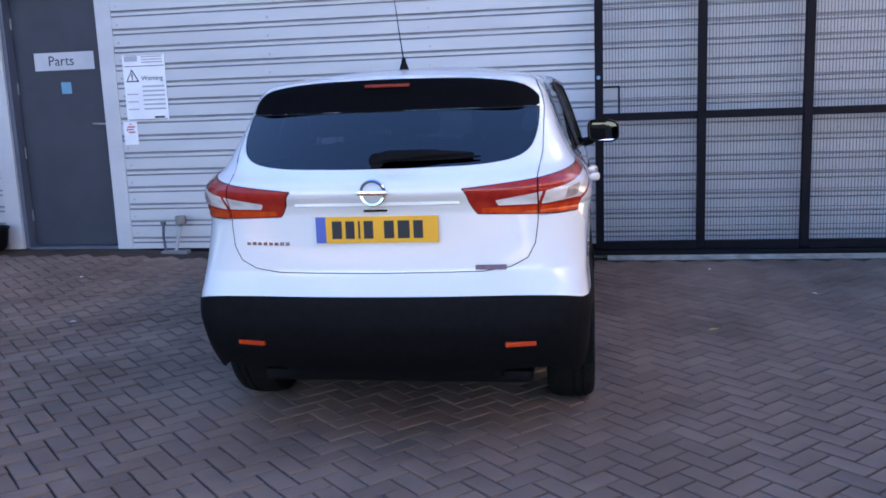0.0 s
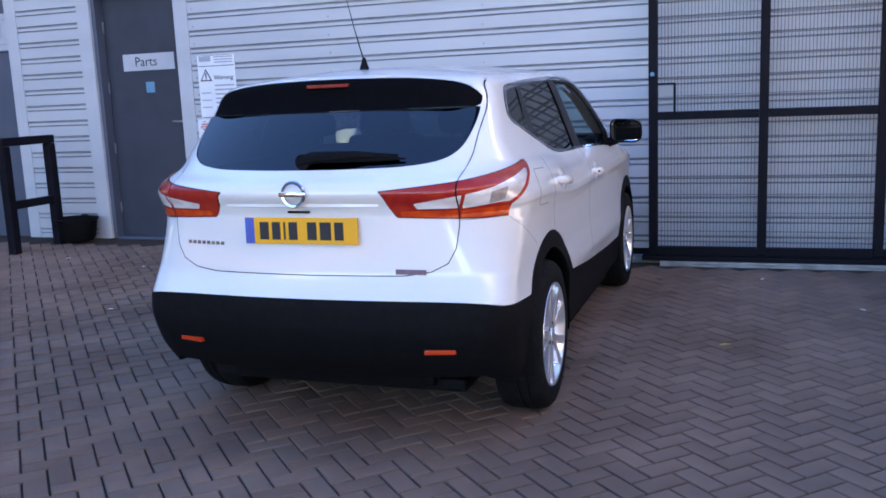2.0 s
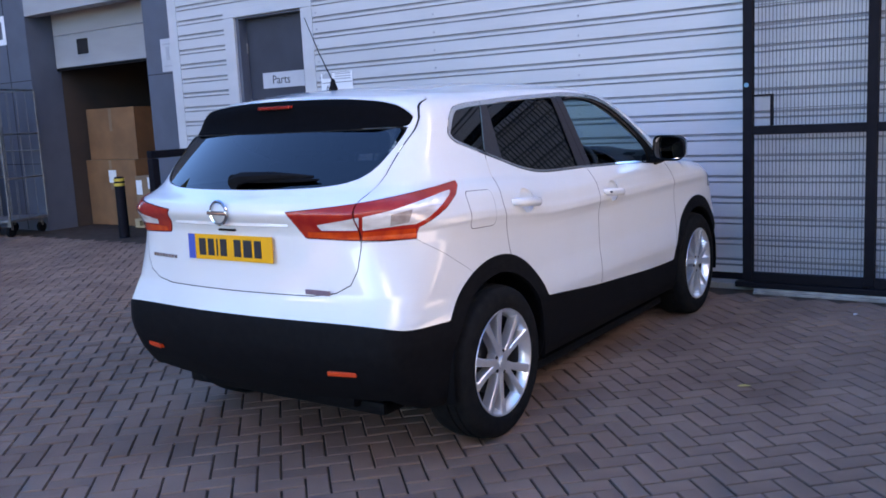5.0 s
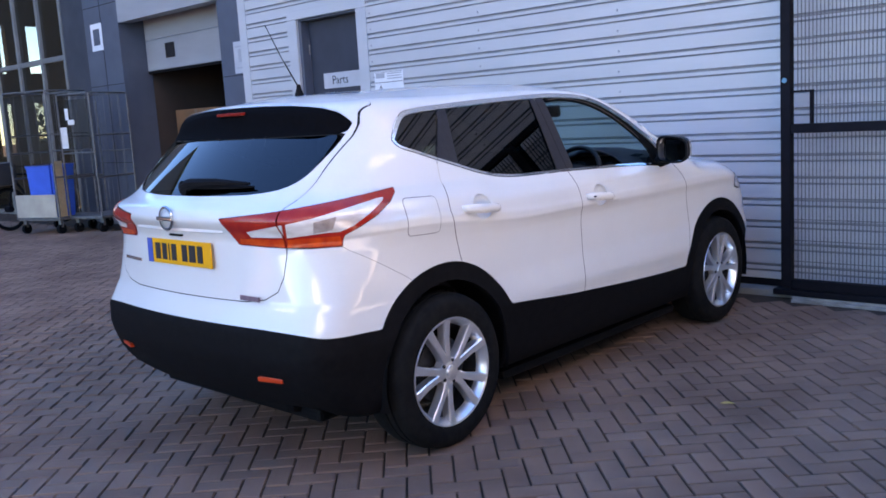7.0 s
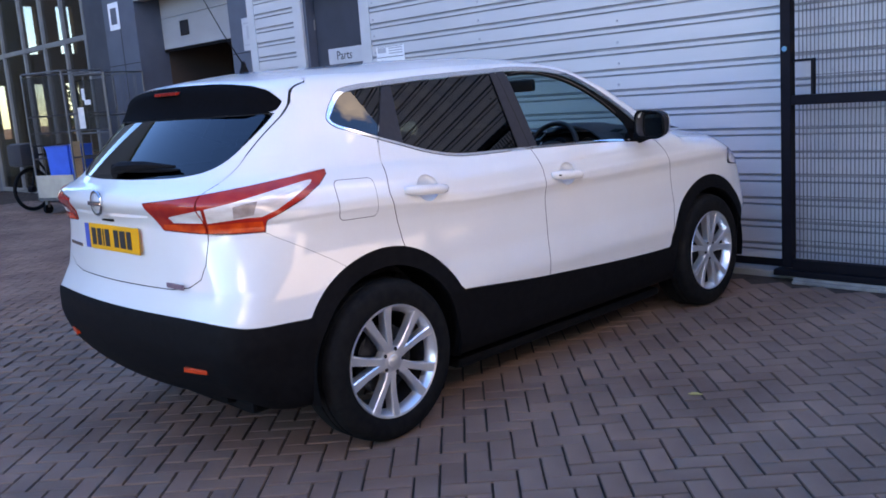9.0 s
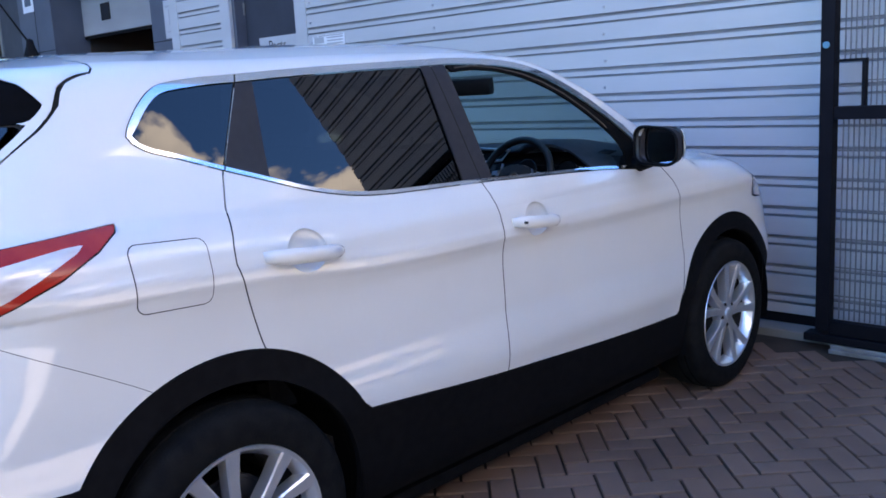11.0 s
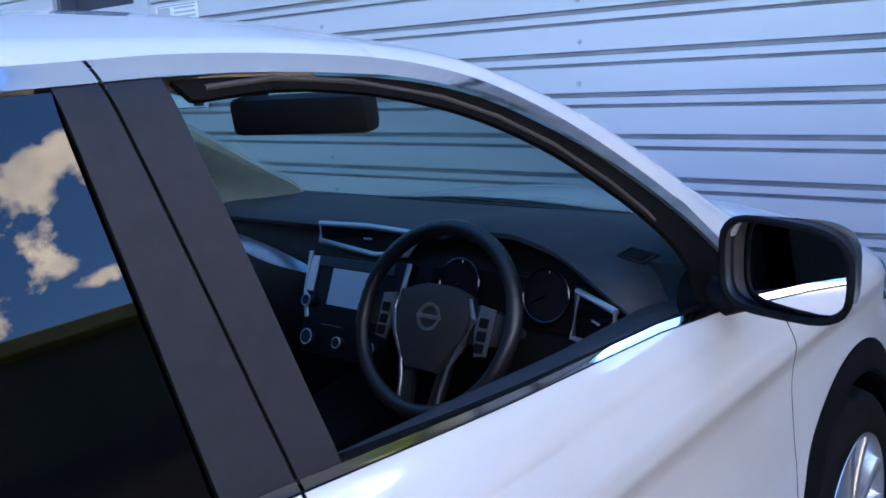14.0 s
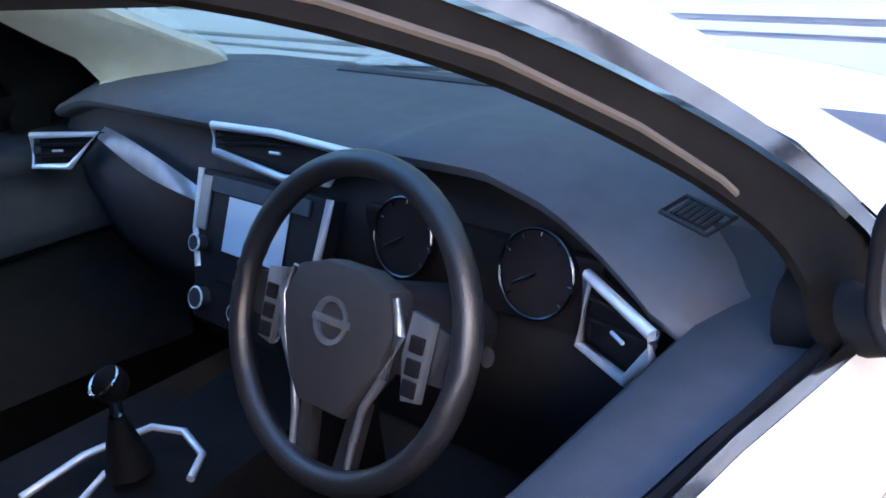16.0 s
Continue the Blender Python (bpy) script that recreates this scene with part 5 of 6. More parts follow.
# silver sweep from the stack to the far vent
bm = fresh()
rows = []
for u in np.linspace(0, 1, 15):
    x = -.53 + .37 * u
    z = 1.116 - .045 * u ** 1.6 - .012 * u
    w = .006 + .030 * math.sin(math.pi * min(1, .15 + .8 * u)) ** 1.2
    y = 1.956 - .035 * u
    rows.append([bm.verts.new((x, y, z)), bm.verts.new((x, y - .012, z - w * .45)), bm.verts.new((x, y - .020, z - w))])
for a, b in zip(rows, rows[1:]):
    for i in range(2):
        bm.faces.new((a[i], a[i + 1], b[i + 1], b[i]))
part("silver_sweep", bm, WHEEL_SILVER, dash, "satin silver dash sweep", smooth=60)
# demister grille on the top
bm = fresh()
DEMIST = 1.150
for k in range(6):
    x = .645 + .009 * k
    rod(bm, (x, 1.985 - .004 * k, DEMIST), (x + .008, 2.010 - .004 * k, DEMIST + .007), .0035, 6)
tube(bm, [(.632, 1.985, DEMIST), (.645, 2.018, DEMIST + .009), (.712, 1.992, DEMIST + .006), (.698, 1.960, DEMIST - .004)], .003, 6, closed=True)
part("demister_grille", bm, DASH_LOW, dash)
bm = fresh()
box(bm, -.30, .45, 2.345, 2.37, 1.150, 1.158, .002)
part("demister_slot", bm, DASH_LOW, dash)

# instruments
for x in (.29, .505):
    bm = fresh()
    m = Matrix.Translation((x, 1.928, 1.07)) @ Matrix.Rotation(radians(-17), 4, "X")
    tube(bm, [m @ Vector((.052 * math.cos(a), 0, .052 * math.sin(a))) for a in np.linspace(0, 2 * math.pi, 33)[:-1]], .0022, 6, closed=True)
    dial = part("dial_ring", bm, DIAL_RING, dash, smooth=50)
    bm = fresh()
    rod(bm, m @ Vector((0, .004, 0)), m @ Vector((0, .014, 0)), .051, 32)
    part("dial_face", bm, PIANO, dial)
    for k in range(9):
        a = radians(-40 + 32.5 * k)
        part("dial_mark", rod(fresh(), m @ Vector((.044 * math.cos(a), .003, .044 * math.sin(a))), m @ Vector((.049 * math.cos(a), .003, .049 * math.sin(a))), .0012, 5), DIAL_RING, dial)
    bm = fresh()
    rod(bm, m @ Vector((0, .001, 0)), m @ Vector((-.032, .001, -.018)), .0018, 6)
    part("needle", bm, DIAL_RING, dial)
part("cluster_panel", box(fresh(), .20, .585, 1.947, 1.965, .99, 1.095, .005), PIANO, dash)

# steering wheel: x across, y up in the rim's plane, z to the driver
WHEEL = Matrix.Translation((.376, 1.745, 1.055)) @ Matrix(((1, 0, 0, 0), (0, .423, -.906, 0), (0, .906, .423, 0), (0, 0, 0, 1)))
steering = part("steering_wheel", tube(fresh(), [WHEEL @ Vector((.180 * math.cos(a), .176 * math.sin(a), .0)) for a in np.linspace(0, 2 * math.pi, 49)[:-1]], .0155, 12, closed=True), LEATHER, car, "black leather steering wheel", smooth="all")
bm = fresh()
prism(bm, [(-.075, .05), (-.092, .01), (-.078, -.035), (-.052, -.075), (-.036, -.1), (.036, -.1), (.052, -.075), (.078, -.035), (.092, .01), (.075, .05), (.03, .064), (-.03, .064)], .035, WHEEL @ Matrix.Translation((0, 0, -.022)), .01)
part("hub_cover", bm, HUB_BLACK, steering, smooth=40)
for s in (1, -1):
    bm = fresh()
    prism(bm, [(s * .088, .036), (s * .168, .022), (s * .17, -.03), (s * .085, -.035)][::s], .018, WHEEL @ Matrix.Translation((0, 0, -.024)), .004)
    part("spoke", bm, LEATHER, steering, smooth=40)
    bm = fresh()
    prism(bm, [(s * .104, .038), (s * .136, .033), (s * .134, -.052), (s * .110, -.056), (s * .1, -.01)][::s], .008, WHEEL @ Matrix.Translation((0, 0, -.004)), .003)
    pad = part("switch_pad", bm, WHEEL_SILVER, steering, "silver switch panel", smooth=40)
    bm = fresh()
    for y in (.006, -.018, -.04):
        box(bm, s * .12 - .010, s * .12 + .010, y - .009, y + .009, .0035, .007, .002, WHEEL)
    part("switch", bm, PIANO, pad)
    bm = fresh()
    prism(bm, [(s * .03, -.09), (s * .052, -.08), (s * .046, -.165), (s * .02, -.168)][::s], .016, WHEEL @ Matrix.Translation((0, 0, -.024)), .003)
    part("spoke", bm, LEATHER, steering, smooth=40)
    bm = fresh()
    pts = [(s * .082, .045, .008), (s * .097, .01, .007), (s * .082, -.04, .004), (s * .058, -.082, 0), (s * .05, -.12, -.004), (s * .046, -.163, -.006)]
    tube(bm, [WHEEL @ Vector(p) for p in pts], [.004, .0065, .006, .005, .005, .004], 8)
    part("spoke_trim", bm, WHEEL_SILVER, steering, smooth=50)
bm = fresh()
lathe(bm, [(.021, .0), (.026, .001), (.027, .005), (.021, .004)], 32, WHEEL @ Matrix.Translation((0, .0, .013)) @ Matrix.Rotation(radians(-90), 4, "Y"), closed=True)
box(bm, -.028, .028, -.004, .004, .012, .019, .001, WHEEL)
part("wheel_badge", bm, WHEEL_SILVER, steering, "chrome ring badge", smooth=40)
bm = fresh()
rod(bm, WHEEL @ Vector((0, 0, -.02)), WHEEL @ Vector((0, 0, -.22)), .05, 20)
part("column", bm, DASH_LOW, steering)
for s in (1, -1):
    bm = fresh()
    tube(bm, [WHEEL @ Vector(p) for p in ((s * .04, -.01, -.07), (s * .11, -.005, -.062), (s * .165, .005, -.055))], [.010, .008, .011], 8)
    part("stalk", bm, DASH_LOW, steering, smooth=50)

# console and gear lever
bm = fresh()
rows = []
for y in np.linspace(.75, 1.98, 16):
    z = .74 + .05 * max(0, (y - 1.55) / .4) ** 2
    rows.append([bm.verts.new((x, y, zz)) for x, zz in ((-.13, .42), (-.128, z - .03), (-.11, z), (.11, z), (.128, z - .03), (.13, .42))])
for a, b in zip(rows, rows[1:]):
    for i in range(5):
        bm.faces.new((a[i], b[i], b[i + 1], a[i + 1]))
console = part("console", bm, BLACK_PLASTIC, car, "black centre console", smooth=40)
bm = fresh()
tube(bm, [(-.085, 1.50, .755), (-.095, 1.60, .762), (-.06, 1.695, .772), (.0, 1.715, .776), (.07, 1.70, .774), (.10, 1.66, .77)], .006, 8)
tube(bm, [(-.03, 1.60, .76), (-.005, 1.55, .756), (.02, 1.47, .752)], .005, 8)
part("console_trim", bm, CABIN_SILVER, console, "satin silver console trim", smooth=50)
bm = fresh()
lathe(bm, [(.036, 0), (.028, .03), (.018, .07), (.011, .09)], 16, Matrix.Translation((-.015, 1.63, .755)) @ Matrix.Rotation(radians(-90), 4, "Y"))
gear = part("gear_lever", bm, BLACK_PLASTIC, console, "black gear lever with chrome trim", smooth=50)
bm = fresh()
bmesh.ops.create_uvsphere(bm, u_segments=16, v_segments=10, radius=.022, matrix=Matrix.Translation((-.012, 1.635, .895)) @ Matrix.Diagonal((1, 1.1, 1.25, 1)))
part("gear_knob", bm, BLACK_PLASTIC, gear, smooth="all")
part("gear_ring", tube(fresh(), [(-.012 + .022 * math.cos(a), 1.625 + .02 * math.sin(a), .905 + .012 * math.sin(a)) for a in np.linspace(0, 2 * math.pi, 17)[:-1]], .003, 6, closed=True), CHROME, gear)
bm = fresh()
rod(bm, (-.015, 1.63, .83), (-.013, 1.634, .88), .009, 10)
part("gear_stem", bm, CHROME, gear)


part("cabin_floor", box(fresh(), -.74, .74, .2, 2.35, .40, .44), CLOTH, car)

# seats
def seat(x, y, wide, name="front_seat"):
    s = thing(name, "", "")
    for k in ("label", "category"):
        if k in s:
            del s[k]
    lean = Matrix.Translation((x, y, .64)) @ Matrix.Rotation(radians(-14), 4, "X")
    part("cushion", box(fresh(), x - wide, x + wide, y, y + .52, .52, .68, .05), CLOTH, s, smooth=50)
    part("backrest", box(fresh(), -wide, wide, -.07, .07, 0, .62, .06, lean), CLOTH, s, smooth=50)
    heads = (0,) if wide < .4 else (-.42, 0, .42)
    for h in heads:
        part("headrest", box(fresh(), h - .13, h + .13, -.055, .055, .66, .86 if wide < .4 else .78, .045, lean), CLOTH, s, smooth=50)
        for d in (-.06, .06):
            part("headrest_stem", rod(fresh(), lean @ Vector((h + d, 0, .58)), lean @ Vector((h + d, 0, .70)), .006, 8), CHROME, s)
    s.parent = car
    return s


seat(.37, .95, .25)
seat(-.37, .95, .25)
seat(0, .02, .64, "rear_seat")
part("parcel_shelf", box(fresh(), -.58, .58, -.56, -.1, 1.03, 1.045, .004), DASH_LOW, car)
# pale trim of the passenger's windscreen pillar, from the dash up to the roof
bm = fresh()
rows = []
for y0, z0, y1, z1 in ((2.045, 1.150, 2.30, 1.165), (2.062, 1.166, 2.262, 1.196), (2.018, 1.225, 2.19, 1.232), (1.96, 1.265, 2.09, 1.290), (1.88, 1.325, 2.0, 1.345), (1.77, 1.392, 1.90, 1.400), (1.60, 1.462, 1.72, 1.475)):
    lean = .02 * (z0 - 1.15) / .3
    rows.append([bm.verts.new(p) for p in ((-.705 + 3 * lean, y0 - .012, z0), (-.682 + 3 * lean, y0 + .008, z0 + .004), (-.655 + 3 * lean, (y0 * 2 + y1) / 3, (z0 * 2 + z1) / 3), (-.625 + 2 * lean, (y0 + y1 * 2) / 3, (z0 + z1 * 2) / 3), (-.608 + lean, y1, z1), (-.640 + lean, y1 + .02, z1 + .012))])
for a, b in zip(rows, rows[1:]):
    for i in range(5):
        bm.faces.new((a[i], a[i + 1], b[i + 1], b[i]))
part("pillar_lining", bm, HEADLINER, car, "pale grey windscreen pillar trim", smooth=60)
# inner mirror
bm = fresh()
box(bm, -.145, .145, -.03, .02, -.034, .036, .016, pose(.22, 1.61, 1.447, 8, 0, 14))
rvm = part("inner_mirror", bm, DASH_LOW, car, "black inner mirror", smooth=40)
bm = fresh()
tube(bm, [(.13, 1.625, 1.45), (.06, 1.64, 1.48), (0.03, 1.62, 1.535)], .014, 8)
box(bm, -.05, .10, 1.52, 1.66, 1.49, 1.525, .01)
part("mirror_stalk", bm, DASH_LOW, rvm, smooth=40)
for s in (1, -1):
    part("sun_visor", box(fresh(), s * .37 - .2, s * .37 + .2, 1.15, 1.33, 1.505, 1.525, .008), HEADLINER, car)

# door cards and belt strips
DOOR_CARD = material("soft slate door trim", (0.050, 0.056, 0.069), 0.7, second=(0.042, 0.047, 0.058), scale=25, bump=0.15, bump_scale=500, specular=.3)
for sign in (1, -1):
    owner = next(o for o in car.children if o.name.startswith("front_door") and sum(v.co.x for v in o.data.vertices) * sign > 0)
    bm, panel = fresh(), fresh()
    rows, lower = [], []
    for y in np.linspace(1.06, 2.12, 22):
        belt = np.interp(y, [1.03, 2.03], [1.133, 1.088])
        out = abs(on_skin(sign, y, belt - .012))
        inn = np.interp(y, [1.06, 1.6, 1.9, 2.12], [.735, .725, .70, .665])
        rows.append([bm.verts.new((sign * x, y, z)) for x, z in ((out - .012, belt - .03), (out - .016, belt - .008), (out - .030, belt - .004), (inn + .02, belt - .014), (inn, belt - .035), (inn - .002, belt - .07))])
        lower.append([panel.verts.new((sign * x, y, z)) for x, z in ((inn - .002, belt - .071), (inn - .004, .98), (inn - .05, .93), (inn - .05, .89), (inn + .01, .86), (inn + .02, .55))])
    for a, b in [*zip(rows, rows[1:]), *zip(lower, lower[1:])]:
        made = bm if a in rows else panel
        for i in range(len(a) - 1):
            made.faces.new((a[i], b[i], b[i + 1], a[i + 1]))
    card = part("door_card", bm, DOOR_CARD if sign > 0 else DASH_LOW, owner, "blue grey door card" if sign > 0 else "black door card", smooth=50)
    part("lower_panel", panel, DASH_LOW, card, "black lower door panel", smooth=50)
    bm = fresh()
    pts = []
    for y in np.linspace(1.06, 1.98, 16):
        belt = np.interp(y, [1.03, 2.03], [1.133, 1.088]) + .012
        pts.append((on_skin(sign, y, belt) - sign * .014, y, belt))
    tube(bm, pts, .007, 6)
    part("belt_seal", bm, BLACK_PLASTIC, owner, smooth=50)

# seal round the open window
bm = fresh()
path = [(1.075, 1.512), (1.153, 1.517), (1.25, 1.508), (1.383, 1.481), (1.478, 1.450), (1.583, 1.403), (1.695, 1.336), (1.775, 1.278), (1.79, 1.263)]
tube(bm, [(on_skin(1, y, z) - .005, y, z) for y, z in path], .0035, 6)
part("window_seal", bm, material("brown rubber seal", (0.06, 0.05, 0.045), 0.7, second=(0.05, 0.042, 0.038), scale=30), next(o for o in car.children if o.name.startswith("front_door") and sum(v.co.x for v in o.data.vertices) > 0), "brown rubber seal", smooth=50)


# ---------------------------------------------------------------- the yard's things
CARDBOARD = material("brown cardboard", (0.24, 0.105, 0.045), 0.85, second=(0.18, 0.078, 0.034), scale=3, bump=0.1, bump_scale=120)
PALE_CARD = material("dusty cardboard", (0.25, 0.145, 0.085), 0.85, second=(0.19, 0.11, 0.066), scale=3, bump=0.1, bump_scale=120)
PALLET_WOOD = material("rough pale pallet wood", (0.46, 0.33, 0.19), 0.8, second=(0.36, 0.25, 0.14), scale=4, stretch=(1, 8, 8), bump=0.2, bump_scale=60)
YELLOW = material("yellow band", (0.65, 0.45, 0.05), 0.5, second=(0.55, 0.38, 0.05), scale=12)
BLUE_BIN = material("bright blue plastic", (0.01, 0.13, 0.62), 0.4, second=(0.01, 0.11, 0.55), scale=6)
CREAM = material("cream board", (0.42, 0.38, 0.31), 0.7, second=(0.34, 0.30, 0.25), scale=4, bump=0.1, bump_scale=60)
FILM = glass("hazy plastic film", (0.62, 0.64, 0.66), 0.05, 0.25)
ZINC = material("dull galvanised steel tube", (0.16, 0.163, 0.166), 0.5, 0.5, second=(0.11, 0.112, 0.115), scale=14)
WHITE_PAPER = material("white label paper", (0.7, 0.7, 0.7), 0.8, second=(0.62, 0.62, 0.63), scale=14)


def hoop_barrier():
    ob = thing("hoop_barrier", "black painted steel hoop barrier set in the paving", "barrier", pose(-5.08, 2.76, lie(-5.08)))
    for y in (0, .60):
        part("post", box(fresh(), -.045, .045, y - .045, y + .045, -.05, 1.045, .012), GATE_PAINT, ob)
    part("top_rail", box(fresh(), -.043, .043, -.045, .645, 1.047, 1.13, .012), GATE_PAINT, ob)
    part("middle_rail", box(fresh(), -.035, .035, .046, .554, .43, .51, .01), GATE_PAINT, ob)


hoop_barrier()
bollard = thing("bollard", "slim dark bollard with yellow bands beside the loading bay", "bollard", pose(-7.02, 3.69, lie(-7)))
bm = fresh()
lathe(bm, [(.0, .78), (.05, .775), (.062, .755), (.064, .70), (.066, .0), (.085, -.01)], 24, Matrix.Rotation(radians(-90), 4, "Y"))
part("body", bm, GATE_PAINT, bollard, smooth=40)
for z in (.66, .72):
    bm = fresh()
    lathe(bm, [(.0655, z), (.0668, z + .002), (.0668, z + .033), (.0655, z + .035)], 24, Matrix.Rotation(radians(-90), 4, "Y"))
    part("band", bm, YELLOW, bollard, "yellow reflective band")

tub = thing("rubber_tub", "black rubber tub standing by the wall", "tub", pose(-4.95, 3.48, lie(-5)))
bm = fresh()
lathe(bm, [(.0, .02), (.17, .02), (.20, .05), (.235, .23), (.25, .24), (.25, .255), (.225, .25), (.19, .06), (.0, .05)], 28, Matrix.Rotation(radians(-90), 4, "Y") @ Matrix.Diagonal((1, .8, 1, 1)))
part("shell", bm, BLACK_PLASTIC, tub, smooth=40)
for s in (1, -1):
    part("grip", tube(fresh(), [(s * .05 - .09, -.19 * s, .23), (s * .05 - .05, -.235 * s, .25), (s * .05 + .0, -.235 * s, .25), (s * .05 + .04, -.19 * s, .23)], .012, 8), BLACK_PLASTIC, tub, smooth=50)

pipe = thing("standpipe", "small grey capped standpipe and bent rod at the wall's foot", "pipe", pose(-3.03, 3.60, .07))
part("base", box(fresh(), -.13, .13, -.05, .05, -.06, .02, .01), CONCRETE, pipe)
part("rod", tube(fresh(), [(-.1, 0, .0), (-.115, 0, .15), (-.105, 0, .27)], .013, 8), SLATE, pipe, smooth=50)
part("rod_cap", box(fresh(), -.125, -.085, -.02, .02, .27, .30, .006), SLATE, pipe)
part("stem", tube(fresh(), [(.0, 0, .0), (.03, 0, .12), (.075, -.01, .27)], .016, 8), PALE_PRINT, pipe, smooth=50)
bm = fresh()
lathe(bm, [(.0, .05), (.045, .045), (.055, .02), (.05, -.03), (.02, -.05)], 20, Matrix.Translation((.085, -.02, .31)) @ Matrix.Rotation(radians(-90), 4, "Y"))
part("cap", bm, CONCRETE, pipe, smooth=50)


# boxes in the bay
def carton(x, y, z, w, d, h, mat, label, turn=0.0, group="cartons in the bay"):
    ob = thing("cardboard_box", label, "box", pose(x, y, z, 0, 0, turn), group)
    part("carton", box(fresh(), -w / 2, w / 2, -d / 2, d / 2, 0, h, .006), mat, ob)
    part("tape", box(fresh(), -.03, .03, -d / 2 - .003, -d / 2 - .001, h * .55, h - .006), PALE_CARD, ob)
    return ob


gz = lie(-9)
c = carton(-8.40, 5.00, gz, 1.15, .9, .95, CARDBOARD, "large brown cardboard carton on the bay floor")
part("label", box(fresh(), -.05, .12, -.456, -.452, .62, .80), WHITE_PAPER, c, "torn white label")
carton(-8.42, 5.02, gz + .951, 1.02, .8, .74, CARDBOARD, "brown cardboard carton stacked on a larger one", 4)
carton(-8.2, 5.9, gz + .001, .35, .6, 1.5, PALE_CARD, "tall pale carton behind the stack", 3)
pallet = thing("pallet", "pale wooden pallet under a carton in the bay", "pallet", pose(-7.42, 4.80, gz, 0, 0, 5))
for k in range(5):
    part("board", box(fresh(), -.38, .38, -.36 + .155 * k, -.26 + .155 * k, .10, .122, .003), PALLET_WOOD, pallet)
for x in (-.33, 0, .33):
    part("bearer", box(fresh(), x - .045, x + .045, -.36, .36, .022, .099, .003), PALLET_WOOD, pallet)
for y in (-.31, 0, .31):
    part("bottom_board", box(fresh(), -.38, .38, y - .05, y + .05, .0, .0215, .003), PALLET_WOOD, pallet)
c = carton(-7.42, 4.80, gz + .123, .70, .62, .60, PALE_CARD, "dusty carton with torn labels standing on a pallet", 5)
for x0, x1, z0, z1 in ((-.33, -.22, .34, .54), (-.1, .06, .42, .58), (.2, .29, .28, .55)):
    part("label", box(fresh(), x0, x1, -.316, -.312, z0, z1), WHITE_PAPER, c, "torn white label")
shelf = thing("store_shelf", "dark steel storage shelving in the dim store", "shelving", pose(-7.0, 8.2, .1))
for x in (-.5, .5):
    for y in (-.3, .3):
        part("upright", box(fresh(), x - .03, x + .03, y - .03, y + .03, 0, 3.2), GATE_PAINT, shelf)
for z in (.4, 1.2, 2.0, 2.8):
    part("deck", box(fresh(), -.469, .469, -.269, .269, z, z + .05), SLATE, shelf)


# roll cages before the pillar
def roll_cage(m, label, w=.85, d=.72, h=2.05):
    ob = thing("roll_cage", label, "roll cage", m, "roll cages")
    part("base", box(fresh(), -w / 2, w / 2, -d / 2, d / 2, .20, .24, .01), ZINC, ob)
    for x in (-w / 2 + .07, w / 2 - .07):
        for y in (-d / 2 + .07, d / 2 - .07):
            bm = fresh()
            rod(bm, (x - .025, y, .075), (x + .025, y, .075), .07, 16)
            castor = part("castor", bm, BLACK_PLASTIC, ob)
            part("fork", box(fresh(), x - .03, x + .03, y - .02, y + .02, .10, .199), ZINC, castor)
    for y in (-d / 2, d / 2):
        for x in (-w / 2, w / 2):
            part("upright", tube(fresh(), [(x, y, .22), (x, y, h)], .016, 8), ZINC, ob, smooth=50)
        for z in (h, h * .58):
            part("rail", tube(fresh(), [(-w / 2 + .017, y, z), (w / 2 - .017, y, z)], .013, 8), ZINC, ob, smooth=50)
    for x in (-w / 2, w / 2):
        for z in (h, h * .7, h * .4):
            part("rail", tube(fresh(), [(x, -d / 2 + .017, z), (x, d / 2 - .017, z)], .013, 8), ZINC, ob, smooth=50)
        for k in range(1, 4):
            y = -d / 2 + d * k / 4
            part("bar", tube(fresh(), [(x, y, .245), (x, y, h - .014)], .0035, 6), ZINC, ob)
    for k in range(1, 4):
        x = -w / 2 + w * k / 4
        part("bar", tube(fresh(), [(x, d / 2, .245), (x, d / 2, h - .014)], .0035, 6), ZINC, ob)
    return ob


CAGE = pose(-9.72, 2.95, lie(-9.7), 0, 0, 18)
cage = roll_cage(CAGE, "tall galvanised roll cage with a blue bin and cream panel")
part("front_panel", box(fresh(), -.40, .40, -.385, -.37, .25, .58, .004), CREAM, cage, "cream board at the cage's foot")
part("film", box(fresh(), -.40, .40, -.382, -.379, 1.0, 2.0), FILM, cage, "hazy plastic film")
side_board = part("side_board", box(fresh(), .405, .415, -.35, -.20, .25, 1.05), PALLET_WOOD, cage, "brown board")
blue = thing("blue_bin", "bright blue plastic bin inside the roll cage", "bin", CAGE @ pose(.05, -.10, .2405))
bm = fresh()
rows = []
for z, w in ((0, .22), (.02, .23), (.70, .26), (.74, .275), (.76, .275)):
    rows.append([bm.verts.new((sx * w, sy * w * .85, z)) for sx, sy in ((-1, -1), (1, -1), (1, 1), (-1, 1))])
for a, b in zip(rows, rows[1:]):
    for i in range(4):
        bm.faces.new((a[i], a[(i + 1) % 4], b[(i + 1) % 4], b[i]))
bm.faces.new(rows[0][::-1])
bm.faces.new(rows[-1])
bmesh.ops.bevel(bm, geom=[e for e in bm.edges if abs(e.verts[0].co.z - e.verts[1].co.z) > .01], offset=.03, segments=2, affect="EDGES")
part("shell", bm, BLUE_BIN, blue, smooth=40)
cage_b = roll_cage(pose(-9.08, 3.36, lie(-9), 0, 0, 18), "galvanised roll cage with scraps of plastic wrap", .62, .72, 1.98)
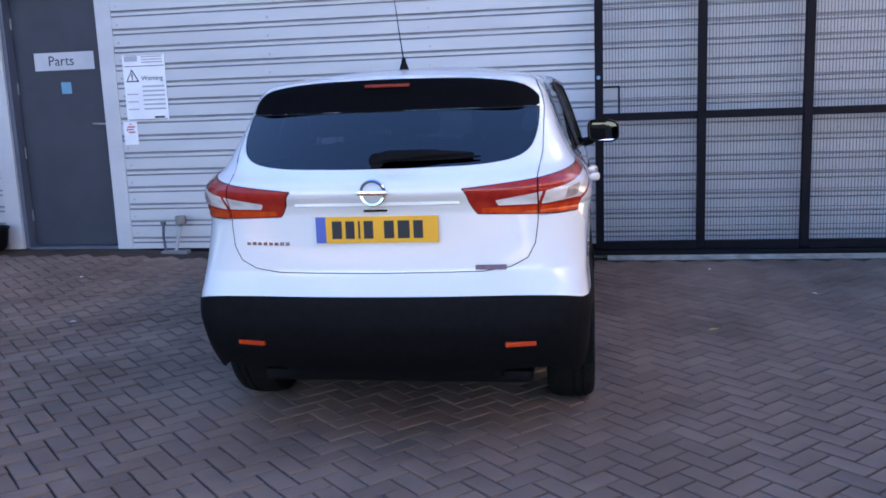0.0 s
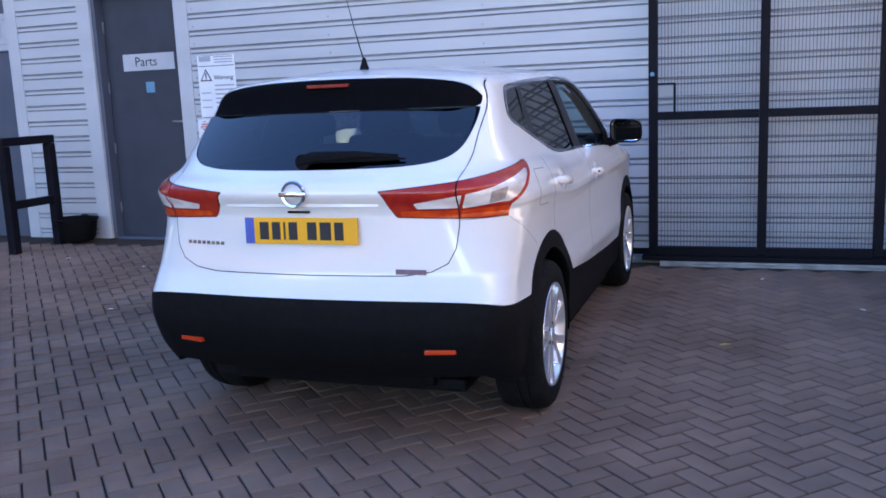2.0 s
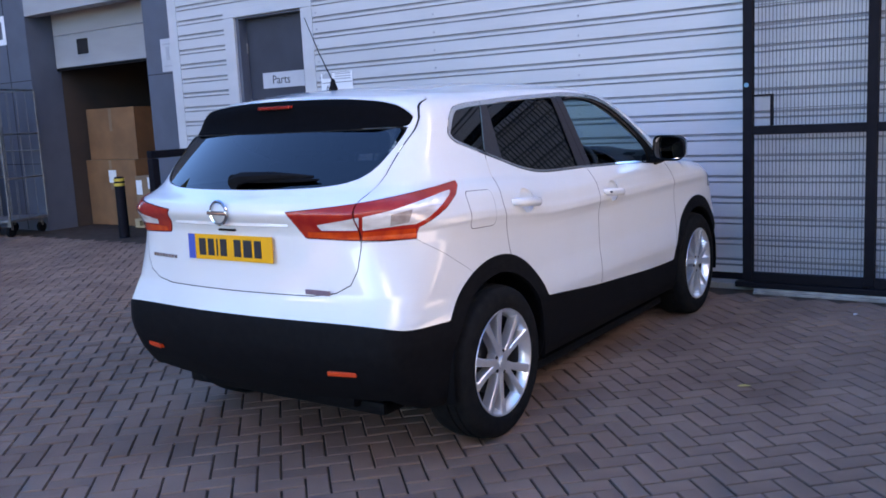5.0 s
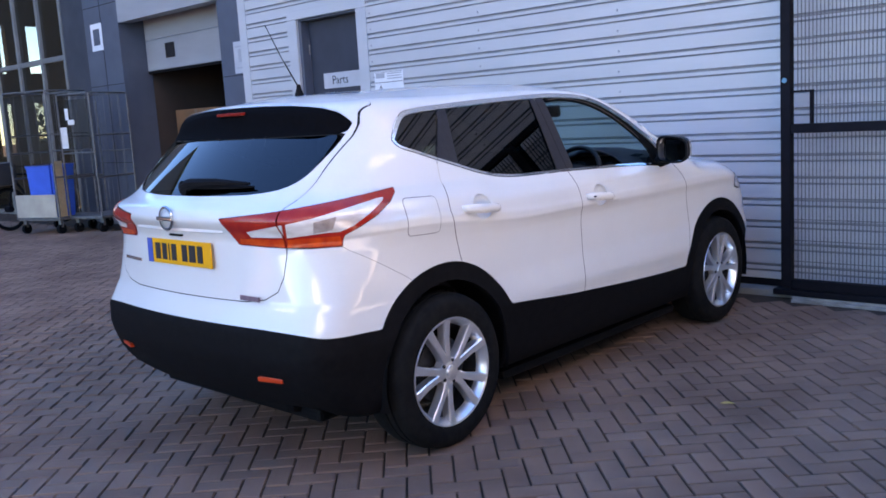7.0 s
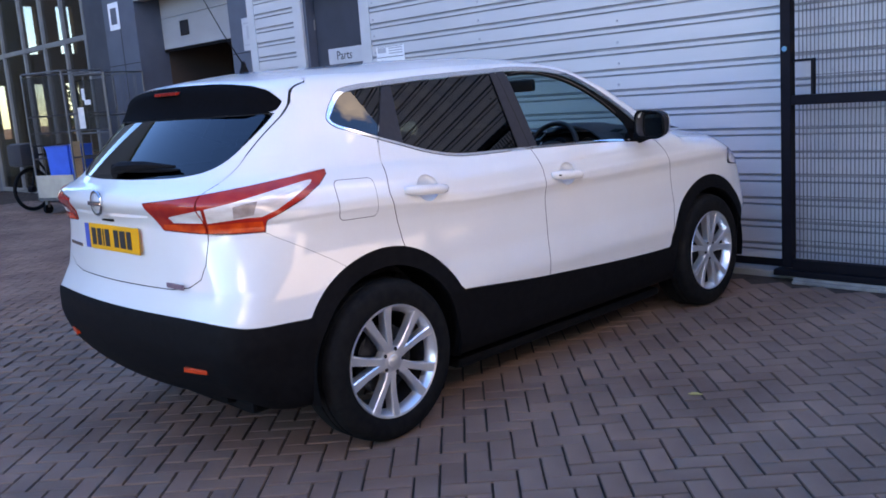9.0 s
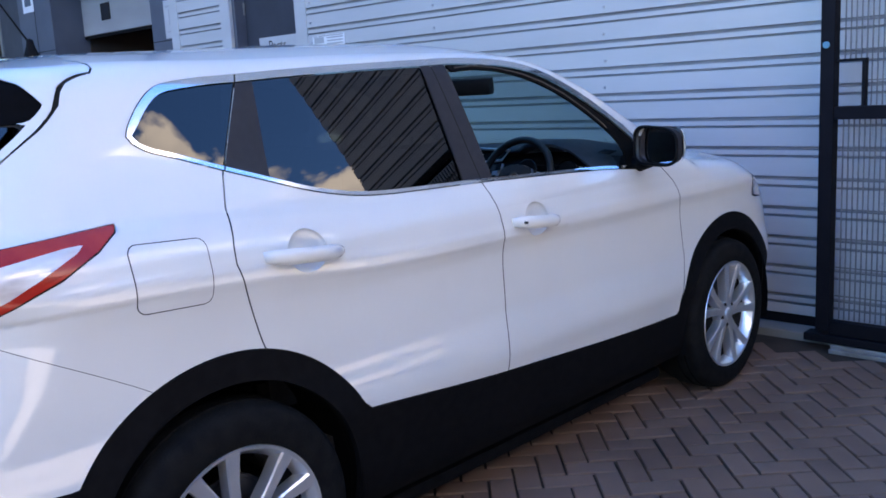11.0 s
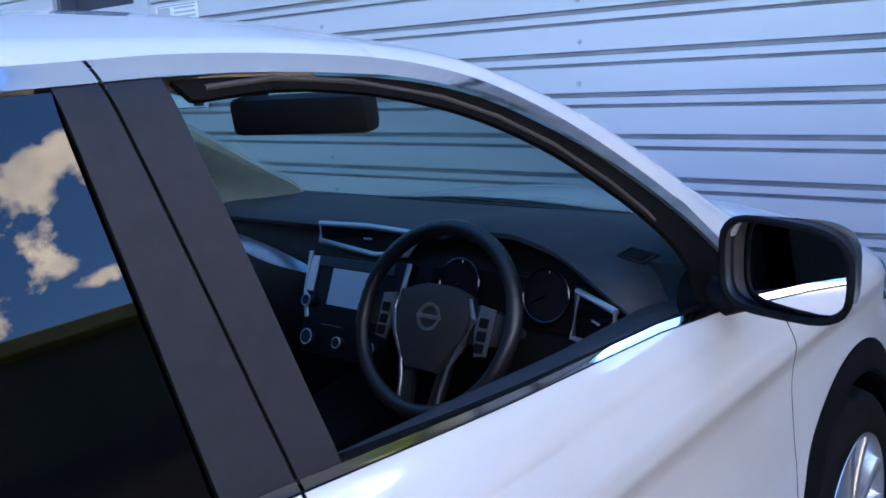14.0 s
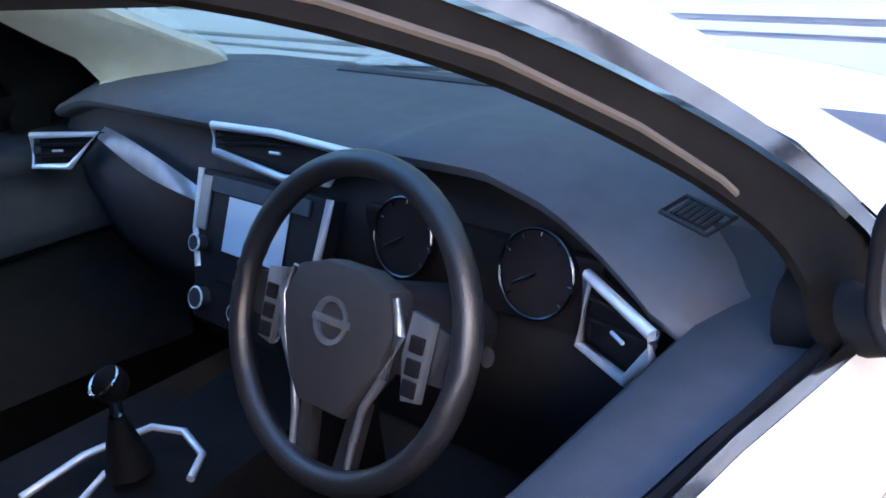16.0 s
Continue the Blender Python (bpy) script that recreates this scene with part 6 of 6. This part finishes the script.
part("film", box(fresh(), -.28, .28, -.372, -.369, 1.2, 1.9), FILM, cage_b, "hazy plastic film")
part("label", box(fresh(), -.12, .0, -.378, -.374, 1.55, 1.62), WHITE_PAPER, cage_b)
part("label", box(fresh(), -.16, -.1, -.378, -.374, 1.62, 1.78), WHITE_PAPER, cage_b)
part("scrap", box(fresh(), -.28, -.16, -.38, -.374, 1.22, 1.52), WHITE_PAPER, cage_b, "torn white wrap")

# bicycle propped behind the cages, a dark bag on its handlebar
bike = thing("bicycle", "black bicycle with a dark bag propped behind a roll cage", "bicycle", pose(-10.78, 2.66, lie(-10), 0, 0, -72))
for x in (0, -1.02):
    ring = [(x + .315 * math.cos(a), 0, .335 + .315 * math.sin(a)) for a in np.linspace(0, 2 * math.pi, 37)[:-1]]
    wheel_ob = part("bicycle_wheel", tube(fresh(), ring, .022, 8, closed=True), RUBBER, bike, "black bicycle tyre", smooth="all")
    part("rim", tube(fresh(), [(x + .285 * math.cos(a), 0, .335 + .285 * math.sin(a)) for a in np.linspace(0, 2 * math.pi, 37)[:-1]], .009, 6, closed=True), GATE_PAINT, wheel_ob, smooth="all")
    part("hub", rod(fresh(), (x, -.05, .335), (x, .05, .335), .05, 14), GATE_PAINT, wheel_ob)
    for k in range(12):
        a = 2 * math.pi * k / 12
        part("spoke", rod(fresh(), (x + .045 * math.cos(a + .3), .02 * (-1) ** k, .335 + .045 * math.sin(a + .3)), (x + .28 * math.cos(a), 0, .335 + .28 * math.sin(a)), .0018, 4), GATE_PAINT, wheel_ob)
for a, b, r in (((0, 0, .335), (-.16, 0, .90), .016), ((-.14, 0, .82), (-.48, 0, .30), .018), ((-.17, 0, .86), (-.62, 0, .84), .016), ((-.48, 0, .30), (-.66, 0, .94), .016), ((-.48, 0, .30), (-1.02, 0, .335), .010), ((-.62, 0, .82), (-1.02, 0, .335), .009)):
    part("frame_tube", rod(fresh(), a, b, r, 10), GATE_PAINT, bike)
part("handlebar", tube(fresh(), [(-.24, -.28, 1.0), (-.17, -.2, .99), (-.17, .2, .99), (-.24, .28, 1.0)], .014, 8), GATE_PAINT, bike, smooth=50)
part("saddle", box(fresh(), -.82, -.56, -.07, .07, .94, 1.0, .025), BLACK_PLASTIC, bike, smooth=40)
part("bag", box(fresh(), -.10, .24, -.17, .17, .70, 1.06, .07), CLOTH, bike, "dark cloth bag", smooth=50)

# ---------------------------------------------------------------- glazed office front
FRAME = material("grey aluminium frame", (0.22, 0.225, 0.23), 0.45, 0.4, second=(0.18, 0.185, 0.19), scale=8)
ROOM_WALL = material("office wall paint", (0.20, 0.18, 0.13), 0.8, second=(0.15, 0.135, 0.10), scale=2)
CARPET = material("grey carpet tiles", (0.09, 0.09, 0.095), 0.95, second=(0.07, 0.07, 0.075), scale=20, bump=0.2, bump_scale=200)
front = thing("window_1", "tall glazed office front in grey aluminium frames", "window", kind="structure")
gy = 3.95
for x in (-11.08, -11.95, -12.9, -13.9, -15.0, -16.2):
    part("mullion", box(fresh(), x - .04, x + .04, gy, gy + .1, .1, 6.0, .004), FRAME, front)
for z in (.10, 2.74, 4.3, 5.92):
    for a, b in zip((-11.08, -11.95, -12.9, -13.9, -15.0), (-11.95, -12.9, -13.9, -15.0, -16.2)):
        part("transom", box(fresh(), b + .041, a - .041, gy + .005, gy + .095, z, z + .08, .004), FRAME, front)
for a, b in zip((-11.08, -11.95, -12.9, -13.9, -15.0), (-11.95, -12.9, -13.9, -15.0, -16.2)):
    for z0, z1 in ((.181, 2.739), (2.821, 4.299), (4.381, 5.919)):
        ob = part("pane", box(fresh(), b + .041, a - .041, gy + .045, gy + .051, z0, z1), OFFICE_GLASS, front)
bm = fresh()
ends = [gy, *(y for k in range(7) for y in (4.25 + .82 * k, 4.62 + .82 * k)), 10]
for z0, z1 in ((0, 1.15), (2.30, 2.95), (4.0, 6)):
    box(bm, -17.2, -17.0, gy, 10, z0, z1)
for z0, z1 in ((1.15, 2.30), (2.95, 4.0)):
    for a, b in zip(ends[::2], ends[1::2]):
        box(bm, -17.2, -17.0, a, b, z0, z1)
office = tagged(part("wall_office_side", bm, ROOM_WALL), "office end wall pierced by tall windows", "wall", kind="structure")
tagged(part("wall_office_front", box(fresh(), -24, -16.24, gy, gy + .2, 0, WALL_TOP), SLATE), "slate clad wall beyond the glazing", "wall", kind="structure")
tagged(part("wall_over_glazing", box(fresh(), -16.238, -11.002, gy, gy + .2, 6.0, WALL_TOP), SLATE), "slate cladding above the glazing", "wall", kind="structure")
tagged(part("floor_office", box(fresh(), -17, -9.25, gy + .11, 10, .08, .1), CARPET), "grey carpet floor of the office", "floor", kind="structure")
tagged(part("ceiling_office", box(fresh(), -17, -9.25, gy + .21, 10, 6.0, 6.1), ROOM_WALL), "plain office ceiling", "ceiling", kind="structure")
bm = fresh()
holes = [-16.6 + 1.05 * k for k in range(7)]
box(bm, -17, -9.25, 10, 10.2, 0, .9)
box(bm, -17, -9.25, 10, 10.2, 4.2, 6.0)
box(bm, -17, -9.25, 10, 10.2, 2.3, 2.5)
for k, x in enumerate(holes):
    nxt = holes[k + 1] if k < 6 else -9.25
    for z0, z1 in ((.9, 2.3), (2.5, 4.2)):
        box(bm, x + .5, nxt, 10, 10.2, z0, z1)
for z0, z1 in ((.9, 2.3), (2.5, 4.2)):
    box(bm, -17, holes[0], 10, 10.2, z0, z1)
tagged(part("wall_office_back", bm, ROOM_WALL), "office back wall pierced by tall windows", "wall", kind="structure")
chair = thing("office_chair", "dark office chair behind the glazing", "chair", pose(-12.2, 4.75, .1))
part("seat", box(fresh(), -.25, .25, -.25, .25, .44, .53, .03), CLOTH, chair, smooth=40)
part("backrest", box(fresh(), -.24, .24, .2, .28, .6, 1.2, .04), CLOTH, chair, smooth=40)
part("column", rod(fresh(), (0, 0, .1), (0, 0, .44), .03), CHROME, chair)
for k in range(5):
    a = 2 * math.pi * k / 5
    part("foot", rod(fresh(), (0, 0, .1), (.3 * math.cos(a), .3 * math.sin(a), .04), .022), BLACK_PLASTIC, chair)
desk = thing("desk", "pale office desk behind the glazing", "desk", pose(-13.4, 5.4, .1))
part("desktop", box(fresh(), -.8, .8, -.4, .4, .71, .74, .004), CREAM, desk)
for x in (-.75, .75):
    part("leg_panel", box(fresh(), x - .02, x + .02, -.38, .38, 0, .709), CREAM, desk)


# ---------------------------------------------------------------- behind the camera: things mirrored in the panes, and things added to shape the light
GREEN_STEEL = material("dark green coated steel", (0.05, 0.062, 0.052), 0.5, second=(0.04, 0.05, 0.043), scale=1.5, bump=0.03, bump_scale=20)
GUTTER = material("mossy gutter", (0.10, 0.13, 0.05), 0.7, second=(0.07, 0.09, 0.035), scale=4)
shed = thing("warehouse", "dark green steel warehouse across the yard", "building", pose(9.4, 0, 0))
part("wall", box(fresh(), 0, 9, -26, 22, -.2, 5.05), GREEN_STEEL, shed)
part("gutter", box(fresh(), -.2, .0, -26, 22, 5.05, 5.25, .02), GUTTER, shed)
part("roof", prism(fresh(), [(0, 0), (9, 0), (4.5, 1.1)], 48, pose(0, 22, 5.07, 90, 0, 0)), SLATE, shed)
for k in range(7):
    part("roller_door", box(fresh(), -.03, .0, -22.6 + 6.8 * k - 3.2, -22.6 + 6.8 * k + 3.2, -.1, 3.7), DOOR_PAINT, shed)

# added block out of view that holds back sky light from the left
SHADE_HALL = material("dark slate clad hall", (0.07, 0.08, 0.09), 0.6, second=(0.055, 0.064, 0.073), scale=1.2, bump=0.03, bump_scale=20)
hall = thing("hall", "unseen dark hall added to cut light from the yard's far side", "building", pose(-19, -4, 0))
part("wall", box(fresh(), -9, 0, -24, 6, -.2, 10), SHADE_HALL, hall)
part("gutter", box(fresh(), 0.002, .2, -24, 6, 10, 10.2, .02), GUTTER, hall)
part("roof", prism(fresh(), [(-9, 0), (0, 0), (-4.5, 1.2)], 30, pose(0, 6, 10.02, 90, 0, 0)), SLATE, hall)

# added ground slab out of view, kept pale to bounce sun onto the car
BOUNCE_APRON = material("pale concrete apron", (0.68, 0.64, 0.58), 0.9, second=(0.60, 0.56, 0.51), scale=1.5, bump=0.2, bump_scale=60)
tagged(part("yard_apron", box(fresh(), 4.75, 9.36, -26, 22, -.25, .012), BOUNCE_APRON), "unseen pale apron added to bounce sunlight onto the car", "pavement", kind="structure")

LEAF_A = material("bush leaves", (0.06, 0.10, 0.025), 0.6, second=(0.10, 0.14, 0.03), scale=3, random="island", random_by=.35)
BARK = material("brown bark", (0.10, 0.075, 0.05), 0.9, second=(0.07, 0.05, 0.035), scale=14, bump=.5, bump_scale=60)


def bush(x, y, r, h, seed):
    rng = np.random.default_rng(seed)
    ob = thing("bush", "leafy green bush by the yard's edge", "bush", pose(x, y, 0), "bushes")
    bm = fresh()
    for k in range(6):
        a = 2 * math.pi * k / 6 + rng.random()
        tube(bm, [(0, 0, -.05), (.25 * r * math.cos(a), .25 * r * math.sin(a), h * .35), (.6 * r * math.cos(a), .6 * r * math.sin(a), h * .75)], [.05, .03, .012], 6)
    part("stem", bm, BARK, ob)
    n = 2600
    d = rng.normal(size=(n, 3))
    d /= np.linalg.norm(d, axis=1, keepdims=True)
    lump = 1 + .28 * np.sin(3.1 * d[:, 0] + 5 * d[:, 2] + seed) + .2 * np.sin(6 * d[:, 1] - 4 * d[:, 2])
    rad = rng.random(n) ** .35 * lump
    c = d * rad[:, None] * (r, r, h * .5) + (0, 0, h * .55)
    c = c[c[:, 2] > .05]
    a, b = rng.normal(size=c.shape) * .055, rng.normal(size=c.shape) * .055
    v = np.stack([c - a, c + b, c + a, c - b], 1).reshape(-1, 3)
    me = bpy.data.meshes.new("leaves")
    me.from_pydata([*map(tuple, v)], [], [(4 * i, 4 * i + 1, 4 * i + 2, 4 * i + 3) for i in range(len(c))])
    me.materials.append(LEAF_A)
    leaves = new("leaves", me)
    leaves.parent = ob
    leaves["kind"] = "stuff"


bush(7.6, 5.6, 1.0, 2.2, 1)
bush(8.3, 7.4, 1.3, 3.0, 2)
for k, (x, y, r, h) in enumerate(((-11.0, 15.0, 1.6, 4.2), (-14.5, 16.5, 1.9, 5.0), (-22.5, 9.5, 1.6, 3.0))):
    bush(x, y, r, h, 5 + k)

# ---------------------------------------------------------------- fallen leaves and litter
LEAF_DRY = material("dry yellow leaf", (0.50, 0.36, 0.10), 0.8, second=(0.42, 0.28, 0.08), scale=20)
PALE_BIT = material("pale scrap", (0.6, 0.6, 0.58), 0.8)
for k, (x, y, turn, mat, label) in enumerate(((1.633, 1.152, 20, LEAF_DRY, "small dry yellow leaf on the paving"), (1.85, 2.95, 70, PALE_BIT, "small pale scrap of litter on the paving"),
                                              (2.45, 2.1, 130, PALE_BIT, "small pale scrap of litter on the paving"), (-4.3, 2.6, 40, PALE_BIT, "small pale scrap of litter on the paving"),
                                              (-3.3, 2.4, 80, PALE_BIT, "small pale scrap of litter on the paving"), (-2.6, 1.1, 10, PALE_BIT, "small pale scrap of litter on the paving"), (2.02, -2.05, 55, LEAF_DRY, "small dry yellow leaf on the paving"))):
    s = .028 if mat is LEAF_DRY else .02
    ob = thing("fallen_leaf" if mat is LEAF_DRY else "litter_scrap", label, "leaf" if mat is LEAF_DRY else "litter", pose(x, y, lie(x, y) + .0015, 0, 0, turn))
    bm = fresh()
    ring = [(-1.2, 0, .1), (-.6, .5, .22), (.2, .6, .30), (1.3, .05, .15), (.3, -.55, .30), (-.5, -.55, .2)]
    mid = bm.verts.new((0, 0, s * .12))
    vs = [bm.verts.new((s * a, s * b, s * c)) for a, b, c in ring]
    lows = [bm.verts.new((s * a, s * b, s * c - .0012)) for a, b, c in ring]
    midlow = bm.verts.new((0, 0, s * .12 - .0012))
    for i in range(6):
        j = (i + 1) % 6
        bm.faces.new((mid, vs[i], vs[j]))
        bm.faces.new((midlow, lows[j], lows[i]))
        bm.faces.new((vs[i], lows[i], lows[j], vs[j]))
    part("blade" if mat is LEAF_DRY else "scrap", bm, mat, ob)

# ---------------------------------------------------------------- the pavers: herringbone at 45 degrees
PAVING = tagged(part("pavement", box(fresh(), -13, 9.3, -9.5, 3.40, -0.4, -0.3), JOINT), "grey concrete block paving laid in herringbone", "paving", kind="structure")
L, W2 = 0.2, 0.1


def paver_shape(length, width):
    a, b = length / 2, width / 2
    ring = lambda cut, z: [(-a + cut, -b + cut, z), (a - cut, -b + cut, z), (a - cut, b - cut, z), (-a + cut, b - cut, z)]
    v = ring(.0050, -.03) + ring(.0050, -.0030) + ring(.0078, 0)
    f = [(i + 4 * r, (i + 1) % 4 + 4 * r, (i + 1) % 4 + 4 * r + 4, i + 4 * r + 4) for r in (0, 1) for i in range(4)] + [(8, 9, 10, 11)]
    return np.array(v), f


piece = bpy.data.meshes.new("paver")
pv, pf = paver_shape(L, W2)
piece.from_pydata([*map(tuple, pv)], [], pf)
piece.materials.append(PAVER_PIECE)
rng = np.random.default_rng(4)
joined_v, joined_f, count = [], [], 0
turn45 = np.array([[math.cos(math.pi / 4), -math.sin(math.pi / 4)], [math.sin(math.pi / 4), math.cos(math.pi / 4)]])
for n in range(-190, 191):
    for m in range(-95, 96):
        for lying, (u, v) in ((True, (n + 2 * m + 1, n - 2 * m + .5)), (False, (n + 2 * m + 2.5, n - 2 * m))):
            x, y = turn45 @ (np.array((u, v)) * W2)
            if not (-12.8 < x < 9.2 and -9.3 < y < 3.33):
                continue
            angle = math.pi / 4 + (0 if lying else math.pi / 2)
            rise, tip_a, tip_b, yaw = rng.normal(0, .0011), rng.normal(0, .004), rng.normal(0, .006), rng.normal(0, .006)
            if 1.35 < x < 3.35 and -1.55 < y < 1.1 and count < 300 and (x - 2.3) ** 2 + (y + .3) ** 2 < 1.02:
                ob = bpy.data.objects.new("paver", piece)
                scene.collection.objects.link(ob)
                ob.matrix_basis = Matrix.Translation((x, y, lie(x, y) + rise)) @ Euler((tip_a, tip_b, angle + yaw)).to_matrix().to_4x4()
                ob.parent = PAVING
                count += 1
                continue
            c, s = math.cos(angle + yaw), math.sin(angle + yaw)
            p = pv.copy()
            p[:, 2] += rise + tip_a * pv[:, 1] - tip_b * pv[:, 0] + lie(x, y)
            q = p.copy()
            q[:, 0], q[:, 1] = x + c * p[:, 0] - s * p[:, 1], y + s * p[:, 0] + c * p[:, 1]
            joined_f += [tuple(i + 12 * len(joined_v) for i in f) for f in pf]
            joined_v.append(q)
me = bpy.data.meshes.new("paver_field")
me.from_pydata([*map(tuple, np.vstack(joined_v))], [], joined_f)
me.materials.append(PAVER_STUFF)
field = new("paver_field", me)
field.parent = PAVING
field["kind"] = "stuff"
